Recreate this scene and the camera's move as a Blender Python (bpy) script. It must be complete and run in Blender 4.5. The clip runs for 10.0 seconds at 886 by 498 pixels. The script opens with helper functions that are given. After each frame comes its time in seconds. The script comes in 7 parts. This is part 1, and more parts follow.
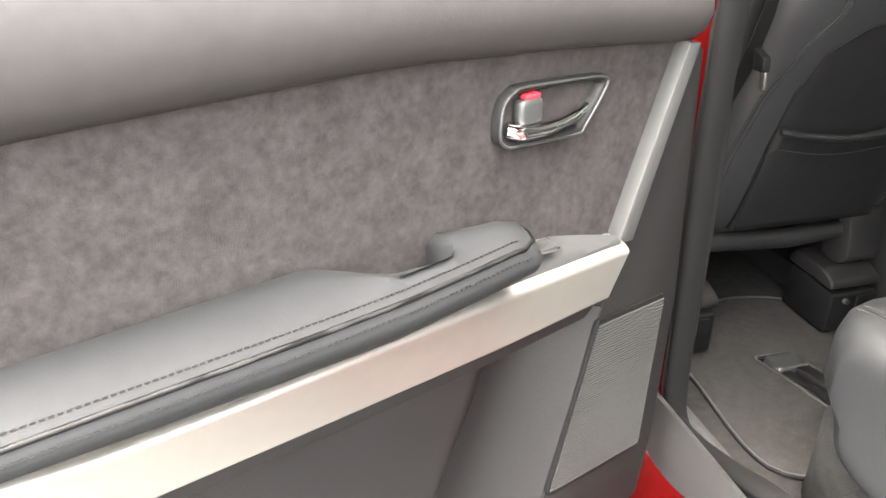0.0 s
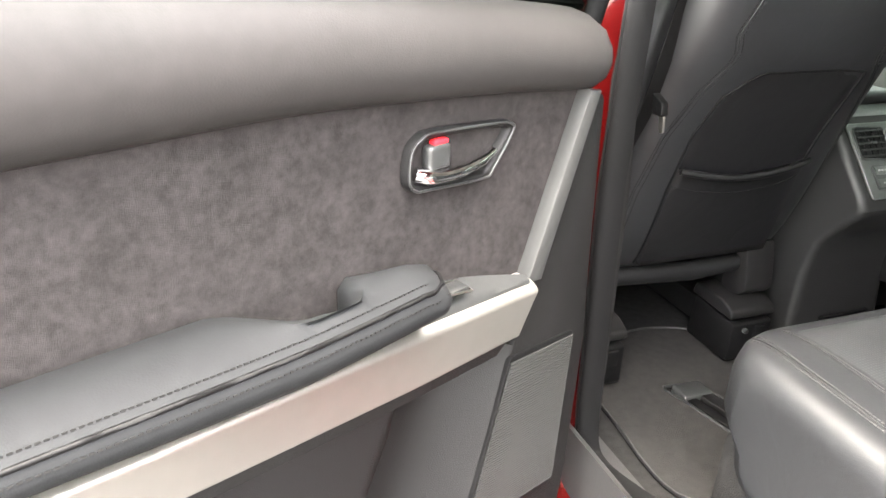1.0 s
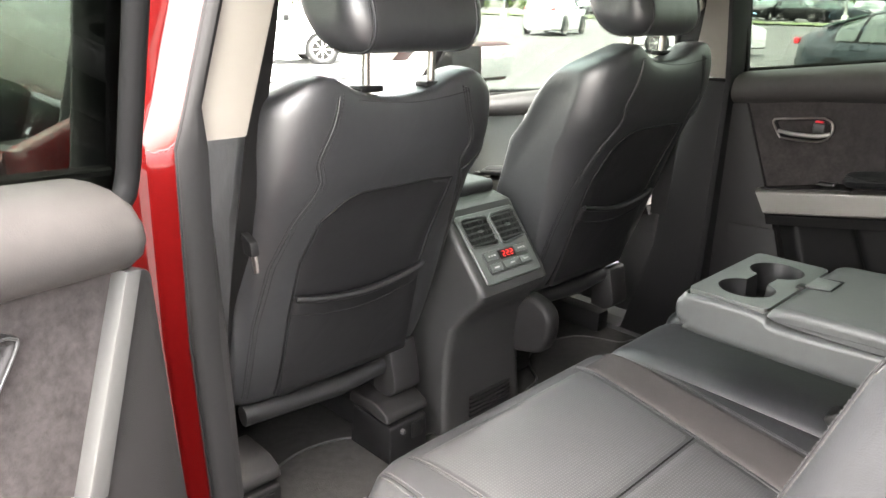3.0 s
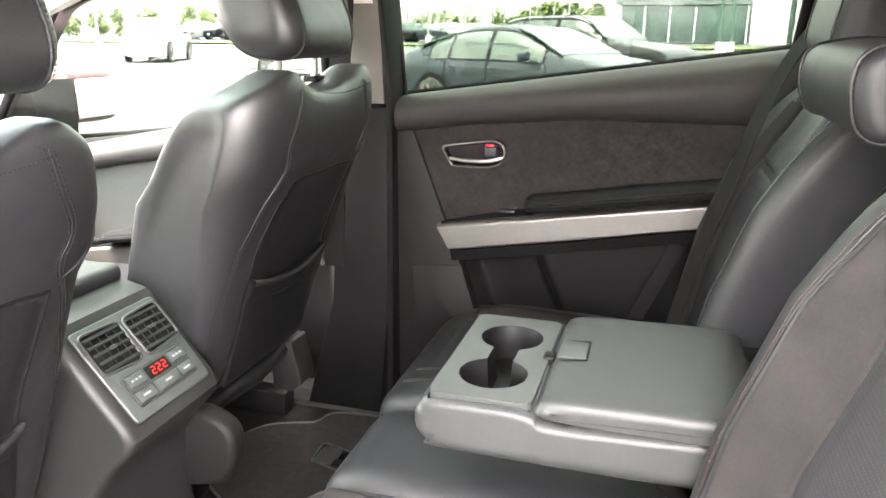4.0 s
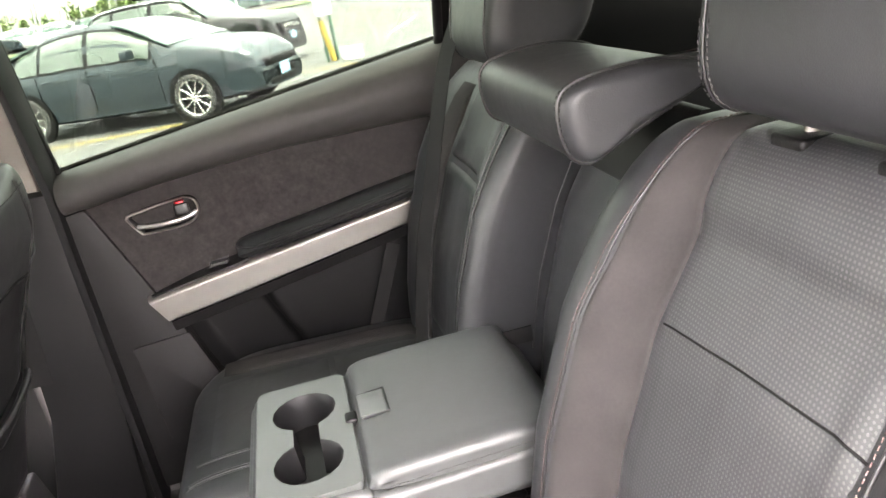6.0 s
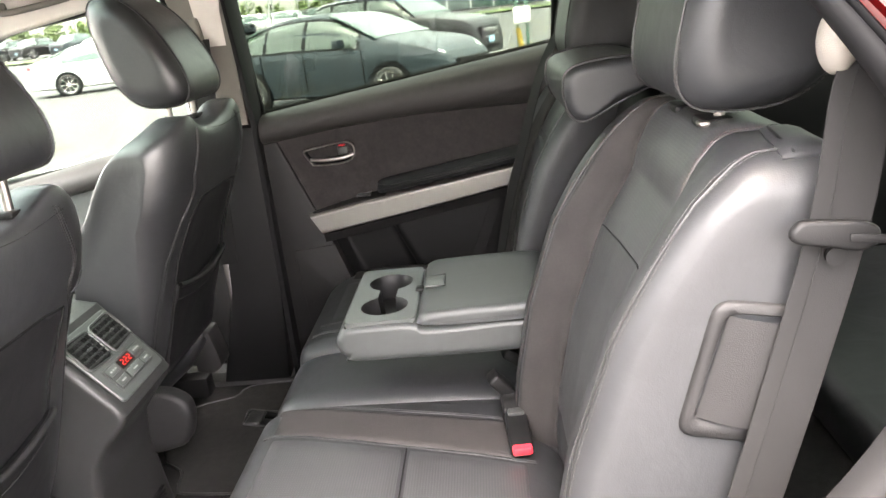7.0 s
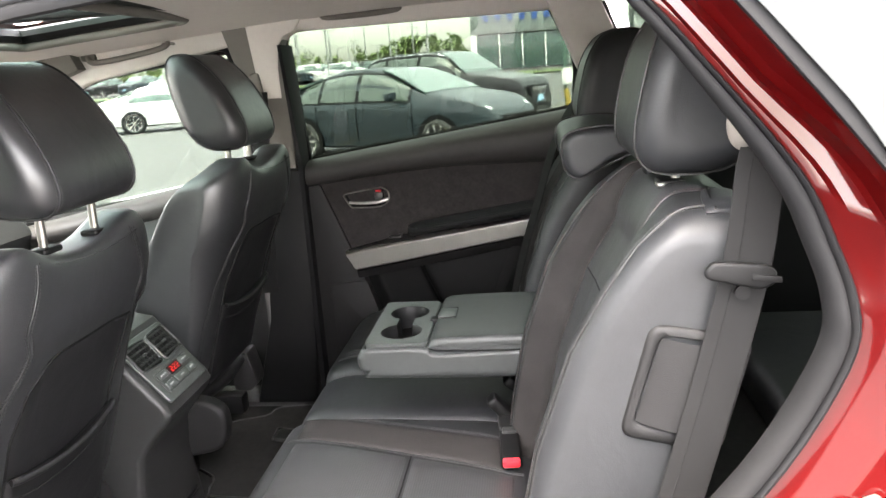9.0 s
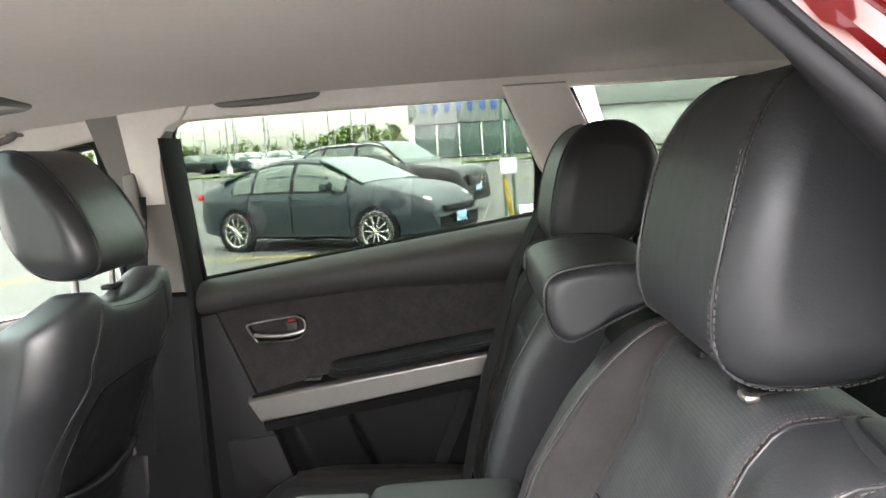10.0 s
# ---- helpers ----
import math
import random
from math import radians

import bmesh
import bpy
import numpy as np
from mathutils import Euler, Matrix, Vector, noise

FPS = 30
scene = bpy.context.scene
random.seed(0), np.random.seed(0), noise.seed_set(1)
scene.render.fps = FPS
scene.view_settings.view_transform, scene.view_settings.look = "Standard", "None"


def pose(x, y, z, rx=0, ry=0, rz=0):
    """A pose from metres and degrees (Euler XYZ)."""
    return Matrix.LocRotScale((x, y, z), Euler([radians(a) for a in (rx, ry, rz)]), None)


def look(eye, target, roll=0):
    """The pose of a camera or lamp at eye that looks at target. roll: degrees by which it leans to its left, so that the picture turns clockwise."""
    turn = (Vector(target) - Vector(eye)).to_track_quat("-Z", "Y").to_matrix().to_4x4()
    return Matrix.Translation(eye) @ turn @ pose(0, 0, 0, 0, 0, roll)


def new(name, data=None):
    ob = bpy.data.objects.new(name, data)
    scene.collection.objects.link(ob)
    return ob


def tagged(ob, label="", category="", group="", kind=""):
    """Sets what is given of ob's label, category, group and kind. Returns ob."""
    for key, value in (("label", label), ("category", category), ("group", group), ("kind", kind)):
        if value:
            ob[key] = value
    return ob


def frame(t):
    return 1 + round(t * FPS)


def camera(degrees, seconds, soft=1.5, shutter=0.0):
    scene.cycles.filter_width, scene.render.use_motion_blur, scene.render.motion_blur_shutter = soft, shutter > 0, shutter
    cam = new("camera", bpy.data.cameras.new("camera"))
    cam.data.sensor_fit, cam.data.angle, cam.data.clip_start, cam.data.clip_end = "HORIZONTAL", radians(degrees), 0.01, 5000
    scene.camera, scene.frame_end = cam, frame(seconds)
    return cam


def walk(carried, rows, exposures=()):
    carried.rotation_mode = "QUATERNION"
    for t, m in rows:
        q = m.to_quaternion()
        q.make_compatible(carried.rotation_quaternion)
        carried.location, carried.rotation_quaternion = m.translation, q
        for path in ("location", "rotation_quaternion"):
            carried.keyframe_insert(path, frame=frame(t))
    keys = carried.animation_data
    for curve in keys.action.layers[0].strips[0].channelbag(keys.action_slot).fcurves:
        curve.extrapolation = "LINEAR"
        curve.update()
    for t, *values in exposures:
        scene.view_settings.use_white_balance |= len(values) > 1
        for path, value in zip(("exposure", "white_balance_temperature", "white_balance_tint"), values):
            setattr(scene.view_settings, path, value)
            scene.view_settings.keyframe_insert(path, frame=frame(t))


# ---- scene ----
import itertools

cam = camera(61.9, 10.0)
PATH = [
    (0, (-1.308, 0.045, 1.218), (-0.854, 1.775, 0.323), 0.2),
    (0.5, (-1.324, 0.033, 1.223), (-0.848, 1.768, 0.35), 1.4),
    (1, (-1.299, 0.042, 1.231), (-0.633, 1.742, 0.415), 2.5),
    (1.5, (-1.223, 0.051, 1.265), (-0.267, 1.651, 0.541), 2.7),
    (2, (-1.184, 0.037, 1.282), (-0.043, 1.54, 0.618), 2.7),
    (2.2, (-1.174, 0.037, 1.283), (0.009, 1.511, 0.63), 3.2),
    (3.3, (-1.065, 0.111, 1.315), (0.396, 1.337, 0.713), 1.5),
    (3.5, (-1.015, 0.182, 1.309), (0.552, 1.273, 0.712), 2.6),
    (4, (-0.829, 0.312, 1.298), (1.012, 0.862, 0.744), 0.3),
    (4.5, (-0.618, 0.419, 1.299), (1.289, 0.277, 0.713), -2.8),
    (5, (-0.549, 0.446, 1.347), (1.301, -0.008, 0.737), -7.0),
    (5.2, (-0.554, 0.442, 1.364), (1.275, -0.046, 0.72), -8.4),
    (6.3, (-0.928, 0.37, 1.424), (0.936, 0.187, 0.725), -10.3),
    (6.5, (-1.023, 0.337, 1.398), (0.861, 0.256, 0.733), -9.1),
    (7, (-1.226, 0.279, 1.396), (0.669, 0.427, 0.773), -6.5),
    (7.5, (-1.419, 0.233, 1.391), (0.469, 0.499, 0.787), -5.1),
    (8, (-1.537, 0.213, 1.364), (0.351, 0.507, 0.772), -3.4),
    (8.5, (-1.534, 0.199, 1.384), (0.368, 0.469, 0.826), -3.1),
    (9, (-1.4, 0.212, 1.414), (0.525, 0.464, 0.936), -4.1),
    (9.5, (-1.177, 0.248, 1.427), (0.785, 0.436, 1.084), -4.3),
    (10, (-0.946, 0.243, 1.436), (1.036, 0.321, 1.174), -3.7),
]
EXPOSURE = [(0.0, 5.95, 7450, 10), (1.0, 5.85, 7400, 10), (2.0, 6.0, 7400, 11), (3.5, 6.65, 7550, 14), (4.0, 7.0, 7500, 17), (4.5, 7.45, 7550, 20), (5.2, 7.65, 7600, 20),
            (6.3, 7.0, 7650, 19), (7.0, 6.55, 7600, 16), (8.0, 5.75, 7400, 12), (8.6, 5.75, 7400, 12), (9.0, 6.0, 7300, 13), (9.5, 6.1, 7250, 13), (10.0, 6.25, 7200, 14)]
walk(cam, [(t, look(eye, target, roll)) for t, eye, target, roll in PATH], EXPOSURE)

# ---- world and sun ----
world = bpy.data.worlds.new("overcast_sky")
scene.world = world
world.use_nodes = True
wn, wl = world.node_tree.nodes, world.node_tree.links
sky = wn.new("ShaderNodeTexSky")
sky.sky_type, sky.sun_disc = "NISHITA", False
sky.sun_elevation, sky.sun_rotation = radians(80), radians(272)
sky.air_density, sky.dust_density, sky.ozone_density = 1.0, 2.5, 1.0
soft_sky = wn.new("ShaderNodeHueSaturation")
soft_sky.inputs["Saturation"].default_value = 0.3
wl.new(sky.outputs["Color"], soft_sky.inputs["Color"])
# an overcast dome: the zenith about three times as bright as the horizon
dome = wn.new("ShaderNodeTexCoord")
height = wn.new("ShaderNodeSeparateXYZ")
wl.new(dome.outputs["Generated"], height.inputs["Vector"])
grade = wn.new("ShaderNodeMapRange")
grade.inputs["From Min"].default_value, grade.inputs["From Max"].default_value = 0.0, 1.0
grade.inputs["To Min"].default_value, grade.inputs["To Max"].default_value = 0.6, 1.5
wl.new(height.outputs["Z"], grade.inputs["Value"])
overcast = wn.new("ShaderNodeVectorMath")
overcast.operation = "SCALE"
wl.new(soft_sky.outputs["Color"], overcast.inputs["Vector"])
wl.new(grade.outputs["Result"], overcast.inputs["Scale"])
wl.new(overcast.outputs["Vector"], wn["Background"].inputs["Color"])
wn["Background"].inputs["Strength"].default_value = 0.15
sun = new("sun", bpy.data.lights.new("sun", "SUN"))
sun.data.energy, sun.data.angle, sun.data.color = 0.5, radians(60), (1.0, 0.97, 0.93)
sun.matrix_world = look((-0.9, 0.1, 5.0), (0, 0, 0))

# ---- materials ----
def make_mat(name, color, rough=0.5, metal=0.0, vary=0.15, scale=6.0, grain=0.0, grain_scale=900.0, coat=0.0,
             spec=0.5, sheen=0.0, rough_vary=0.08, emit=None):
    """Principled material with two scales of colour variation and a fine bump."""
    m = bpy.data.materials.new(name)
    m.use_nodes = True
    n, l = m.node_tree.nodes, m.node_tree.links
    b = n["Principled BSDF"]
    b.inputs["Metallic"].default_value = metal
    b.inputs["Specular IOR Level"].default_value = spec
    b.inputs["Coat Weight"].default_value = coat
    b.inputs["Coat Roughness"].default_value = 0.04
    b.inputs["Sheen Weight"].default_value = sheen
    b.inputs["Sheen Roughness"].default_value = 0.6
    co = n.new("ShaderNodeTexCoord")
    big = n.new("ShaderNodeTexNoise")
    big.inputs["Scale"].default_value, big.inputs["Detail"].default_value = scale, 5
    fine = n.new("ShaderNodeTexNoise")
    fine.inputs["Scale"].default_value, fine.inputs["Detail"].default_value = scale * 14, 3
    l.new(co.outputs["Object"], big.inputs["Vector"])
    l.new(co.outputs["Object"], fine.inputs["Vector"])
    mix = n.new("ShaderNodeMath")
    mix.operation = "MULTIPLY_ADD"
    mix.inputs[1].default_value = 0.6
    l.new(big.outputs["Fac"], mix.inputs[0])
    part_fine = n.new("ShaderNodeMath")
    part_fine.operation = "MULTIPLY"
    part_fine.inputs[1].default_value = 0.4
    l.new(fine.outputs["Fac"], part_fine.inputs[0])
    l.new(part_fine.outputs[0], mix.inputs[2])
    ramp = n.new("ShaderNodeValToRGB")
    e = ramp.color_ramp.elements
    e[0].position, e[1].position = 0.3, 0.7
    e[0].color = (*[c * (1 - vary) for c in color], 1)
    e[1].color = (*[min(1, c * (1 + vary)) for c in color], 1)
    l.new(mix.outputs[0], ramp.inputs["Fac"])
    l.new(ramp.outputs["Color"], b.inputs["Base Color"])
    rr = n.new("ShaderNodeMapRange")
    rr.inputs["To Min"].default_value, rr.inputs["To Max"].default_value = max(0.02, rough - rough_vary), min(1, rough + rough_vary)
    l.new(mix.outputs[0], rr.inputs["Value"])
    l.new(rr.outputs["Result"], b.inputs["Roughness"])
    if grain:
        g = n.new("ShaderNodeTexVoronoi")
        g.inputs["Scale"].default_value = grain_scale
        l.new(co.outputs["Object"], g.inputs["Vector"])
        bump = n.new("ShaderNodeBump")
        bump.inputs["Strength"].default_value, bump.inputs["Distance"].default_value = grain, 0.0006
        l.new(g.outputs["Distance"], bump.inputs["Height"])
        l.new(bump.outputs["Normal"], b.inputs["Normal"])
    if emit:
        b.inputs["Emission Color"].default_value, b.inputs["Emission Strength"].default_value = (*emit[0], 1), emit[1]
    return m


def leather_mat(name, color, rough=0.42, wrinkle=0.25, holes=0.0, spec=0.5):
    """Leather with a pebbled grain, soft creases and, where holes is given, rows of tiny perforations that far apart."""
    m = make_mat(name, color, rough, vary=0.18, scale=5.0, spec=spec, rough_vary=0.07)
    n, l = m.node_tree.nodes, m.node_tree.links
    b = n["Principled BSDF"]
    co = n.new("ShaderNodeTexCoord")
    grain = n.new("ShaderNodeTexVoronoi")
    grain.inputs["Scale"].default_value = 700
    l.new(co.outputs["Object"], grain.inputs["Vector"])
    crease = n.new("ShaderNodeTexNoise")
    crease.inputs["Scale"].default_value, crease.inputs["Detail"].default_value, crease.inputs["Distortion"].default_value = 14, 4, 0.6
    l.new(co.outputs["Object"], crease.inputs["Vector"])
    b1 = n.new("ShaderNodeBump")
    b1.inputs["Strength"].default_value, b1.inputs["Distance"].default_value = wrinkle, 0.006
    l.new(crease.outputs["Fac"], b1.inputs["Height"])
    b2 = n.new("ShaderNodeBump")
    b2.inputs["Strength"].default_value, b2.inputs["Distance"].default_value = 0.17, 0.0005
    l.new(grain.outputs["Distance"], b2.inputs["Height"])
    l.new(b1.outputs["Normal"], b2.inputs["Normal"])
    l.new(b2.outputs["Normal"], b.inputs["Normal"])
    if holes:
        dots = n.new("ShaderNodeTexVoronoi")
        dots.inputs["Scale"].default_value, dots.inputs["Randomness"].default_value = 1 / holes, 0.0
        l.new(co.outputs["UV"], dots.inputs["Vector"])
        dots.voronoi_dimensions = "2D"
        step = n.new("ShaderNodeMath")
        step.operation = "GREATER_THAN"
        step.inputs[1].default_value = 0.27
        l.new(dots.outputs["Distance"], step.inputs[0])
        col = n.new("ShaderNodeMix")
        col.data_type = "RGBA"
        ramp = [x for x in n if x.type == "VALTORGB"][0]
        l.new(step.outputs[0], col.inputs["Factor"])
        col.inputs["A"].default_value = (0.036, 0.036, 0.036, 1)
        l.new(ramp.outputs["Color"], col.inputs["B"])
        l.new(col.outputs["Result"], b.inputs["Base Color"])
    return m


def suede_mat(name, color):
    """Brushed suede: dark and light blotches where the nap lies differently."""
    m = make_mat(name, color, 0.95, vary=0.3, scale=110, grain=0.7, grain_scale=1500, spec=0.05)
    n, l = m.node_tree.nodes, m.node_tree.links
    b = n["Principled BSDF"]
    co = n.new("ShaderNodeTexCoord")
    nap = n.new("ShaderNodeTexNoise")
    nap.inputs["Scale"].default_value, nap.inputs["Detail"].default_value, nap.inputs["Roughness"].default_value = 30, 9, 0.8
    nap.inputs["Distortion"].default_value = 0.15
    l.new(co.outputs["Object"], nap.inputs["Vector"])
    tone = n.new("ShaderNodeValToRGB")
    tone.color_ramp.elements[0].position, tone.color_ramp.elements[1].position = 0.36, 0.66
    tone.color_ramp.elements[0].color, tone.color_ramp.elements[1].color = (0.66, 0.66, 0.66, 1), (1.18, 1.18, 1.18, 1)
    l.new(nap.outputs["Fac"], tone.inputs["Fac"])
    mul = n.new("ShaderNodeMix")
    mul.data_type, mul.blend_type = "RGBA", "MULTIPLY"
    mul.inputs["Factor"].default_value = 1.0
    base = [x for x in n if x.type == "VALTORGB"][0]
    l.new(base.outputs["Color"], mul.inputs["A"])
    l.new(tone.outputs["Color"], mul.inputs["B"])
    l.new(mul.outputs["Result"], b.inputs["Base Color"])
    return m


LEATHER = leather_mat("black_leather", (0.012, 0.0126, 0.0137), 0.48, spec=0.29)
LEATHER_FRONT = leather_mat("front_seat_leather", (0.012, 0.0124, 0.0134), 0.4, spec=0.58)
LEATHER_BACK = leather_mat("black_back_leather", (0.0065, 0.0065, 0.007), 0.38, spec=0.42)
LEATHER_PERF = leather_mat("perforated_leather", (0.0138, 0.0145, 0.0158), 0.42, 0.12, spec=0.42, holes=0.0042)
VINYL = leather_mat("door_vinyl", (0.0245, 0.023, 0.0226), 0.54, 0.05, spec=0.18)
SUEDE = suede_mat("charcoal_suede", (0.026, 0.0235, 0.0235))
BAND = make_mat("brown_black_fabric", (0.0195, 0.0178, 0.0176), 0.9, vary=0.3, scale=22, grain=0.5, grain_scale=1600, spec=0.1)
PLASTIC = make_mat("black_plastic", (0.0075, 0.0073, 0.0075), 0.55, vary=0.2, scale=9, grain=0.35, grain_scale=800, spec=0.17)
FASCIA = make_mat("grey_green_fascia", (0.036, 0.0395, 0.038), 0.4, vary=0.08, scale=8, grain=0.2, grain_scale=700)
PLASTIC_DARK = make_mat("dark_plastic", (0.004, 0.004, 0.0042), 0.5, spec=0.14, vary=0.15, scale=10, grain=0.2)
PLASTIC_GREY = make_mat("grey_plastic", (0.02, 0.021, 0.021), 0.42, vary=0.08, scale=8, grain=0.3, grain_scale=700)
ARM_LEATHER = leather_mat("soft_door_leather", (0.0125, 0.0132, 0.014), 0.7, 0.1, spec=0.08)
REST_LEATHER = leather_mat("armrest_leather", (0.028, 0.03, 0.0297), 0.44, 0.1, spec=0.3)
CONSOLE = make_mat("charcoal_moulding", (0.013, 0.013, 0.0132), 0.48, vary=0.15, scale=9, grain=0.3, grain_scale=800, spec=0.3)
LEVER = make_mat("satin_chrome", (0.6, 0.59, 0.57), 0.3, metal=1.0, vary=0.03)
THREAD_DARK = make_mat("charcoal_thread", (0.0095, 0.0095, 0.0095), 0.8, spec=0.15, vary=0.1)
PRINT_GREY = make_mat("pale_print", (0.2, 0.2, 0.2), 0.6)
SILL_GREY = make_mat("grey_sill_plastic", (0.03, 0.03, 0.03), 0.5, vary=0.2, scale=9, grain=0.3, grain_scale=800, spec=0.3)
SATIN = make_mat("satin_silver_trim", (0.25, 0.24, 0.224), 0.43, metal=0.85, vary=0.05, scale=4, rough_vary=0.05)
STRIP = make_mat("grey_satin_strip", (0.035, 0.0355, 0.035), 0.55, metal=0.1, spec=0.25, vary=0.06)
CHROME = make_mat("chrome", (0.82, 0.82, 0.83), 0.08, metal=1.0, vary=0.03, rough_vary=0.03)
STEEL = make_mat("brushed_steel", (0.28, 0.265, 0.245), 0.42, metal=1.0, vary=0.08, scale=20)
RED_PAINT = make_mat("red_car_paint", (0.033, 0.001, 0.0011), 0.4, vary=0.06, scale=3, spec=0.03, coat=0.55, rough_vary=0.04)
RED_PLASTIC = make_mat("red_plastic", (0.75, 0.02, 0.03), 0.35, vary=0.05)
RUBBER = make_mat("rubber_seal", (0.0055, 0.0055, 0.0058), 0.65, spec=0.09, vary=0.15, scale=12, grain=0.04)
CARPET = make_mat("black_carpet", (0.015, 0.0147, 0.0145), 0.95, vary=0.45, scale=60, grain=1.0, grain_scale=420, spec=0.05)
MAT_PILE = make_mat("charcoal_mat_pile", (0.019, 0.0185, 0.018), 0.95, vary=0.4, scale=70, grain=1.0, grain_scale=520, spec=0.05)
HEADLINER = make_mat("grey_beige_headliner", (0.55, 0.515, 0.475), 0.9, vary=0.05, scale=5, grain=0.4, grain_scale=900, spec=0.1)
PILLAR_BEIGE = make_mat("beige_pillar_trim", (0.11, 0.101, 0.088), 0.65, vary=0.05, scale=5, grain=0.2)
WEBBING = make_mat("belt_webbing", (0.0085, 0.0084, 0.0085), 0.75, spec=0.08, vary=0.12, scale=30, grain=0.15, grain_scale=900)
THREAD = make_mat("grey_thread", (0.024, 0.0235, 0.023), 0.7, vary=0.1)
THREAD_RED = make_mat("reddish_thread", (0.05, 0.026, 0.024), 0.7, vary=0.1)
PAPER = make_mat("white_paper", (0.6, 0.6, 0.615), 0.8, vary=0.02)
ASPHALT = make_mat("worn_asphalt", (0.05, 0.05, 0.05), 0.85, vary=0.22, scale=0.35, grain=0.0)
YELLOW_LINE = make_mat("yellow_road_paint", (0.3, 0.2, 0.03), 0.7, vary=0.2, scale=6)
WHITE_LINE = make_mat("white_road_paint", (0.7, 0.7, 0.68), 0.7, vary=0.2, scale=6)
GRASS = make_mat("grass_verge", (0.06, 0.09, 0.02), 0.9, vary=0.35, scale=1.5)
LEAF = make_mat("spring_leaves", (0.10, 0.145, 0.04), 0.8, vary=0.4, scale=2)
BARK = make_mat("bark", (0.09, 0.07, 0.05), 0.9, vary=0.3)
TYRE = make_mat("tyre_rubber", (0.025, 0.025, 0.025), 0.8, vary=0.2)
ALLOY = make_mat("silver_alloy", (0.62, 0.61, 0.58), 0.3, metal=0.8, vary=0.05)
BLUE_GREY_PAINT = make_mat("slate_blue_car_paint", (0.017, 0.0245, 0.03), 0.4, vary=0.06, spec=0.2, coat=0.25, scale=2)
BLACK_PAINT = make_mat("black_car_paint", (0.004, 0.0045, 0.0045), 0.35, vary=0.1, spec=0.2, coat=0.25, scale=2)
WHITE_PAINT = make_mat("white_car_paint", (0.6, 0.6, 0.6), 0.3, vary=0.03, coat=1.0, scale=2)
SILVER_PAINT = make_mat("silver_car_paint", (0.4, 0.41, 0.42), 0.3, metal=0.4, vary=0.04, coat=1.0)
LAMP_LENS = make_mat("headlamp_lens", (0.75, 0.77, 0.78), 0.1, vary=0.1, scale=20, coat=1.0)
WALL_GREY = make_mat("grey_facade_panel", (0.19, 0.205, 0.2), 0.6, vary=0.06, scale=0.6)
WALL_WHITE = make_mat("white_facade", (0.75, 0.75, 0.74), 0.6, vary=0.04, scale=0.6)
WALL_PALE = make_mat("pale_rendered_wall", (0.4, 0.41, 0.4), 0.8, vary=0.06, scale=0.6)
SIGN_BLUE = make_mat("blue_sign_letter", (0.025, 0.08, 0.3), 0.4, vary=0.05)
POLE_METAL = make_mat("pole_metal", (0.3, 0.3, 0.3), 0.5, metal=0.2, vary=0.08)
DISPLAY_RED = make_mat("red_display_segments", (0.3, 0.01, 0.01), 0.4, emit=((1.0, 0.02, 0.015), 0.016))
PLATE_BLUE = make_mat("pale_blue_plate", (0.3, 0.5, 0.65), 0.5, vary=0.15, scale=30)


def glass_mat(name, tint, rough=0.0):
    m = bpy.data.materials.new(name)
    m.use_nodes = True
    n, l = m.node_tree.nodes, m.node_tree.links
    n.remove(n["Principled BSDF"])
    clear = n.new("ShaderNodeBsdfTransparent")
    clear.inputs["Color"].default_value = (*tint, 1)
    gloss = n.new("ShaderNodeBsdfGlossy")
    gloss.inputs["Roughness"].default_value = rough
    facing = n.new("ShaderNodeLayerWeight")
    facing.inputs["Blend"].default_value = 0.5
    curve = n.new("ShaderNodeMath")
    curve.operation = "POWER"
    curve.inputs[1].default_value = 5.0
    l.new(facing.outputs["Facing"], curve.inputs[0])
    fres = n.new("ShaderNodeMapRange")
    fres.inputs["To Min"].default_value, fres.inputs["To Max"].default_value = 0.04, 0.9
    l.new(curve.outputs[0], fres.inputs["Value"])
    mix = n.new("ShaderNodeMixShader")
    l.new(fres.outputs["Result"], mix.inputs["Fac"])
    l.new(clear.outputs[0], mix.inputs[1])
    l.new(gloss.outputs[0], mix.inputs[2])
    l.new(mix.outputs[0], n["Material Output"].inputs["Surface"])
    return m


GLASS = glass_mat("window_glass", (0.9, 0.95, 0.91))
# green tint, deepened well past real glass to dim the bright lot outside
GLASS_TINT = glass_mat("green_tinted_glass", (0.238, 0.267, 0.243))
GLASS_FRONT = glass_mat("pale_green_glass", (0.33, 0.362, 0.34))
GLASS_DARK = glass_mat("tinted_glass", (0.4, 0.47, 0.45))
GLASS_PRIVACY = glass_mat("privacy_glass", (0.16, 0.19, 0.17))
# opaque pane; light from the lot beyond it is put into the base colour
CAR_SIDE_GLASS = make_mat("greenish_car_side_glass", (0.045, 0.06, 0.05), 0.15, vary=0.25, scale=3, coat=0.3)
QUARTER_GLASS = make_mat("reflective_dark_glass", (0.02, 0.022, 0.022), 0.04, vary=0.1, scale=3, spec=0.12, coat=0.0, rough_vary=0.01)
CAR_GLASS = make_mat("far_car_glass", (0.06, 0.095, 0.085), 0.15, vary=0.2, scale=3, coat=0.2)

# ---- mesh helpers ----
from mathutils.bvhtree import BVHTree


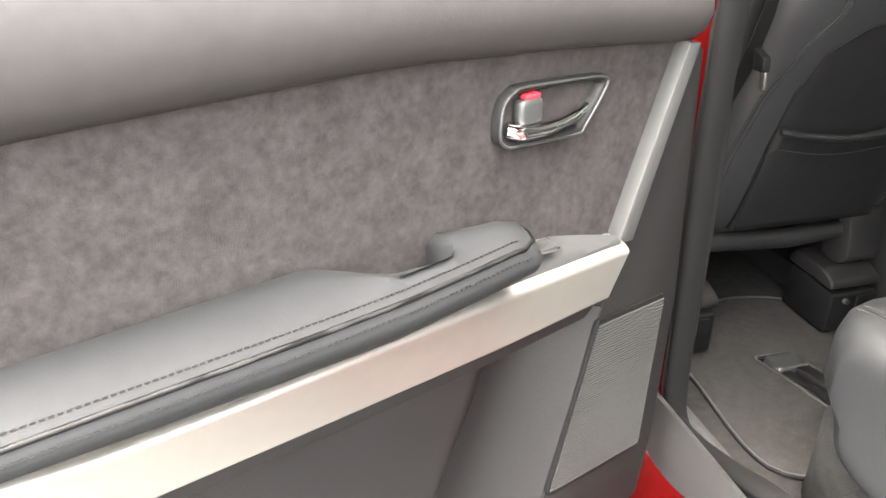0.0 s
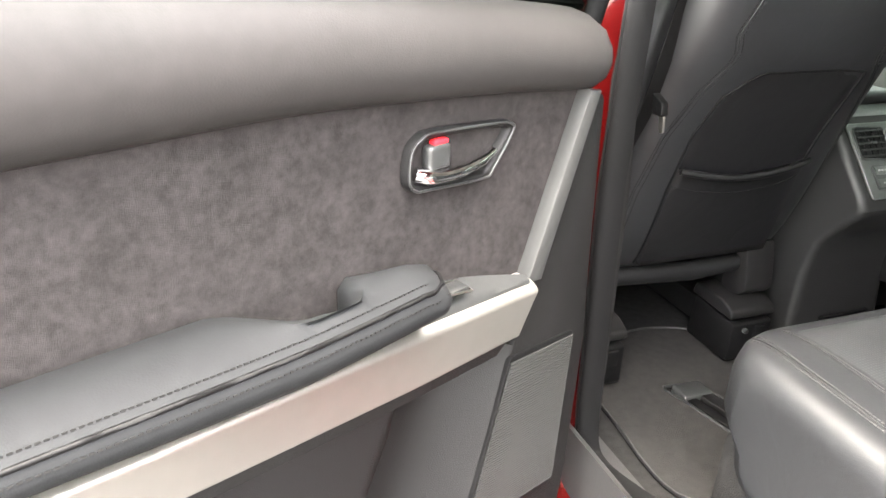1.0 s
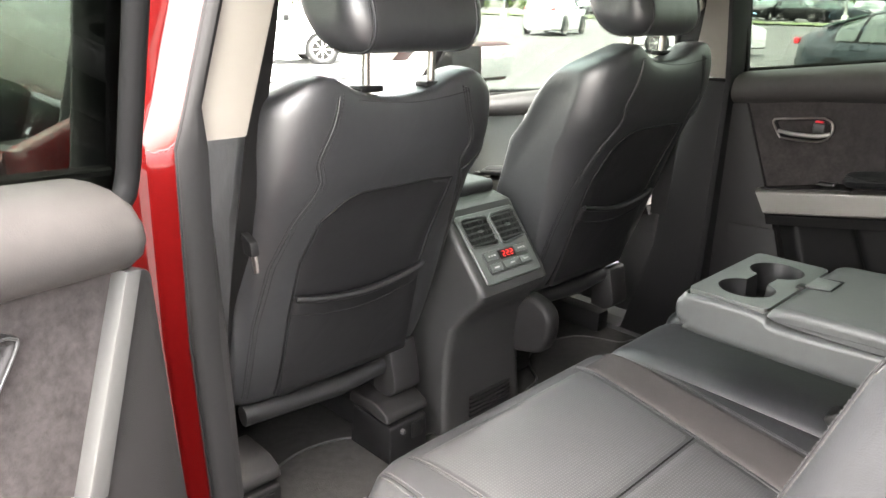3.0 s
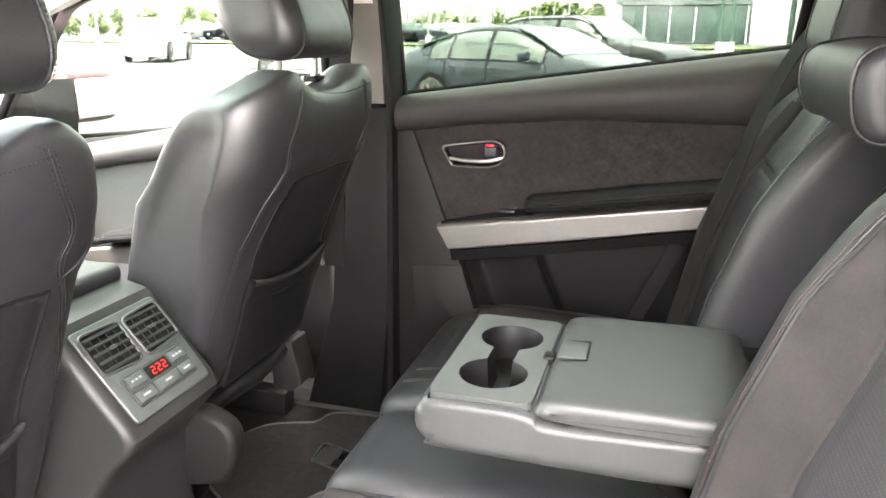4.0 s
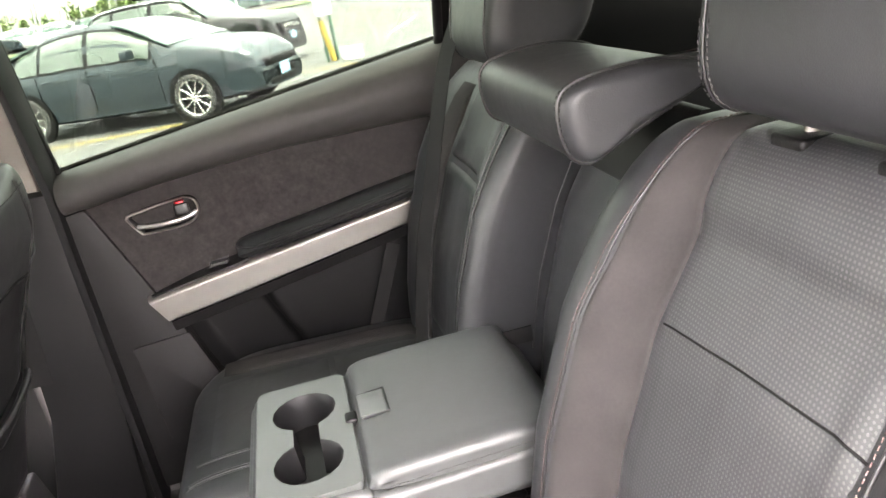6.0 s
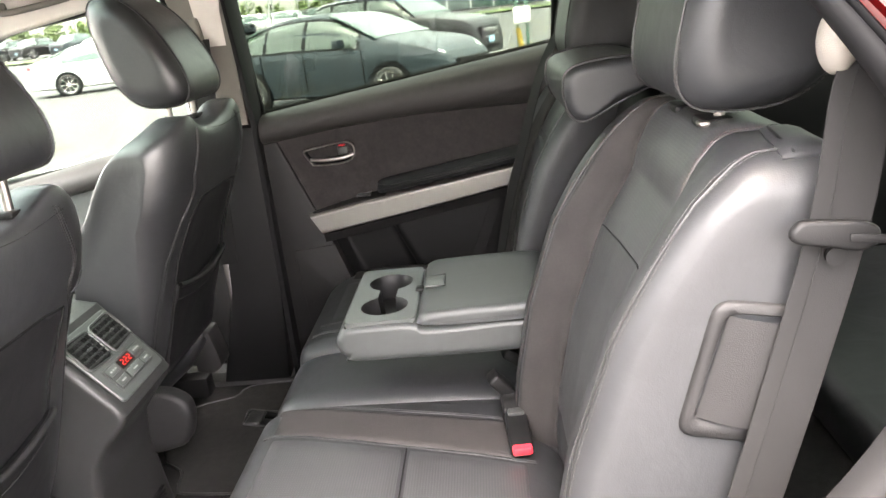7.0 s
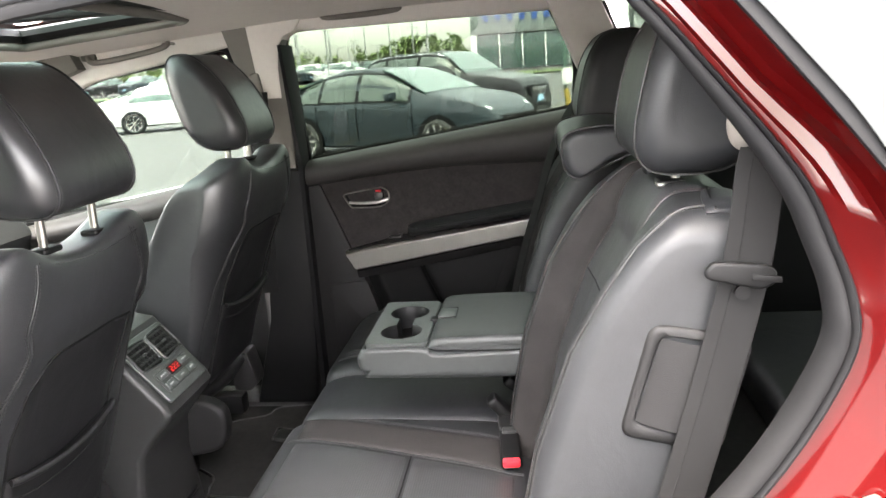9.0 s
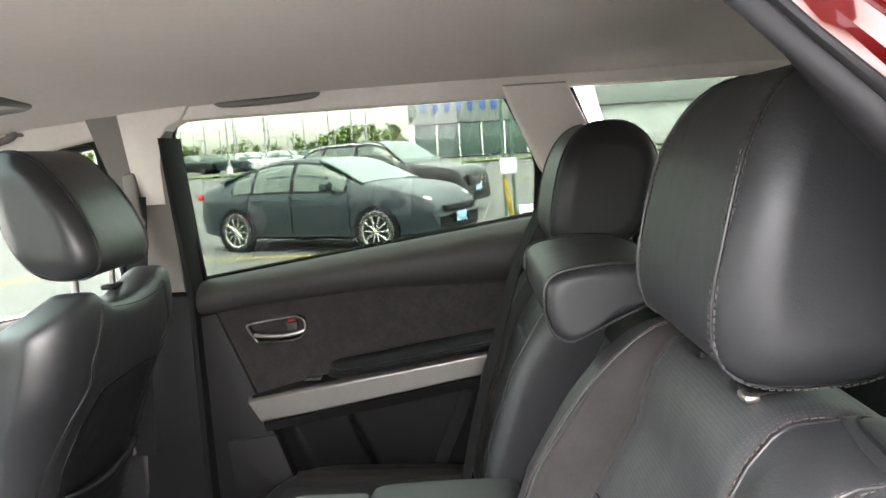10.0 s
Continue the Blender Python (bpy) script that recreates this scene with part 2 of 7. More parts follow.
def finish(bm, name, mat, parent=None, label="", smooth=35):
    bmesh.ops.recalc_face_normals(bm, faces=bm.faces[:])
    me = bpy.data.meshes.new(name)
    bm.to_mesh(me)
    bm.free()
    me.materials.append(mat)
    if smooth:
        for p in me.polygons:
            p.use_smooth = True
        me.set_sharp_from_angle(angle=radians(smooth))
    ob = new(name, me)
    if parent:
        ob.parent = parent
    if label:
        tagged(ob, label)
    return ob


def part(name, bm, mat, parent, label="", smooth=35):
    return finish(bm, name, mat, parent, label, smooth)


def thing(name, label, category, group="", kind="", at=(0, 0, 0)):
    ob = new(name)
    ob.empty_display_size = 0.05
    ob.location = at
    return tagged(ob, label, category, group, kind)


def structure(name, bm, mat, label="", smooth=35):
    return tagged(finish(bm, name, mat, None, label, smooth), kind="structure")


def lerp(a, b, t):
    return a + (b - a) * t


def table(x, pts):
    """Piecewise smooth value at x from (x, value) pairs in rising order."""
    if x <= pts[0][0]:
        return pts[0][1]
    for (x0, v0), (x1, v1) in zip(pts, pts[1:]):
        if x <= x1:
            t = (x - x0) / (x1 - x0)
            return v0 + (v1 - v0) * t
    return pts[-1][1]


def catmull(pts, n=6, closed=False):
    p = [Vector(q) for q in pts]
    out = []
    k = len(p)
    for i in range(k if closed else k - 1):
        a, b, c, d = (p[(i - 1) % k], p[i], p[(i + 1) % k], p[(i + 2) % k]) if closed else (p[max(i - 1, 0)], p[i], p[i + 1], p[min(i + 2, k - 1)])
        for j in range(n):
            t = j / n
            out.append(0.5 * ((2 * b) + (c - a) * t + (2 * a - 5 * b + 4 * c - d) * t * t + (3 * b - a - 3 * c + d) * t ** 3))
    if not closed:
        out.append(p[-1])
    return out


def loft(rings, closed=True, caps=True, bm=None):
    bm = bm or bmesh.new()
    rows = [[bm.verts.new(v) for v in r] for r in rings]
    n = len(rows[0])
    for a, b in zip(rows, rows[1:]):
        for i in range(n if closed else n - 1):
            j = (i + 1) % n
            bm.faces.new((a[i], a[j], b[j], b[i]))
    if caps and closed:
        bm.faces.new(rows[0])
        bm.faces.new(rows[-1])
    return bm


def sheet(f, nu, nv):
    """A thin closed slab over f(u, v, d), u and v from 0 to 1; d is 0 on its face and 1 on its back."""
    bm = bmesh.new()
    top = [[bm.verts.new(f(i / nu, j / nv, 0)) for j in range(nv + 1)] for i in range(nu + 1)]
    bot = [[bm.verts.new(f(i / nu, j / nv, 1)) for j in range(nv + 1)] for i in range(nu + 1)]
    uv = bm.loops.layers.uv.new("UVMap")
    along = list(itertools.accumulate([0] + [(top[i + 1][nv // 2].co - top[i][nv // 2].co).length for i in range(nu)]))
    up = list(itertools.accumulate([0] + [(top[nu // 2][j + 1].co - top[nu // 2][j].co).length for j in range(nv)]))
    for i in range(nu):
        for j in range(nv):
            fc = bm.faces.new((top[i][j], top[i + 1][j], top[i + 1][j + 1], top[i][j + 1]))
            for lp, (a, b) in zip(fc.loops, ((i, j), (i + 1, j), (i + 1, j + 1), (i, j + 1))):
                lp[uv].uv = (along[a], up[b])
            bm.faces.new((bot[i][j], bot[i][j + 1], bot[i + 1][j + 1], bot[i + 1][j]))
    edge = [(i, 0) for i in range(nu)] + [(nu, j) for j in range(nv)] + [(i, nv) for i in range(nu, 0, -1)] + [(0, j) for j in range(nv, 0, -1)]
    for a, b in zip(edge, edge[1:] + edge[:1]):
        bm.faces.new((top[a[0]][a[1]], bot[a[0]][a[1]], bot[b[0]][b[1]], top[b[0]][b[1]]))
    return bm


def rbox(c, s, r=0.003, seg=2, bm=None, turn=None):
    """A box of size s round c with rounded edges, turned by the matrix turn about its centre."""
    one = bmesh.new()
    bmesh.ops.create_cube(one, size=1)
    bmesh.ops.scale(one, vec=s, verts=one.verts)
    if r:
        bmesh.ops.bevel(one, geom=one.edges[:], offset=min(r, 0.45 * min(s)), segments=seg, profile=0.5, affect="EDGES")
    if turn:
        bmesh.ops.transform(one, matrix=turn, verts=one.verts)
    bmesh.ops.translate(one, vec=c, verts=one.verts)
    return join(bm, one)


def join(bm, other):
    if bm is None:
        return other
    me = bpy.data.meshes.new("tmp")
    other.to_mesh(me)
    bm.from_mesh(me)
    other.free()
    bpy.data.meshes.remove(me)
    return bm


def prism(pts, d0, d1, axis="x", r=0.003, seg=2, bm=None):
    """The outline pts, in the other two axes in their order, drawn out along axis from d0 to d1."""
    def at(p, d):
        return {"x": (d, p[0], p[1]), "y": (p[0], d, p[1]), "z": (p[0], p[1], d)}[axis]
    one = bmesh.new()
    lo = [one.verts.new(at(p, d0)) for p in pts]
    hi = [one.verts.new(at(p, d1)) for p in pts]
    one.faces.new(lo)
    one.faces.new(hi[::-1])
    for i in range(len(pts)):
        j = (i + 1) % len(pts)
        one.faces.new((lo[i], hi[i], hi[j], lo[j]))
    bmesh.ops.recalc_face_normals(one, faces=one.faces[:])
    if r:
        rims = [e for e in one.edges if (e.verts[0] in lo) == (e.verts[1] in lo)]
        bmesh.ops.bevel(one, geom=rims, offset=r, segments=seg, profile=0.5, affect="EDGES", clamp_overlap=True)
    return join(bm, one)


def rounded(pts, r=0.01, n=4):
    """The outline with its corners rounded."""
    out = []
    k = len(pts)
    for i in range(k):
        a, b, c = Vector(pts[i - 1]), Vector(pts[i]), Vector(pts[(i + 1) % k])
        ra = min(r, 0.45 * (a - b).length, 0.45 * (c - b).length)
        p, q = b + (a - b).normalized() * ra, b + (c - b).normalized() * ra
        for j in range(n + 1):
            t = j / n
            out.append(tuple((1 - t) ** 2 * p + 2 * t * (1 - t) * b + t * t * q))
    return out


def tube(pts, r, n=8, bm=None, closed=False, flat=1.0):
    p = [Vector(q) for q in pts]
    rings = []
    up = Vector((0.13, 0.21, 0.97))
    k = len(p)
    for i, q in enumerate(p):
        d = (p[(i + 1) % k] - p[i - 1]) if closed else (p[min(i + 1, k - 1)] - p[max(i - 1, 0)])
        d.normalize()
        s = d.cross(up)
        if s.length < 1e-4:
            s = d.cross(Vector((1, 0, 0)))
        s.normalize()
        up = s.cross(d).normalized()
        rr = r[i] if isinstance(r, (list, tuple)) else r
        rings.append([q + rr * (math.cos(2 * math.pi * j / n) * s + flat * math.sin(2 * math.pi * j / n) * up) for j in range(n)])
    if closed:
        rings.append(rings[0])
    one = loft(rings, True, not closed)
    if closed:
        bmesh.ops.remove_doubles(one, verts=one.verts, dist=1e-6)
    return join(bm, one)


def stitches(pts, pitch=0.006, size=0.0009, bm=None, fill=0.62):
    """A row of short thread stitches along the line pts."""
    p = [Vector(q) for q in pts]
    bm = bm or bmesh.new()
    left = 0.0
    for a, b in zip(p, p[1:]):
        d = b - a
        ln = d.length
        if ln < 1e-7:
            continue
        d /= ln
        s = d.cross(Vector((0.3, 0.5, 0.8))).normalized() * size
        u = d.cross(s).normalized() * size
        x = left
        while x < ln:
            q = a + d * x
            e = d * pitch * fill
            w = [bm.verts.new(v) for v in (q + s, q + u, q - s, q - u, q + e + s, q + e + u, q + e - s, q + e - u)]
            for i in range(4):
                j = (i + 1) % 4
                bm.faces.new((w[i], w[j], w[4 + j], w[4 + i]))
            bm.faces.new(w[0:4])
            bm.faces.new(w[4:8][::-1])
            x += pitch
        left = x - ln
    return bm


def sections(x0, x1, r, n):
    """Places across a soft thing from x0 to x1 with the inset that rounds its two ends off by r."""
    ln = abs(x1 - x0)
    r = min(r, ln * 0.49)
    d = [r * (1 - math.cos(math.pi / 2 * i / 6)) for i in range(7)]
    d = d + [r + (ln - 2 * r) * i / n for i in range(1, n)] + [ln - v for v in d[::-1]]
    out = []
    for v in d:
        e = min(v, ln - v)
        inset = r - math.sqrt(max(0, r * r - (r - e) ** 2)) if e < r else 0
        out.append((x0 + (x1 - x0) * v / ln, inset))
    return out


def pad(x0, x1, ring, r=0.03, n=14, bm=None):
    """A soft solid: ring(x, inset) gives its outline at x."""
    rings = [ring(x, i) for x, i in sections(x0, x1, r, n)]
    for at in (0, -1):
        end = rings[at]
        mid = sum((Vector(p) for p in end), Vector()) / len(end)
        inner = [Vector(p).lerp(mid, 0.12) for p in end]
        rings.insert(0, inner) if at == 0 else rings.append(inner)
    return join(bm, loft(rings))


def oval(cy, cz, a, b, n=4.0, k=40, turn=0.0):
    """A superellipse in y and z, as (y, z)."""
    out = []
    for i in range(k):
        t = 2 * math.pi * i / k
        c, s = math.cos(t), math.sin(t)
        y, z = a * math.copysign(abs(c) ** (2 / n), c), b * math.copysign(abs(s) ** (2 / n), s)
        out.append((cy + y * math.cos(turn) - z * math.sin(turn), cz + y * math.sin(turn) + z * math.cos(turn)))
    return out


def ribbon(pts, wide, thick=0.0014, bm=None):
    """A strap along pts whose width runs along the vectors wide (one, or one a point)."""
    p = [Vector(q) for q in pts]
    rings = []
    for i, q in enumerate(p):
        w = Vector(wide[i] if isinstance(wide, list) else wide)
        d = (p[min(i + 1, len(p) - 1)] - p[max(i - 1, 0)]).normalized()
        nrm = d.cross(w).normalized() * thick / 2
        h = w / 2
        rings.append([q - h * 0.97 + nrm, q - h, q - h * 0.97 - nrm, q + h * 0.97 - nrm, q + h, q + h * 0.97 + nrm])
    return join(bm, loft(rings))


def snap(ob, pts, off=0.001):
    """The points laid on the surface of the mesh object ob, lifted by off."""
    bm = bmesh.new()
    bm.from_mesh(ob.data)
    tree = BVHTree.FromBMesh(bm)
    bm.free()
    out = []
    for p in pts:
        q, nrm, _, _ = tree.find_nearest(Vector(p))
        out.append(q + nrm * off)
    return out


def mirror(bm, side):
    if side < 0:
        bmesh.ops.scale(bm, vec=(-1, 1, 1), verts=bm.verts)
        bmesh.ops.reverse_faces(bm, faces=bm.faces[:])
    return bm

# ---- ground ----
def ground_z(x, y):
    r = math.hypot(x, y)
    t = min(1, max(0, (r - 22) / 70))
    return 0.9 * t * t * (3 - 2 * t)


bm = bmesh.new()
radii = [0.0, 3, 6, 10, 16, 22, 30, 40, 52, 66, 82, 100, 160, 400, 1500]
rows = [[bm.verts.new((r * math.cos(a * math.pi / 24), r * math.sin(a * math.pi / 24), ground_z(r, 0))) for a in range(48)] for r in radii[1:]]
hub = bm.verts.new((0, 0, 0))
for a in range(48):
    bm.faces.new((hub, rows[0][a], rows[0][(a + 1) % 48]))
    for p, q in zip(rows, rows[1:]):
        bm.faces.new((p[a], q[a], q[(a + 1) % 48], p[(a + 1) % 48]))
structure("ground", bm, ASPHALT, "worn grey asphalt car park", smooth=80)


# ---- car body as the room ----
def lean(z):
    """How far the car's side stands out from the middle at height z."""
    return 0.74 - 0.28 * max(0, z - 1.17) - 0.05 * max(0, 0.9 - z)


def leaned(bm, base=0.74):
    for v in bm.verts:
        s = 1 if v.co.x > 0 else -1
        v.co.x += s * (lean(v.co.z) - base)
    return bm


APERTURE = [(0.80, 1.50), (0.5, 1.53), (0.25, 1.535), (0.17, 1.52), (0.13, 1.49), (0.05, 1.394), (-0.02, 1.30), (-0.045, 1.24),
            (-0.06, 1.185), (-0.055, 1.13), (-0.005, 1.03), (0.072, 0.927), (0.19, 0.781), (0.28, 0.66), (0.36, 0.565), (0.46, 0.515),
            (0.6, 0.505), (0.74, 0.51), (0.80, 0.535), (0.825, 0.60), (0.835, 0.8), (0.845, 1.0), (0.855, 1.15), (0.845, 1.35), (0.83, 1.46)]
NEAR_FRONT = [(0.46, 0.515), (0.6, 0.505), (0.72, 0.462), (0.81, 0.438), (0.855, 0.452), (0.868, 0.52), (0.866, 0.64), (0.864, 0.8), (0.86, 1.0)]
FAR_TOP = [(0.845, 1.53), (0.5, 1.55), (0.25, 1.555), (0.17, 1.54)]
rim = catmull([(0, y, z) for y, z in FAR_TOP + APERTURE[4:-2] + [(0.868, 1.35), (0.872, 1.48)]], 4, closed=True)
near_rim = catmull([(0, y, z) for y, z in APERTURE[:15] + NEAR_FRONT + APERTURE[22:]], 4, closed=True)
MID = Vector((0, 0.42, 1.05))


def rim_ring(offsets, side, widen=1.5):
    rings = []
    line = near_rim if side < 0 else rim
    k = len(line)
    far_side = 0.35 if side > 0 else 1.0
    for i, p in enumerate(line):
        t = (line[(i + 1) % k] - line[i - 1]).normalized()
        nrm = Vector((0, t.z, -t.y))
        if nrm.dot(p - MID) < 0:
            nrm = -nrm
        slim = 1.0
        far = widen if p.y < 0.25 and p.z < 1.3 else 1.0
        if p.y < 0.25 and p.z > 1.3 and side < 0:
            slim = 1.0 - 0.35 * min(1, (p.z - 1.3) / 0.12)
        if p.y < 0.25 and side < 0:
            far = widen + (0.6 - widen) * min(1, max(0, (p.z - 1.18) / 0.18))
        ring = []
        for o, d in offsets:
            o, d = (o * slim, d * slim) if o < 0 else (o, d)
            if side > 0 and p.z > 1.28 and p.y < 0.25:
                o, d = min(o, 0.03), min(d, 0.02)
            q = p + nrm * o * (far if o > 0 else 1.0)
            if side < 0 and p.y < 0.2 and d > 0.02:
                d *= 1 - 0.5 * min(1, max(0, (p.z - 1.18) / 0.14))
            d *= far_side if p.z > 1.3 and p.y < 0.2 else 1.0
            d *= 0.35 if p.z > 1.45 or (p.z > 1.16 and p.y > 0.7) else 1.0
            ring.append(Vector((side * (lean(q.z) + d), q.y, q.z)))
        rings.append(ring)
    rings.append(rings[0])
    return rings


def aperture_frame(side):
    body = thing("car_body_side", "glossy red car body side round the rear door opening", "car body")
    jamb = rim_ring([(-0.004, -0.012), (0.006, 0.0), (0.018, 0.003), (0.022, 0.010), (0.036, 0.013), (0.040, 0.020), (0.052, 0.024), (0.060, 0.046), (0.063, 0.052), (0.066, 0.115), (0.068, 0.122), (0.072, 0.145), (0.088, 0.16)] if side < 0 else
                    [(0.055, 0.03), (0.062, 0.05), (0.066, 0.12), (0.072, 0.145), (0.088, 0.16)], side)
    skin = []
    for ring in jamb:
        e = ring[-1]
        d = (e - Vector((e.x, MID.y, MID.z))).normalized()
        far = 9.0
        for lim, c, dc in ((-1.25, e.y, d.y), (0.935, e.y, d.y), (0.33, e.z, d.z), (1.585, e.z, d.z)):
            if dc and (lim - c) / dc > 1e-6:
                far = min(far, (lim - c) / dc)
            elif (lim - c) * (1 if lim in (0.935, 1.585) else -1) < 0:
                far = 0.0
        far = 0 if far == 9.0 else far
        if 1.16 < e.z < 1.45 and e.y < 0.3:
            far = min(far, 0.05 if side > 0 else 0.05 - 0.038 * min(1, max(0, (e.z - 1.2) / 0.12)))
        if e.z >= 1.45 and e.y < 0.13 and side < 0:
            far = min(far, 0.012)
        if e.z > 1.14 and e.y > 0.7:
            far = 0.0
        if side > 0 and e.z > 1.2:
            far = 0.0
        q1, q2 = e + d * far * 0.5, e + d * far
        thin = 0.35 if e.z > 1.14 and e.y > 0.7 else 0.15 if side > 0 and e.z > 1.2 else 1.0
        if side < 0 and e.y < 0.13:
            thin = 1 - 0.5 * min(1, max(0, (e.z - 1.2) / 0.14))
        skin.append(ring + [Vector((side * (lean(q1.z) + 0.175 * thin), q1.y, q1.z)), Vector((side * (lean(q2.z) + (0.15 if q2.z < 1.4 else 0.05) * thin), q2.y, q2.z))])
    bm = loft(skin, closed=False, caps=False)
    bmesh.ops.remove_doubles(bm, verts=bm.verts, dist=1e-5)
    part("body_panel", bm, RED_PAINT, body, smooth=50)
    profile = [(-0.018, -0.02), (-0.020, -0.008), (-0.017, 0.004), (-0.011, 0.010), (-0.004, 0.012), (-0.001, 0.011), (0.001, 0.003), (0.004, 0.009),
               (0.008, 0.011), (0.011, 0.010), (0.013, 0.004), (0.012, -0.012)]
    profile = [(0.024 + a, d) for a, d in profile] if side > 0 else [(0.78 * a - 0.001, d) for a, d in profile]
    band = rim_ring(profile, side, 1.0)
    bm = loft(band, True, False)
    bmesh.ops.remove_doubles(bm, verts=bm.verts, dist=1e-5)
    part("door_seal", bm, RUBBER, body, "broad black rubber weatherstrip", smooth=45)
    return body


aperture_frame(-1)
aperture_frame(1)

# floor, sills
bm = rbox((0, 0.45, 0.375), (1.42, 3.4, 0.08), 0.02)
structure("floor", bm, CARPET, "black carpeted car floor")
for s in (-1, 1):
    bm = prism([(-0.66, 0.43), (-0.70, 0.44), (-0.735, 0.49), (-0.75, 0.50), (-0.75, 0.36), (-0.66, 0.36)], -0.2, 2.0, "y", 0.004)
    ob = structure("door_sill_trim", mirror(bm, -s), SILL_GREY, "grey plastic scuff plate along the door sill")

# headliner with the sunroof's opening


def roof_z(x, y):
    return 1.615 - 0.045 * (abs(x) / 0.62) ** 2.5 - 0.03 * max(0, (y - 0.4) / 0.65) ** 1.5 - 0.05 * max(0, (-0.3 - y) / 0.8) ** 2


xs = [-0.64, -0.6, -0.55, -0.48, -0.43, -0.3, -0.2, -0.1, 0, 0.1, 0.2, 0.3, 0.43, 0.48, 0.55, 0.6, 0.64]
ys = [-1.2, -0.9, -0.6, -0.3, -0.1, 0.1, 0.3, 0.5, 0.7, 0.85, 1.045, 1.2, 1.35, 1.5, 1.55, 1.62, 1.68]
bm = bmesh.new()
low = [[bm.verts.new((x, y, roof_z(x, y))) for y in ys] for x in xs]
top = [[bm.verts.new((x, y, roof_z(x, y) + 0.045)) for y in ys] for x in xs]


def holed(i, j):
    return 4 <= i < 12 and 10 <= j < 13


for i in range(len(xs) - 1):
    for j in range(len(ys) - 1):
        if holed(i, j):
            continue
        bm.faces.new((low[i][j], low[i][j + 1], low[i + 1][j + 1], low[i + 1][j]))
        bm.faces.new((top[i][j], top[i + 1][j], top[i + 1][j + 1], top[i][j + 1]))
        for (a, b), (c, d) in (((i, j), (i + 1, j)), ((i, j + 1), (i + 1, j + 1)), ((i, j), (i, j + 1)), ((i + 1, j), (i + 1, j + 1))):
            na = (i, j - 1) if b == d == j else (i, j + 1) if b == d == j + 1 else (i - 1, j) if a == c == i else (i + 1, j)
            if not (0 <= na[0] < len(xs) - 1 and 0 <= na[1] < len(ys) - 1) or holed(*na):
                bm.faces.new((low[a][b], low[c][d], top[c][d], top[a][b]))
structure("ceiling", bm, HEADLINER, "grey-beige woven car headliner", smooth=60)
bm = bmesh.new()
low = [[bm.verts.new((x * 1.03, y, roof_z(x, y) + 0.06)) for y in ys] for x in xs]
for i in range(len(xs) - 1):
    for j in range(len(ys) - 1):
        if not holed(i, j):
            bm.faces.new((low[i][j], low[i][j + 1], low[i + 1][j + 1], low[i + 1][j]))
structure("roof_skin", bm, RED_PAINT, "red painted car roof", smooth=60)


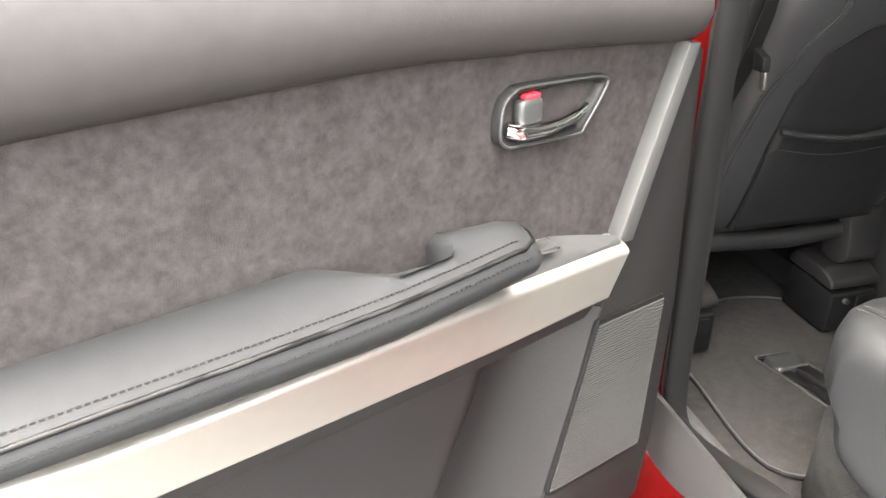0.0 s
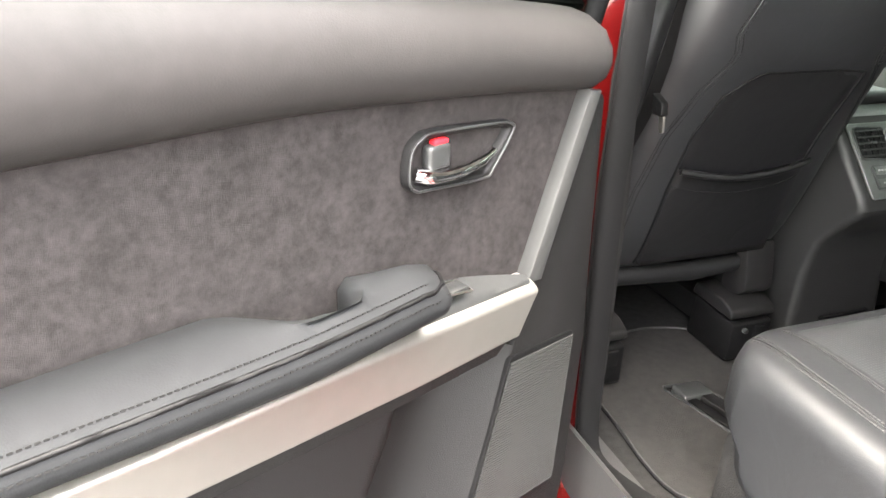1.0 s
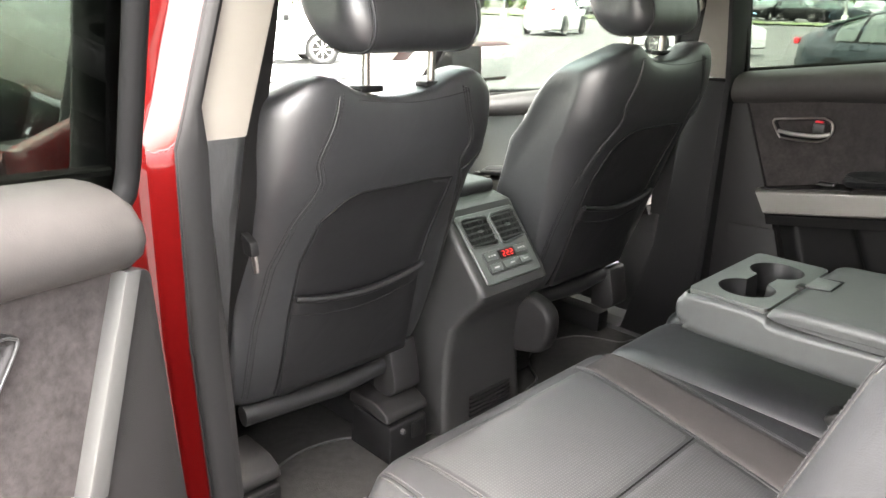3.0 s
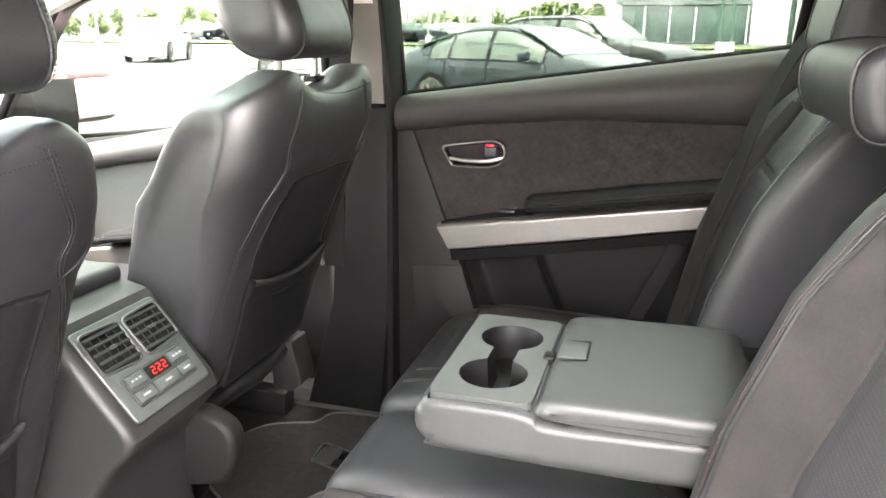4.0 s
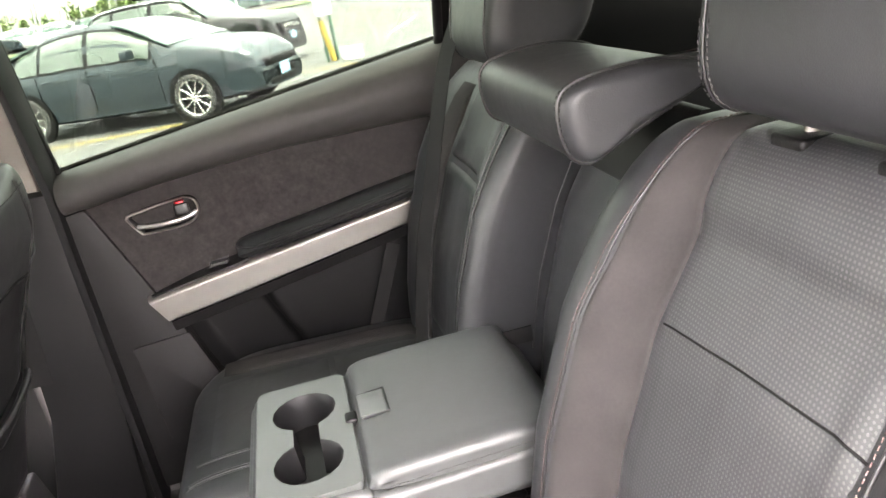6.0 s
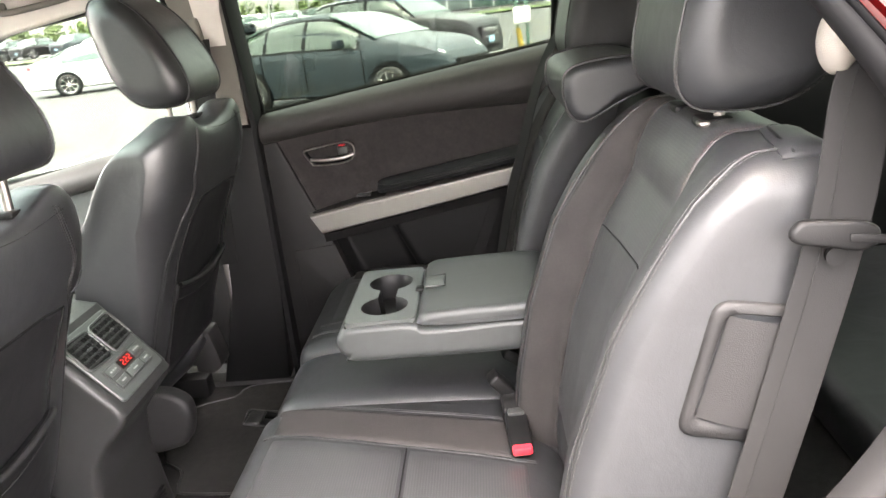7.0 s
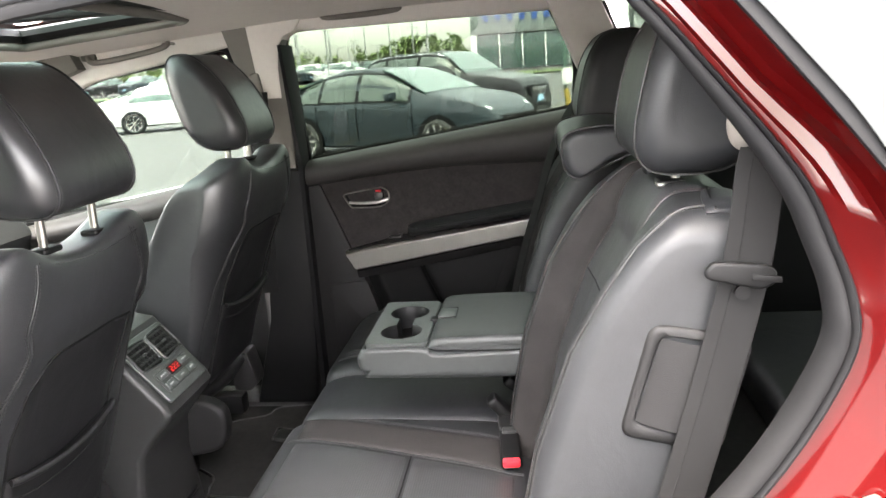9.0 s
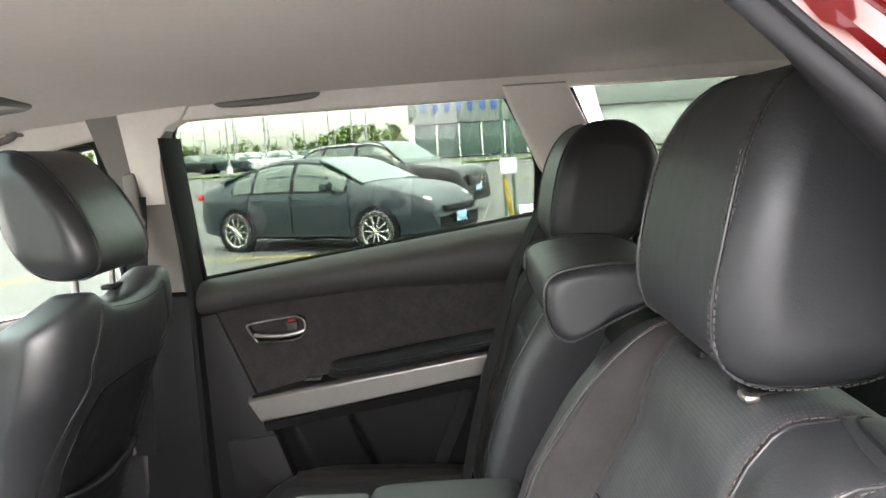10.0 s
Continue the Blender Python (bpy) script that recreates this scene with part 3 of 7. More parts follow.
def greenhouse(side):
    """Pillars and rails of one side above the belt line."""
    def put(name, pts, mat, x0, x1, label, r=0.006):
        ob = structure(name, mirror(leaned(prism(pts, x0, x1, "x", r)), side), mat, label)
        return ob
    e = -0.036 if side < 0 else 0.0
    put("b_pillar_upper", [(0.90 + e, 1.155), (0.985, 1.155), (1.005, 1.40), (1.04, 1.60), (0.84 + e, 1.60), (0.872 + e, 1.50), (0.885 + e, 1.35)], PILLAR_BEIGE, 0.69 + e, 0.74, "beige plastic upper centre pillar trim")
    # the far side's lower trim has its shade put in as darker plastic
    put("b_pillar_lower", [(0.87 if side < 0 else 0.905, 0.43), (1.10, 0.43), (1.03, 0.7), (1.0, 1.152), (0.875 if side < 0 else 0.885, 1.152), (0.852 if side < 0 else 0.87, 0.9)], PLASTIC if side < 0 else PLASTIC_DARK, 0.67 if side > 0 else 0.703, 0.745, "black plastic lower centre pillar trim", 0.012)
    if side > 0:
        put("window_corner_trim", [(0.78, 1.60), (0.96, 1.60), (0.96, 1.36), (0.90, 1.36), (0.893, 1.44), (0.880, 1.50), (0.860, 1.523), (0.83, 1.534)], HEADLINER, 0.687, 0.746, "beige trim round the window corner", 0.004)
    put("roof_rail_trim", [(-1.2, 1.55), (-0.3, 1.55), (0.05, 1.55), (0.1, 1.537), (0.2, 1.537), (0.84, 1.533), (1.0, 1.512), (1.45, 1.44), (1.75, 1.34), (1.75, 1.5), (1.3, 1.58), (0.4, 1.605), (-1.2, 1.6)], HEADLINER, 0.70, 0.735, "beige roof rail trim")
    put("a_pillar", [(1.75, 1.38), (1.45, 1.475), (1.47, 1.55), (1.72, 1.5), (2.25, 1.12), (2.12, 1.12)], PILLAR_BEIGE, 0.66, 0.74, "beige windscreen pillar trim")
    if side > 0:
        put("c_pillar_trim", [(0.165, 1.56), (0.034, 1.56), (0.024, 1.541), (0.003, 1.499), (-0.033, 1.425), (-0.088, 1.345), (0.06, 1.345), (0.09, 1.39)], HEADLINER, 0.68, 0.735, "beige rear pillar trim", 0.01)
    else:
        put("c_pillar_trim", [(0.12, 1.56), (-0.30, 1.56), (-0.30, 1.36), (-0.03, 1.36), (0.0, 1.40)], PLASTIC_DARK, 0.71, 0.735, "dark rear pillar trim", 0.01)
    put("c_pillar_lower", [(-0.09, 1.357), (-0.12, 1.33), (-0.95, 1.30), (-0.95, 1.15), (-0.04, 1.15), (-0.03, 1.25), (0.055, 1.357)] if side > 0 else [(-0.09, 1.357), (-0.12, 1.33), (-0.95, 1.30), (-0.95, 1.15), (-0.10, 1.15), (-0.09, 1.25), (-0.03, 1.357)], PLASTIC_DARK, 0.71, 0.735, "black lower rear pillar trim", 0.01)
    put("rear_side_trim", [(0.02 if side > 0 else -0.16, 1.149), (-1.2, 1.149), (-1.2, 0.42), (0.30, 0.42), (0.12, 0.72), (-0.08 if side > 0 else -0.14, 1.0)], PLASTIC_DARK, 0.705, 0.735, "black rear luggage side trim")
    put("d_pillar_trim", [(-0.95, 1.56), (-0.95, 1.16), (-1.2, 1.16), (-1.2, 1.56)], HEADLINER, 0.68, 0.735, "beige tail pillar trim")
    put("quarter_window", [(-0.03, 1.555), (-0.95, 1.555), (-0.95, 1.29), (-0.10, 1.32)], GLASS_TINT if side > 0 else GLASS_PRIVACY, 0.745, 0.749, "rear quarter window pane", 0)


greenhouse(1)
greenhouse(-1)
structure("quarter_window_seal", leaned(tube([(0.741, 0.02, 1.552), (0.741, 0.012, 1.535), (0.741, -0.004, 1.497), (0.741, -0.040, 1.423), (0.741, -0.092, 1.349), (0.741, -0.13, 1.334), (0.741, -0.5, 1.318)], 0.007, 8)), RUBBER, "black seal round the rear quarter window", smooth=60)
for s in (1,):
    bm = mirror(leaned(prism([(0.885, 0.43), (0.885, 1.15), (0.875, 1.5), (0.865, 1.5), (0.87, 1.15), (0.87, 0.43)], 0.66, 0.765, "x", 0.003)), s)
    structure("b_pillar_edge_seal", bm, RUBBER, "black rubber edge on the centre pillar")

# ---- doors ----
DROP = [0.0]


def belt(y):
    return 1.172 + 0.008 * DROP[0] + (0.88 - y) * 0.136 - 0.02 * max(0, (y - 1.2) / 0.4)


def seam(y):
    return table(y, [(0.0, 1.132), (0.2, 1.136), (0.47, 1.136), (0.7, 1.118), (0.9, 1.093), (1.6, 0.985), (2.1, 0.90)])



NEAR_TOP = [(0.1, 0.942), (0.2, 0.928), (0.3, 0.923), (0.57, 0.917), (0.725, 0.911), (0.80, 0.903)]
NEAR_BOT = [(0.0, 0.872), (0.23, 0.863), (0.37, 0.856), (0.56, 0.848), (0.70, 0.848), (0.8, 0.845)]


def trim_top(y):
    if DROP[0]:
        return table(y, NEAR_TOP)
    return table(y, [(0.0, 1.018), (0.26, 0.980), (0.43, 0.955), (0.62, 0.927), (0.77, 0.904), (1.6, 0.785), (2.1, 0.71)])


def trim_bot(y):
    if DROP[0]:
        return table(y, NEAR_BOT)
    return table(y, [(0.0, 0.967), (0.28, 0.923), (0.44, 0.895), (0.6, 0.868), (0.76, 0.843), (1.6, 0.728), (2.1, 0.65)])


def door_thing(side, front=False):
    """A car door shut on its side; its parts are built with x positive and mirrored for the left side."""
    near = side < 0 and not front
    word = "front" if front else "rear"
    DROP[0] = 1.0 if near else 0.0
    off = 1.075 if front else 0.0
    Y1 = 0.845 if near else 0.885
    d = thing(word + "_door", ("open " if near else "closed ") + word + " car door with dark suede panel and silver trim", "car door")

    def add(name, bm, mat, label="", parent=None, smooth=35):
        return part(name, mirror(bm, side), mat, parent or d, label, smooth)

    rear = 0.03 if not front else -0.02
    # outer shell
    shell = [(0.90, 0.42), (0.90, 1.15), (rear, 1.27), (rear - 0.02, 1.1), (0.12, 0.86), (0.33, 0.55), (0.45, 0.42)]
    if front:
        shell = [(0.925, 0.42), (0.93, 0.98), (rear, 1.13), (rear, 0.42)]
    add("outer_skin", prism(rounded(shell, 0.03), 0.80, 0.925, "x", 0.03, 3), RED_PAINT, "glossy red painted door skin")
    inner = [(0.882, 0.44), (0.882, 0.8), (0.858, 1.09), (0.855, 1.15), (rear, 1.25), (rear, 1.1), (0.14, 0.86), (0.35, 0.57), (0.46, 0.44)]
    if front:
        inner = [(0.922, 0.44), (0.926, 0.97), (rear, 1.1), (rear, 0.44)]
    add("inner_panel", prism(rounded(inner, 0.02), 0.715 if front else 0.762, 0.81, "x", 0.01), PLASTIC, "black moulded door panel")
    # upper roll
    rings = []
    for y, ins in sections(rear, Y1, 0.022, 14):
        zs, zt = seam(y + off) + ins * 0.4, belt(y + off) - ins * 0.8
        h = zt - zs
        x = ins * 0.7
        rings.append([Vector((a + x * (a < 0.73), y, zs + b * h)) for a, b in
                      ((0.70, 0), (0.686, 0.06), (0.672, 0.2), (0.666, 0.4), (0.668, 0.6), (0.678, 0.8), (0.70, 0.94), (0.722, 0.995), (0.745, 1.0), (0.76, 0.97), (0.76, 0.0), (0.73, -0.01))])
    add("upper_roll", loft(rings), VINYL, "soft dark grey vinyl upper door roll", smooth=70)
    # suede insert
    def suede(u, v, b):
        y0, y1 = rear + 0.02, lerp(0.745 if near else 0.775, 0.832 if near else 0.842, v)
        y = lerp(y0, y1, u)
        z = lerp(trim_top(y + off) - 0.015, seam(y + off) + 0.006, v)
        dish = 0.006 * math.sin(math.pi * u) * math.sin(math.pi * v)
        return (0.698 + dish + 0.02 * b, y, z)
    add("panel_insert" if front else "suede_insert", sheet(suede, 30, 10), FASCIA if front else SUEDE, "plain grey door insert" if front else "mottled charcoal suede insert", smooth=70)
    # front corner panel, grey strip and ribbed speaker cover
    if not front:
        e = 0.0 if near else 0.035
        corner = [(0.857 + e, 1.095), (0.835, 1.104), (0.765, 0.92), (0.735, 0.84), (0.652, 0.58), (0.61, 0.46), (0.838 + e, 0.46), (0.856 + e, 0.56), (0.868 + e, 0.78), (0.862 + e, 0.9)]
        add("corner_panel", prism(rounded(corner, 0.008), 0.688, 0.763, "x", 0.006), PLASTIC, "charcoal plastic corner panel")
        strip = [(0.838, 1.104), (0.819, 1.107), (0.735, 0.903), (0.760, 0.90)]
        if near:
            add("strip", prism(strip, 0.679, 0.70, "x", 0.003), STRIP, "slim satin grey edging strip")
        grille = prism(rounded([(0.839, 0.80), (0.722, 0.808), (0.652, 0.583), (0.655, 0.575), (0.815, 0.56), (0.824, 0.566)], 0.006), 0.6845, 0.70, "x", 0.002)
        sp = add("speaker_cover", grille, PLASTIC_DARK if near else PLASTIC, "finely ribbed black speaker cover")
        if near:
            ribs = bmesh.new()
            n = 60
            for i in range(n):
                # slanted ribs across the cover
                t = (i + 0.5) / n
                a = (lerp(0.722, 0.656, t), lerp(0.802, 0.582, t))
                b = (lerp(0.836, 0.820, t), lerp(0.795, 0.570, t))
                w = 0.00095
                ribs = prism([(a[0], a[1] - w), (b[0], b[1] - w), (b[0], b[1] + w), (a[0], a[1] + w)], 0.6822, 0.6855, "x", 0, 1, ribs)
            tagged(add("ribs", ribs, SILL_GREY, "fine moulded ribs", sp, smooth=0), kind="stuff")
    # silver trim
    def bar(u, v, b):
        y = lerp(rear + 0.01, (0.737 if near else 0.775) - 0.03 * (1 - v), u)
        z = lerp(trim_bot(y + off), trim_top(y + off), v)
        x = 0.661 + 0.016 * max(0, (v - 0.86) / 0.14) ** 2 + 0.004 * (1 - v) + 0.010 * max(0, (0.06 - v) / 0.06)
        return (x + 0.03 * b, y, z)
    add("silver_trim", sheet(bar, 24, 24), SATIN, "wide satin silver trim bar", smooth=60)
    def ledge(u, v, b):
        y = lerp(rear + 0.01, 0.70 if near else 0.745, u)
        z = trim_bot(y + off) - 0.003 - 0.026 * v
        return (0.674 + 0.014 * v + 0.02 * b, y, z)
    add("trim_ledge", sheet(ledge, 16, 2), PLASTIC, smooth=60)
    # lower panel with its map pocket
    def lower(u, v, b):
        y = lerp(0.12, lerp(0.61, 0.728, v), u)
        z = lerp(0.46, trim_bot(y + off) - 0.026, v)
        back = lerp(0.40, 0.56, v)
        front_y = lerp(0.61, 0.728, v)
        s = (y - back) / (front_y - back)
        hollow = 0.062 * (1 - (max(0.0, 2 * s - 1)) ** 2) * min(1, s / 0.12) if s > 0 else 0.0
        return ((0.690 if near else 0.722) + min(0.062 if near else 0.032, hollow) + 0.008 * b, y, z)
    # far panel takes the darker plastic: its shade is put into the colour
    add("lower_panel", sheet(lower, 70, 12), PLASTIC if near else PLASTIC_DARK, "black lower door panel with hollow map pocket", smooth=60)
    # armrest with a pull cup
    def arm_edge(y):
        return 0.607 + 0.012 * max(0, (y - 0.3) / 0.27) ** 2 + (0.016 * max(0, (0.42 - y) / 0.5) if near else 0.0)

    def arm_top(y):
        if near:
            return 0.998 - 0.012 * max(0, (y - 0.54) / 0.04) + 0.008 * max(0, (0.42 - y) / 0.5)
        return table(y + off, [(0.0, 1.065), (0.24, 1.03), (0.42, 1.002), (0.62, 0.974), (2.1, 0.75)])
    rings = []
    for y, ins in sections(rear + 0.03, 0.578, 0.026, 90):
        # the back edge dips for the hand, and the front end is a thick grip
        dip = min(1, max(0, (y - 0.365) / 0.07)) * min(1, max(0, (0.500 - y) / 0.03))
        dip = dip * dip * (3 - 2 * dip) if near else 0.0
        back = 0.70 - 0.052 * dip
        lip = arm_edge(y) + ins * 0.9
        zl = (0.936 + 0.024 * max(0, (0.42 - y) / 0.5) if near else trim_top(y + off) + 0.008) + ins * 0.2
        zt = arm_top(y) - ins * 0.3
        fall = (0.014 + 0.016 * min(1, max(0, (y - 0.50) / 0.06))) * min(1, max(0, (y - 0.44) / 0.05)) if near else 0.0
        rings.append([Vector(p) for p in ((back, y, zl), (back, y, zt - 0.010 - fall), (back - 0.010, y, zt - 0.002 - fall * 0.6), (lerp(back, lip, 0.5), y, zt + 0.001),
                                          (lip + 0.022, y, zt - 0.003), (lip + 0.008, y, zt - 0.010), (lip, y, lerp(zt, zl, 0.42)), (lip + 0.004, y, lerp(zt, zl, 0.62)),
                                          (lip + 0.022, y, zl + 0.006), (0.668, y, zl))])
    arm = add("armrest", loft(rings), ARM_LEATHER, "padded black leather armrest with double stitching", smooth=60)
    for dx, dz in ((0.010, -0.002), (0.004, -0.012), (0.001, -0.021)):
        line = []
        for i in range(60):
            y = lerp(rear + 0.05, 0.545, i / 59)
            line.append((arm_edge(y) + dx, y, arm_top(y) + dz))
        line += [] if dx > 0.009 else [(arm_edge(0.56) + dx + 0.012, 0.562, arm_top(0.56) + dz), (arm_edge(0.57) + dx + 0.03, 0.571, arm_top(0.565) + dz), (arm_edge(0.57) + dx + 0.05, 0.573, arm_top(0.56) + dz)]
        line = [p for p in line]
        if side < 0:
            line = [(-a, b, c) for a, b, c in line]
        line = snap(arm, line, 0.0006)
        if dx == 0.004:
            part("piping", tube(line, 0.0022, 6), PLASTIC_DARK, arm, "", 60)
        else:
            part("stitching", stitches(line, 0.005, 0.001), WEBBING, arm, "", 0)
    # window switch on its ledge
    def sw_ledge(u, v, b):
        y = lerp(0.565, 0.73 if near else 0.765, u)
        x = lerp(0.672, 0.70, v * (1 - 0.75 * max(0, (u - 0.45) / 0.55) ** 1.5))
        return (x, y, trim_top(y + off) + 0.002 + (0.030 if near else 0.012) * v * (1 - 0.85 * u) - 0.01 * b)
    add("switch_ledge", sheet(sw_ledge, 14, 3), PLASTIC_GREY if near else PLASTIC, "charcoal switch ledge", smooth=60)
    zsw = trim_top(0.62 + off) + (0.019 if near else 0.013)
    sw = add("window_switch", rbox((0.684, 0.622, zsw), (0.02, 0.034, 0.006), 0.002), PLASTIC_GREY, "small window switch")
    add("switch_rim", tube([(0.672, 0.603, zsw + 0.004), (0.672, 0.641, zsw - 0.002), (0.696, 0.641, zsw), (0.696, 0.603, zsw + 0.005)], 0.0012, 6, closed=True), STEEL if near else PLASTIC_GREY, "thin bright rim", sw)
    # inner handle
    out = [(0.634, 1.078), (0.646, 1.086), (0.665, 1.087), (0.755, 1.075), (0.767, 1.069), (0.767, 1.062), (0.750, 1.034), (0.738, 1.029), (0.675, 1.029), (0.645, 1.036), (0.633, 1.050), (0.630, 1.064)]
    if near:
        out = [(0.577, 1.088), (0.588, 1.097), (0.605, 1.100), (0.69, 1.094), (0.708, 1.090), (0.710, 1.081), (0.684, 1.047), (0.670, 1.039), (0.60, 1.044), (0.582, 1.046), (0.573, 1.055), (0.573, 1.072)]
    mid_y, mid_z = sum(p[0] for p in out) / len(out), sum(p[1] for p in out) / len(out)
    hole = [(lerp(a, mid_y, 0.13), lerp(b, mid_z, 0.24)) for a, b in out]
    hz = -0.13 if front else 0.0
    hy = 0.0
    out, hole = [(a + hy, b + hz) for a, b in out], [(a + hy, b + hz) for a, b in hole]
    ro, rh = catmull([(0, *p) for p in out], 4, True), catmull([(0, *p) for p in hole], 4, True)
    rings = [[Vector((x, lerp(o.y, h.y, t), lerp(o.z, h.z, t))) for o, h in zip(ro, rh)] for x, t in
             ((0.70, -0.05), (0.693, 0.0), (0.6895, 0.25), (0.690, 0.6), (0.693, 0.95), (0.705, 1.05))]
    # same surround on both doors; the far one's shade is in its darker plastic
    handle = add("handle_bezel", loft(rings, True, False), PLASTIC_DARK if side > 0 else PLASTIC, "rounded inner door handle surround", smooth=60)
    add("bezel_rim", tube([(0.6893, lerp(o.y, h.y, 0.2), lerp(o.z, h.z, 0.2)) for o, h in zip(ro, rh)], 0.0014 if near else 0.0026, 6, closed=True), PLASTIC_GREY if near else STEEL, "thin satin rim", handle, 60)
    add("handle_cup", prism([(p.y, p.z) for p in rh], 0.702, 0.712, "x", 0), PLASTIC, "", handle)
    lever = [(0.692, 0.636, 1.052), (0.689, 0.66, 1.045), (0.688, 0.69, 1.043), (0.689, 0.72, 1.043), (0.692, 0.752, 1.046)]
    if near:
        lever = [(0.694, 0.584, 1.062), (0.687, 0.60, 1.058), (0.685, 0.63, 1.057), (0.687, 0.66, 1.060), (0.694, 0.686, 1.064)]
    add("lever", tube(catmull([(a, b + hy, c + hz) for a, b, c in lever], 5), [(0.0075 if near else 0.005)] * 6 + [(0.0065 if near else 0.005)] * 6 + [(0.0055 if near else 0.005)] * 5 + [0.0045] * 4, 10), CHROME if near else LEVER, "chrome pull lever", handle, 60)
    add("lock_tab", rbox((0.6935, (0.610 if near else 0.662), (1.075 if near else 1.063) + hz), (0.014, 0.028, 0.024), 0.005, 3), PLASTIC_GREY, "grey lock tab", handle)
    add("lock_mark", rbox((0.694, (0.613 if near else 0.664), (1.0885 if near else 1.077) + hz), (0.010, 0.018, 0.005), 0.002), RED_PLASTIC, "red unlocked mark", handle)
    # window frame and pane
    if front:
        pane = [(0.0, 1.12), (-0.02, 1.50), (0.40, 1.45), (0.66, 1.36), (0.99, 1.0)]
        loop = [(-0.02, 1.10), (-0.04, 1.515), (0.40, 1.465), (0.68, 1.37), (1.02, 0.99)]
    else:
        pane = [(0.895, 1.14), (0.878, 1.540), (0.165, 1.572), (0.085, 1.41), (0.095, 1.24)]
        loop = [(0.895, 1.14), (0.878, 1.540), (0.165, 1.572), (0.085, 1.41), (0.095, 1.24)]
    loop = rounded(loop, 0.045, 5)
    add("window_frame", leaned(tube([(0.742, *p) for p in loop], 0.011 if near or front else 0.008, 8, closed=True, flat=1.2)), RUBBER, "black window frame and channel", smooth=60)
    if not (near or front):
        c_y, c_z = 0.5, 1.38
        ring_pts = [[Vector((0.752, c_y + (y - c_y) * sy, c_z + (z - c_z) * sz)) for y, z in loop] for sy, sz in ((0.985, 0.97), (1.16, 1.35))]
        plate = loft(ring_pts + [[p + Vector((0.008, 0, 0)) for p in r] for r in ring_pts[::-1]] + [ring_pts[0]], True, False)
        bmesh.ops.remove_doubles(plate, verts=plate.verts, dist=1e-6)
        add("sash", leaned(plate), PLASTIC_DARK, "black door sash")
    if near or front:
        add("sash", leaned(tube([(0.79, *p) for p in loop], 0.022, 8, closed=True)), PLASTIC_DARK, "black door sash", smooth=60)
    glass = add("pane", leaned(prism(pane, 0.756, 0.760, "x", 0)), GLASS_FRONT if front else GLASS_TINT, "clear side window pane")
    glass.visible_shadow = not front
    bead = tube([(0.752, 0.06 if not front else 0.02, belt(0.06 + off) + 0.002), (0.752, 0.88, belt(0.88 + off) + 0.002)], 0.006, 6)
    add("belt_seal", bead, RUBBER, "black belt-line seal")
    chrome = tube([(0.925 - 0.01, rear + 0.02, 1.268 if not front else 1.135), (0.925 - 0.01, 0.89, 1.152 if not front else 0.99)], 0.009, 8, flat=0.7)
    add("belt_moulding", chrome, CHROME, "bright belt-line moulding")
    return d


def window_papers(door):
    """Two letter sheets stuck side by side on the inside of the open door's pane."""
    for y in (0.748, 0.556):
        s = thing("paper_sheet", "white letter sheet stuck inside the rear door window", "paper sheet", "papers on the window")
        bm = mirror(leaned(prism([(y, belt(y) + 0.03), (y, belt(y) + 0.31), (y - 0.188, belt(y) + 0.335), (y - 0.188, belt(y) + 0.056)], 0.753, 0.7535, "x", 0)), -1)
        part("sheet", bm, PAPER, s)
        s.matrix_world = door.matrix_world


door_thing(1)
left_rear = door_thing(-1)
HINGE = Vector((-0.845, 0.91, 0))
PIVOT = Vector((0, 0.85, 1.0))
left_rear.matrix_world = (Matrix.Translation(HINGE + Vector((0, 0, -0.035))) @ Matrix.Rotation(radians(-68), 4, "Z") @ Matrix.Translation(-HINGE)
                          @ Matrix.Translation(PIVOT) @ Matrix.Rotation(radians(2), 4, "X") @ Matrix.Translation(-PIVOT))
window_papers(left_rear)
right_front = door_thing(1, True)
right_front.location.y = 1.075
left_front = door_thing(-1, True)
left_front.location.y = 1.075

# ---- front seats ----
def seat_rear(x, z):
    """The rear face of a front seat's back, x from the seat's middle; it faces backwards, to smaller y."""
    s = max(0, min(1, (z - 1.015) / 0.045))
    band = 0.018 * s * s * (3 - 2 * s) - 0.012 * max(0, min(1, (z - 1.12) / 0.08))
    return 1.0 - 0.34 * (z - 0.86) - band + 0.07 * (abs(x) / 0.246) ** 7


def seat_half(z):
    pts = [(0.50, 0.20), (0.60, 0.20), (0.72, 0.212), (0.86, 0.226), (1.0, 0.24), (1.10, 0.246), (1.16, 0.242), (1.25, 0.22)]
    return sum(table(z + 0.02 * k, pts) for k in range(-3, 4)) / 7


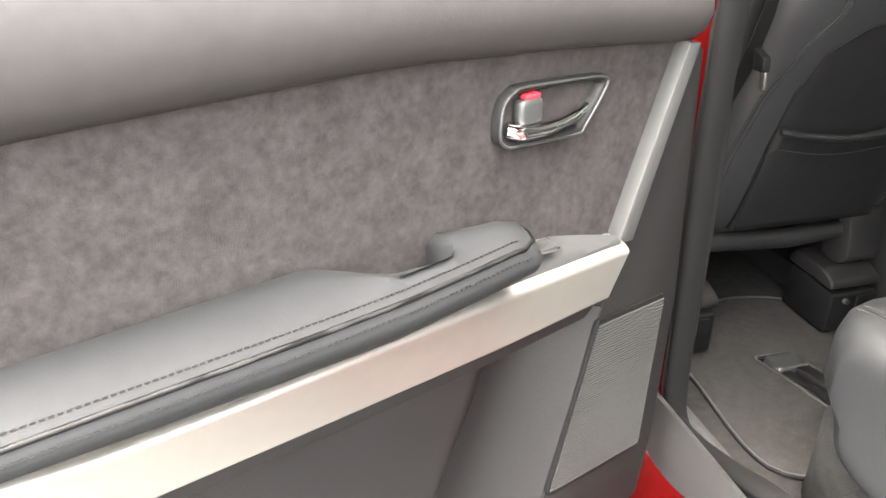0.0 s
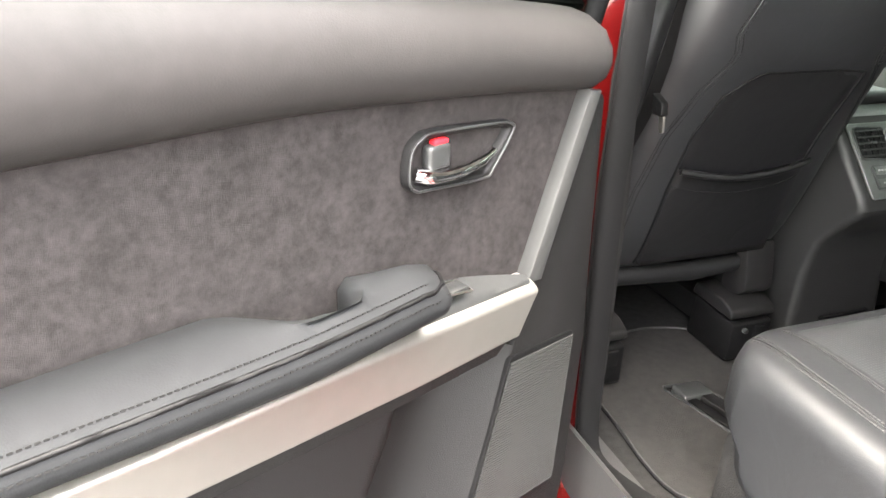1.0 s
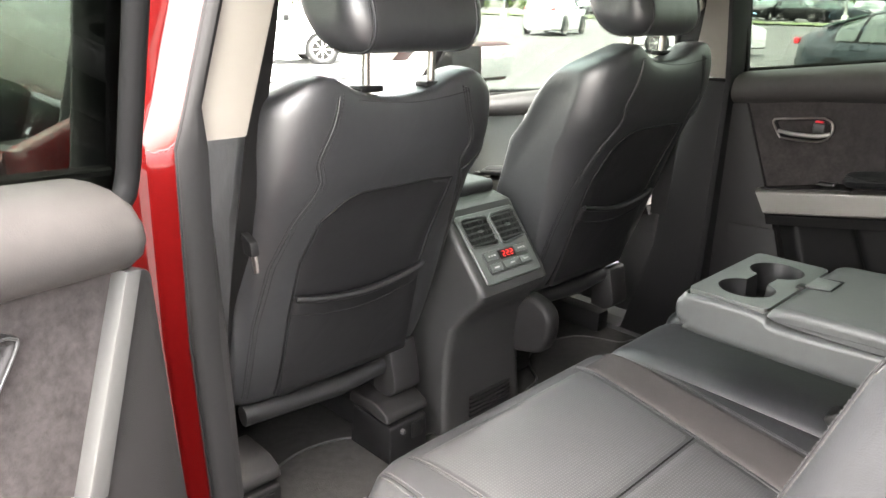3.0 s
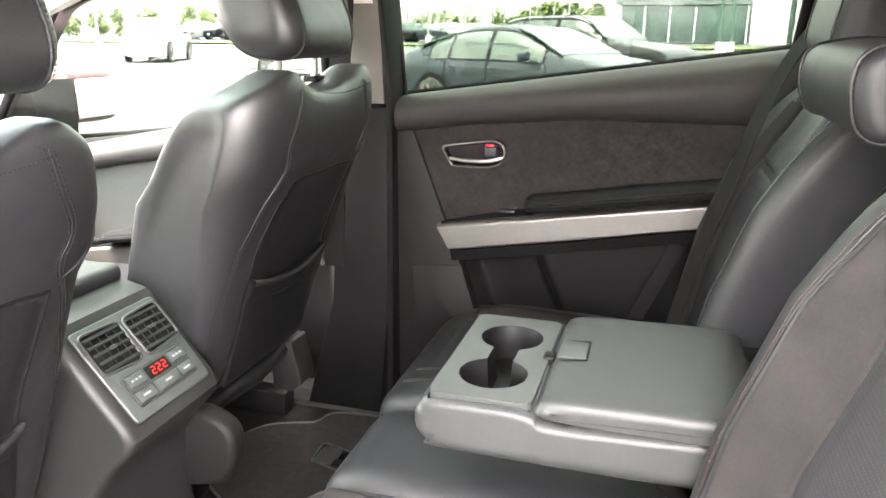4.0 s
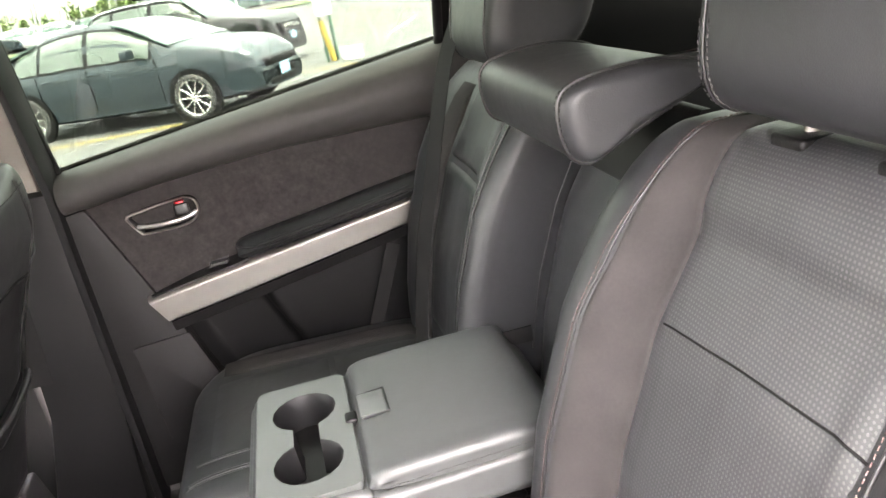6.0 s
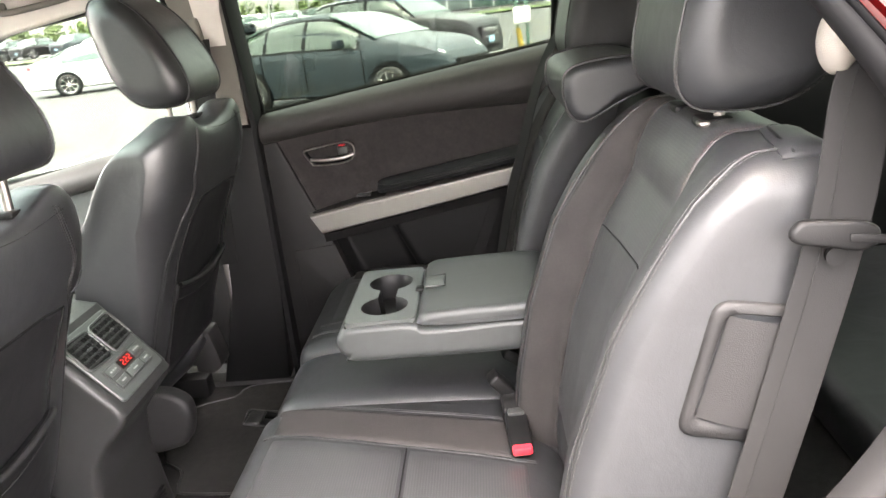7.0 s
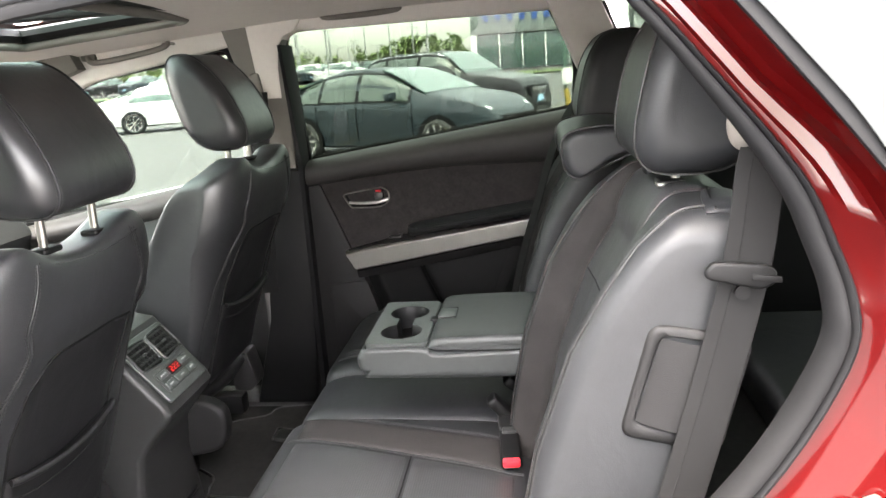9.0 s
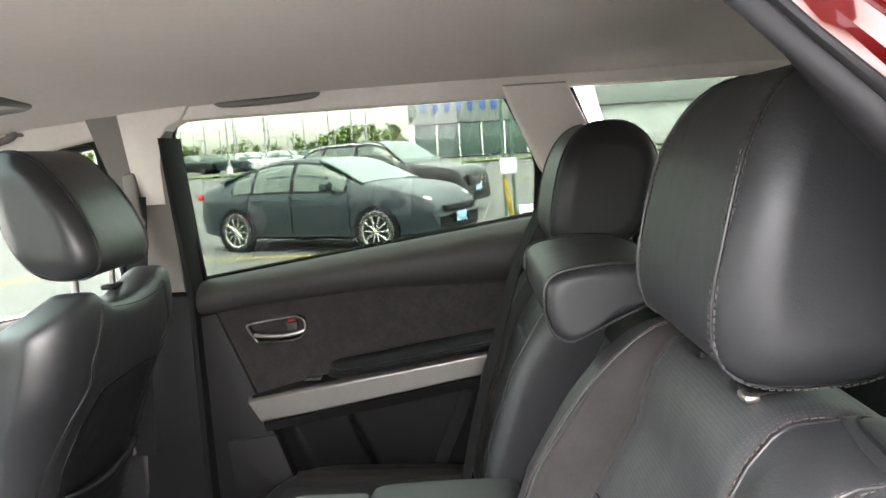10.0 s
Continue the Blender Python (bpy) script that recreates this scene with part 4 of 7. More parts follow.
def front_seat(side, X, H, dy, dz):
    """A front seat seen from behind, its middle at X and its headrest's at H."""
    s = thing("front_seat", "black leather front car seat with map pocket in its back", "car seat", "front seats")

    def P(x, z, off=0.0):
        return Vector((X + x, seat_rear(x, z) - off + dy, z + dz))

    def ring(u, ins):
        out = []
        q = abs(u)
        ztop = 1.192 + 0.026 * math.exp(-((q - 0.15) / 0.05) ** 2) - 0.010 * math.exp(-(q / 0.08) ** 2) - 0.3 * max(0, q - 0.17) ** 1.4
        zb, zt = 0.63 + ins * 0.5, ztop - ins * 0.6
        for c, z in oval(0, (zb + zt) / 2, 0.5, (zt - zb) / 2, 5.0, 56):
            thick = sum(table(z + 0.03 * k, [(0.5, 0.17), (0.6, 0.17), (0.9, 0.16), (1.1, 0.13), (1.25, 0.10), (1.4, 0.08)]) for k in range(-3, 4)) / 7
            wide = seat_half(z) / 0.246
            y = seat_rear(u * wide * 0.985, z) + ins * 0.2 + (0.5 - c) * (thick - ins * 0.6)
            out.append(Vector((X + u * wide, y + dy, z + dz)))
        return out
    back = part("backrest", pad(-0.246, 0.246, ring, 0.045, 18), LEATHER_FRONT, s, smooth=70)
    # back panel below the shoulder band
    def panel(u, v, b):
        z = lerp(0.650, 1.034 - 0.034 * max(0, 1 - 5 * u) ** 2, v)
        x = lerp(table(z, [(0.65, -0.140), (0.83, -0.148), (0.93, -0.145), (1.0, -0.128), (1.04, -0.095)]), table(z, [(0.65, 0.155), (0.87, 0.126), (1.04, 0.136)]), u)
        edge = min(1, min(u, 1 - u, 1 - v) * 14)
        return snap(back, [P(x, z, 0.004)], 0.004 * edge - 0.001 - 0.012 * b)[0]
    part("back_panel", sheet(panel, 24, 20), LEATHER_BACK, s, "smooth black leather back panel", smooth=70)
    for path in ([panel(0, j / 20, 0) for j in range(21)], [panel(i / 24, 1, 0) for i in range(25)], [panel(1, j / 20, 0) for j in range(21)]):
        part("panel_seam", tube(snap(back, path, 0.001), 0.0022, 6), PLASTIC_DARK, s, smooth=70)

    def pocket(u, v, b):
        x = lerp(lerp(-0.138, -0.146, v), lerp(0.152, 0.126, v), u)
        z = lerp(0.66, 0.868 - 0.018 * math.sin(math.pi * u), v)
        return P(x, z, 0.004 + 0.012 * math.sin(math.pi * u) ** 0.5 * v ** 0.6 - 0.010 * b)
    pk = part("map_pocket", sheet(pocket, 20, 12), LEATHER_BACK, s, "leather map pocket with rolled hem", smooth=70)
    hem = [P(lerp(-0.146, 0.126, i / 24), 0.868 - 0.018 * math.sin(math.pi * i / 24), 0.012 + 0.012 * math.sin(math.pi * i / 24) ** 0.5) for i in range(25)]
    part("hem", tube(hem, 0.006, 8), LEATHER_BACK, pk, smooth=70)
    low = [P(lerp(-0.147, 0.120, i / 24), 0.836 - 0.018 * math.sin(math.pi * i / 24), 0.0075 + 0.012 * math.sin(math.pi * i / 24) ** 0.5) for i in range(25)]
    part("hem_seam", stitches(low, 0.005, 0.0007), THREAD_DARK, pk, smooth=0)
    # side seams from the shoulders to the base
    for sg in (-1, 1):
        line = []
        for i in range(40):
            z = lerp(0.66, 1.19, i / 39)
            x = sg * table(z, [(0.66, 0.198), (0.82, 0.20), (0.93, 0.19), (1.01, 0.168), (1.062, 0.141), (1.075, 0.146), (1.10, 0.155), (1.155, 0.132), (1.20, 0.12)])
            line.append(P(x, z, 0.001))
        part("seam_groove", tube(snap(back, line, 0.0003), 0.0013, 6), LEATHER_BACK, s, smooth=70)
        for o in (-0.006, 0.006):
            part("stitching", stitches(snap(back, [p + Vector((o, -0.002, 0)) for p in line], 0.0008), 0.0055, 0.0007), THREAD_DARK, s, smooth=0)
    line = [P(lerp(-0.10, 0.12, i / 20), 1.184 - 0.010 * math.sin(math.pi * i / 20), 0.001) for i in range(21)]
    part("stitching", stitches(line, 0.0055, 0.0008), THREAD_DARK, s, smooth=0)
    line = [P(lerp(0.136, 0.225, i / 12), 1.034 + 0.05 * (i / 12), 0.0005) for i in range(13)]
    part("band_seam", tube(line, 0.0018, 6), LEATHER, s, smooth=70)
    # lower hem roll, seat base, rails and brackets
    part("base_roll", tube([P(-0.19, 0.625, -0.012), P(0, 0.622, -0.004), P(0.19, 0.625, -0.012)], 0.019, 10), LEATHER_BACK, s, "rolled fabric hem under the backrest", smooth=70)
    def cushion(u, ins):
        return [Vector((X + u, y + dy, z + dz)) for y, z in oval(1.43, 0.665, 0.27 - ins, 0.08 - ins, 5.0, 36)]
    part("cushion", pad(-0.25, 0.25, cushion, 0.05, 8), LEATHER, s, smooth=70)
    for sg in (-1, 1):
        x = X + sg * (0.135 if sg * side < 0 else 0.215)
        rail = rbox((x, 1.36, 0.475), (0.05, 0.52, 0.06), 0.008)
        part("rail", rail, PLASTIC_DARK, s, "dark seat rail")
        lid_pts = [(1.033, 0.523), (1.036, 0.542), (1.07, 0.556), (1.15, 0.558), (1.16, 0.53)]
        if side > 0:
            continue
        part("rail_cover", prism(rounded(lid_pts, 0.010), x - 0.055, x + 0.055, "x", 0.008, 3), PLASTIC, s, "black plastic seat rail cover", smooth=50)
        shoe = prism(rounded([(1.03, 0.43), (1.03, 0.515), (1.15, 0.525), (1.16, 0.43)], 0.008), x - 0.05, x + 0.05, "x", 0.006)
        part("rail_shoe", shoe, PLASTIC_DARK, s, "dark rail end shoe")
        part("shoe_socket", rbox((x + 0.02, 1.0285, 0.49), (0.03, 0.006, 0.034), 0.003), PLASTIC_DARK, s, "socket in the rail end")
        bolt = bmesh.new()
        bmesh.ops.create_cone(bolt, segments=10, radius1=0.006, radius2=0.005, depth=0.012, cap_ends=True, matrix=pose(x - 0.02, 1.028, 0.50, 90))
        part("rail_bolt", bolt, PLASTIC_GREY, s)
        link = rbox((x, 1.15, 0.58), (0.02, 0.07, 0.1), 0.006)
        part("hinge_link", link, PLASTIC_DARK, s)
    clip = prism(rounded([(1.055, 0.61), (1.05, 0.575), (1.075, 0.555), (1.12, 0.56), (1.12, 0.66), (1.07, 0.675)], 0.01), X + 0.115, X + 0.185, "x", 0.006)
    for v in clip.verts:
        v.co.y += dy
    part("side_bracket", clip, PLASTIC, s, "grey plastic bracket at the backrest's foot")
    if side > 0:
        cover = prism(rounded([(0.950, 0.675), (0.948, 0.62), (0.967, 0.572), (1.045, 0.553), (1.13, 0.555), (1.17, 0.62), (1.10, 0.69), (1.0, 0.702)], 0.025), X - 0.250, X - 0.205, "x", 0.012, 3)
        part("recliner_cover", cover, PLASTIC, s, "charcoal plastic recliner cover")
    # headrest on two posts
    hy, hz = (0.0, 0.0) if side < 0 else (0.0, 0.016)
    hw = 0.134 if side < 0 else 0.126

    def hring(u, ins):
        out = []
        for c, h in oval(0, 0, 1, 1, 2.9, 40):
            z = 1.355 + h * (0.112 - ins * 0.9)
            f = (z - 1.243) / 0.224
            depth = lerp(0.080, 0.052, max(0, f)) - ins * 0.8
            lean_y = 0.925 + 0.085 * max(0, f)
            bulge = -0.012 * math.sin(math.pi * max(0, min(1, f)))
            wide = 1 - 0.16 * max(0, f - 0.35) ** 1.5 - 0.10 * max(0, 0.25 - f)
            out.append(Vector((H + u * wide, lean_y - c * depth + (bulge if c > 0 else 0) + hy, z + hz)))
        return out
    head = part("headrest", pad(-hw, hw, hring, 0.045, 12), LEATHER_FRONT, s, "padded black leather headrest", smooth=70)
    for sg in (-1, 1):
        seam_ring = hring(sg * (hw - 0.033), 0.002)
        line = [p + (p - Vector((p.x, 0.93 + hy, 1.355 + hz))).normalized() * 0.0012 for p in seam_ring]
        part("seam", tube(line, 0.0022, 6, closed=True), LEATHER, head, smooth=70)
        for o in (-0.006, 0.006):
            part("stitching", stitches([p + Vector((o, 0, 0)) for p in line], 0.0055, 0.0007), THREAD, head, smooth=0)
        post = tube([(H + sg * 0.066, 0.935 + hy, 1.15 + dz), (H + sg * 0.066, 0.931 + hy, 1.27 + hz)], 0.0065, 12)
        part("post", post, STEEL, s, "bare steel headrest post", smooth=60)
        part("post_collar", rbox((H + sg * 0.066, 0.932 + hy, 1.192 + dz), (0.045, 0.03, 0.010), 0.004, 3), PLASTIC_DARK, s)
    return s


front_seat(-1, -0.370, -0.350, 0.0, 0.0)
front_seat(1, 0.352, 0.36, -0.035, 0.03)

# ---- rear bench ----
def bench_front(z):
    """The front face of the rear backrests."""
    return table(z, [(0.62, 0.275), (0.75, 0.272), (0.87, 0.255), (0.98, 0.228), (1.08, 0.190), (1.15, 0.151), (1.20, 0.117), (1.25, 0.070), (1.30, 0.005)])


def bolster(x, z):
    """How far the raised sides of the rear backs stand forward of their middle."""
    if x < 0.05:
        g = table(x, [(-0.61, -0.014), (-0.585, -0.008), (-0.55, -0.012), (-0.515, -0.026), (-0.49, -0.046), (-0.45, -0.056), (-0.35, -0.060), (-0.25, -0.058), (-0.225, -0.054), (-0.212, -0.043), (-0.195, -0.010), (-0.185, 0.002), (-0.16, 0.007), (-0.14, 0.005), (-0.12, 0.0)])
    else:
        g = table(x, [(0.18, 0.0), (0.21, 0.004), (0.24, -0.008), (0.28, -0.02), (0.36, -0.024), (0.45, -0.022), (0.52, -0.01), (0.60, 0.004), (0.66, 0.0)])
    return g * max(0, min(1, (1.26 - z) / 0.10))


def back_thick(z):
    return table(z, [(0.62, 0.19), (0.8, 0.18), (1.0, 0.165), (1.1, 0.155), (1.2, 0.13), (1.28, 0.10)])


def rear_back(x0, x1, name, label, top=1.245, recess=0.0):
    s = thing(name, label, "car seat", "rear seats")

    def ring(x, ins):
        zb, zt = 0.66 + ins * 0.4, top - ins * 0.75
        out = []
        for c, z in oval(0, (zb + zt) / 2, 0.5, (zt - zb) / 2, 5.5, 60):
            t = back_thick(z)
            y = bench_front(z) + (0 if recess else bolster(x, z)) - recess - ins * 0.5 - (0.5 - c) * (t - ins * 0.5)
            out.append(Vector((x, y, z)))
        return out
    part("backrest", pad(x0, x1, ring, 0.05, 64), LEATHER, s, smooth=70)
    return s


def on_back(x, z, off, recess=0.0):
    return Vector((x, bench_front(z) + (0 if recess else bolster(x, z)) - recess + off, z))


def back_point(x, z):
    """A place just off the backrest's front that goes on over its top above 1.19."""
    over = max(0, z - 1.19)
    return on_back(x, min(z, 1.19), 0.01) + Vector((0, -1.5 * over, 0.06 * min(1, over / 0.03) + 0.5 * over))


def back_patch(s, name, mat, x0, x1, z0, z1, off, label="", bow=0.0, nu=10, nv=22):
    """A patch lying on the backrest's front; x0 and x1 are its edges at the foot and the top."""
    bm = bmesh.new()
    bm.from_mesh([c for c in s.children if c.name.startswith("backrest")][0].data)
    tree = BVHTree.FromBMesh(bm)
    bm.free()

    def f(u, v, b):
        z = lerp(z0, z1, v)
        x = lerp(lerp(x0[0], x0[1], v), lerp(x1[0], x1[1], v) if len(x1) == 2 else table(z, x1), u)
        e = min(1, min(u, 1 - u, v * 1.5, (1 - v) * 1.5) * 14)
        e = e * e * (3 - 2 * e)
        near_q, near_n, _, _ = tree.find_nearest(back_point(x, z))
        q, nrm, _, _ = tree.ray_cast(on_back(x, min(z, 1.2), 0.06), Vector((0, -1, 0)))
        k = min(1, max(0, (z - 1.14) / 0.05))
        q, nrm = (near_q, near_n) if q is None else (q.lerp(near_q, k), nrm.lerp(near_n, k).normalized())
        return q + nrm * (off * e - 0.012 * b - 0.0004 * (1 - e) + bow * math.sin(math.pi * u))
    return part(name, sheet(f, nu, nv), mat, s, label, smooth=70)


def back_seam(s, xs_at, z0, z1, thread=THREAD, double=True):
    body = [c for c in s.children if c.name.startswith("backrest")][0]
    xs = [(table(z, xs_at), z) for z in [lerp(z0, z1, i / 50) for i in range(51)]]
    line = snap(body, [back_point(x, z) for x, z in xs], 0.0008)
    part("seam_groove", tube(line, 0.0015, 6), LEATHER_BACK, s, smooth=70)
    for o in ((-0.006, 0.006) if double else (0.0055,)):
        part("stitching", stitches(snap(body, [back_point(x + o, z) for x, z in xs], 0.0014), 0.0055, 0.0006), thread, s, smooth=0)


def rear_headrest(parent, cx, low=False):
    """The headrest of an outer place; the low one of the middle place is a fat roll."""
    if low:
        x0, x1, zc, a, b, yc, n = -0.160, 0.145, 1.256, 0.078, 0.045, 0.085, 2.6
    else:
        x0, x1, zc, a, b, yc, n = -0.14, 0.14, (1.374 if cx < 0 else 1.360), 0.087, 0.110, (-0.010 if cx < 0 else 0.012), 2.9

    # the roll's outline: flat on top, lowest at its front, rising to the rear
    wedge = catmull([(0, *p) for p in ((0.163, 1.268), (0.157, 1.284), (0.138, 1.293), (0.095, 1.298), (0.045, 1.296), (0.010, 1.286), (0.0, 1.272),
                                       (0.028, 1.257), (0.079, 1.236), (0.113, 1.219), (0.136, 1.211), (0.154, 1.221), (0.162, 1.244))], 4, True)

    def ring(u, ins):
        out = []
        if low:
            mid = Vector((0, 0.088, 1.262))
            return [Vector((cx + u, 0, 0)) + mid + (p - mid) * (1 - ins / max(0.03, (p - mid).length) * 0.9) for p in wedge]
        for y, z in oval(0, 0, a - ins * 0.8, b - ins * 0.9, n, 40):
            f = z / b
            wide = 1 - 0.26 * max(0, f) ** 2.0 - 0.05 * max(0, -f)
            deep = 1 - 0.2 * max(0, f) ** 1.7
            out.append(Vector((cx + u * wide, yc + y * deep - 0.022 * f + 0.012 * f * f, zc + z)))
        return out
    end = 0.018 if low else 0.038
    h = part("headrest", pad(x0, x1, ring, end, 12), LEATHER, parent, "padded black leather headrest" if not low else "low rolled black leather headrest", smooth=70)
    for sg in (-1, 1):
        mid = Vector((cx + sg * 0.1, yc, zc))
        u = (x0 + 0.014 if sg < 0 else x1 - 0.014) if low else sg * 0.108
        e = min(u - x0, x1 - u)
        sunk = end - math.sqrt(end * end - max(0.0, end - e) ** 2)
        line = [p + (p - Vector((p.x, yc, zc))).normalized() * 0.001 for p in ring(u, sunk)]
        part("seam", tube(line, 0.0022 if low else 0.0014, 6, closed=True), LEATHER_BACK, h, smooth=70)
        for o in (-0.006, 0.006):
            part("stitching", stitches([p + Vector((o, 0, 0)) for p in line], 0.0055, 0.0006 if low else 0.0008), THREAD_DARK if low else THREAD, h, smooth=0)
        if not low:
            part("post", tube([(cx + sg * 0.055, 0.03, 1.22), (cx + sg * 0.055, 0.026, 1.30)], 0.006, 10), STEEL, parent, "steel headrest post", smooth=60)
            part("post_collar", rbox((cx + sg * 0.055, 0.035, 1.246), (0.04, 0.035, 0.012), 0.004, 3), PLASTIC_DARK, parent)
    return h


L0, L1, M0, M1, R1 = -0.603, -0.118, -0.112, 0.172, 0.66
left_back = rear_back(L0, L1, "rear_passenger_place", "black leather rear seat back with perforated centre and stitching")
back_patch(left_back, "perforated_centre", LEATHER_PERF, (-0.492, -0.472), (-0.226, -0.232), 0.80, 1.265, 0.004, "perforated leather centre", 0.003, nu=30, nv=44)
back_patch(left_back, "fabric_band", BAND, (-0.231, -0.236), [(0.7, -0.1846), (1.1, -0.1856), (1.2, -0.1946), (1.28, -0.2)], 0.72, 1.275, 0.003, "dark brown fabric band", nu=18, nv=44)
back_seam(left_back, [(0.7, -0.184), (1.1, -0.185), (1.2, -0.194)], 0.72, 1.27, THREAD_RED, double=False)
back_seam(left_back, [(0.7, -0.498), (1.0, -0.496), (1.24, -0.476)], 0.74, 1.255, THREAD_RED, double=False)
back_seam(left_back, [(0.7, -0.588), (1.0, -0.588), (1.15, -0.584), (1.235, -0.575), (1.27, -0.572)], 0.76, 1.26)
shoulder_body = [c for c in left_back.children if c.name.startswith("backrest")][0]


def release_plate(u, v, b):
    p = Vector((lerp(-0.47, -0.60, v), lerp(-0.07, 0.028 - 0.02 * (1 - v) ** 2, u), 1.27))
    q = snap(shoulder_body, [p], 0.0055 - 0.012 * b - 0.004 * max(abs(2 * u - 1), abs(2 * v - 1)) ** 6)[0]
    return q


plate = part("release_plate", sheet(release_plate, 12, 12), LEATHER, left_back, "moulded seat release plate on the shoulder", smooth=60)
edge = [release_plate(u, v, 0) for u, v in [(0.12, 0.1), (0.88, 0.1), (0.9, 0.5), (0.88, 0.92)]]
part("plate_groove", tube(catmull(edge, 6), 0.0016, 6), PLASTIC_DARK, plate, smooth=60)
part("headrest_button", rbox((-0.425, 0.05, 1.247), (0.018, 0.012, 0.007), 0.004, 3), STEEL, left_back, "small bright headrest release button")
crease = [back_point(lerp(-0.242, -0.486, i / 20), 1.090 + 0.016 * i / 20) for i in range(21)]
crease = snap([c for c in left_back.children if c.name.startswith("perforated")][0], crease, 0.0002)
part("crease", tube(crease, 0.0013, 6), PLASTIC_DARK, left_back, smooth=70)
rear_headrest(left_back, -0.355)
# handle recess in the backrest's outer flank
frame_out = rounded([(0.127, 0.985), (0.09, 1.122), (-0.022, 1.103), (0.012, 0.962)], 0.018, 5)
frame_in = rounded([(0.109, 1.004), (0.078, 1.106), (-0.010, 1.091), (0.020, 0.983)], 0.012, 5)
bm = loft([[Vector((x, lerp(a[0], b[0], t), lerp(a[1], b[1], t))) for a, b in zip(frame_out, frame_in)] for x, t in
           ((-0.592, 0), (-0.605, 0.02), (-0.609, 0.2), (-0.609, 0.75), (-0.603, 0.98), (-0.59, 1.02))], True, False)
hand = part("handle_frame", bm, PLASTIC, left_back, "charcoal plastic handle frame in the flank", smooth=60)
bm = loft([[Vector((-0.606 - 0.010 * (1 - (2 * j / 8 - 1) ** 2), lerp(a[0], b[0], j / 8), lerp(a[1], b[1], j / 8))) for j in range(9)] for a, b in
           (((0.108, 1.004), (0.020, 0.983)), ((0.078, 1.105), (-0.010, 1.090)))], False, False)
part("handle_flap", bm, PLASTIC, hand, smooth=60)
# recliner cover at the foot of the outer flank
cover = prism(rounded([(0.262, 0.868), (0.26, 0.62), (0.05, 0.62), (0.10, 0.80), (0.19, 0.852)], 0.02), -0.645, -0.585, "x", 0.015, 3)
rc = part("recliner_cover", cover, PLASTIC, left_back, "black plastic recliner cover", smooth=50)
part("recliner_lever", prism(rounded([(0.19, 0.835), (0.155, 0.835), (0.135, 0.8), (0.12, 0.66), (0.20, 0.64), (0.205, 0.8)], 0.016), -0.659, -0.64, "x", 0.006, 3), PLASTIC, rc, "charcoal recliner lever")
part("cover_piping", tube([(-0.608, 0.265, 0.868), (-0.611, 0.20, 0.858), (-0.611, 0.13, 0.828), (-0.611, 0.085, 0.795)], 0.003, 8), PLASTIC_DARK, left_back)

mid_back = rear_back(M0, M1, "rear_middle_place", "black leather rear middle back with armrest recess", 1.19, recess=0.115)
part("recess_hem", tube([on_back(lerp(M0 + 0.008, M1 - 0.009, i / 8), 1.139, 0.0015, 0.115) for i in range(9)], 0.0022, 8), LEATHER, mid_back)
part("recess_piping", tube([on_back(M1 - 0.005, lerp(0.86, 1.139, i / 12), 0.0015, 0.115) for i in range(13)], 0.0012, 8), LEATHER_BACK, mid_back)


def carrier(u, v, b):
    """The bare dark panel between the recess and the roll above it."""
    z = lerp(1.142, 1.235, v)
    return on_back(lerp(M0 + 0.004, M1 - 0.006, u), z, 0.008 + 0.03 * v - 0.01 * b, 0.115)


part("carrier_panel", sheet(carrier, 10, 8), PLASTIC_DARK, mid_back, "bare black panel under the roll", smooth=60)
rear_headrest(mid_back, 0.03, True)

right_back = rear_back(M1 + 0.006, R1, "rear_passenger_place", "black leather rear seat back beside the far door")
back_patch(right_back, "centre_panel", LEATHER, (0.247, 0.247), (0.47, 0.465), 0.80, 1.096, 0.005, "smooth leather centre", nu=24, nv=30)
back_patch(right_back, "upper_panel", LEATHER, (0.248, 0.262), (0.465, 0.45), 1.104, 1.228, 0.007, "smooth upper leather pad", nu=24, nv=20)
back_patch(right_back, "fabric_band", BAND, (0.475, 0.47), (0.56, 0.545), 0.75, 1.215, 0.004, "dark fabric band")
back_seam(right_back, [(0.7, 0.203), (1.2, 0.205)], 0.74, 1.225, THREAD_DARK)
back_seam(right_back, [(0.7, 0.243), (1.2, 0.25)], 0.74, 1.225, THREAD_DARK, double=False)
rear_headrest(right_back, 0.415)


def bench_cushion(x0, x1, zc, label, y0=0.20, y1=0.73, round_x=None):
    s = thing("rear_seat_cushion", label, "seat cushion", "rear seat cushions")

    def ring(x, ins):
        out = []
        # the outer front corner is rounded in plan
        cut = 0.0 if round_x is None else 0.075 * min(1, max(0, (abs(x) - round_x) / 0.12)) ** 2.2
        for y, z in oval((y0 + y1) / 2, zc - 0.10, (y1 - y0) / 2 - ins * 0.6, 0.10 - ins * 0.8, 4.8, 60):
            f = (y - y0) / (y1 - y0)
            z += (0.016 * f - 0.008 if z > zc - 0.1 else 0) * 1.0
            y -= cut * max(0, (f - 0.5) / 0.5)
            out.append(Vector((x, y + 0.03 * (z < zc - 0.12) * -f, z)))
        return out
    part("pad", pad(x0, x1, ring, 0.04, 16), LEATHER, s, smooth=70)
    return s, ring


def cushion_top(y, zc, y0=0.20, y1=0.73):
    """Height of a rear cushion's top at y."""
    f = (y - y0) / (y1 - y0)
    t = abs(2 * f - 1)
    return zc - 0.10 + 0.10 * (1 - min(1, t) ** 4.8) ** (1 / 4.8) + 0.016 * f - 0.008


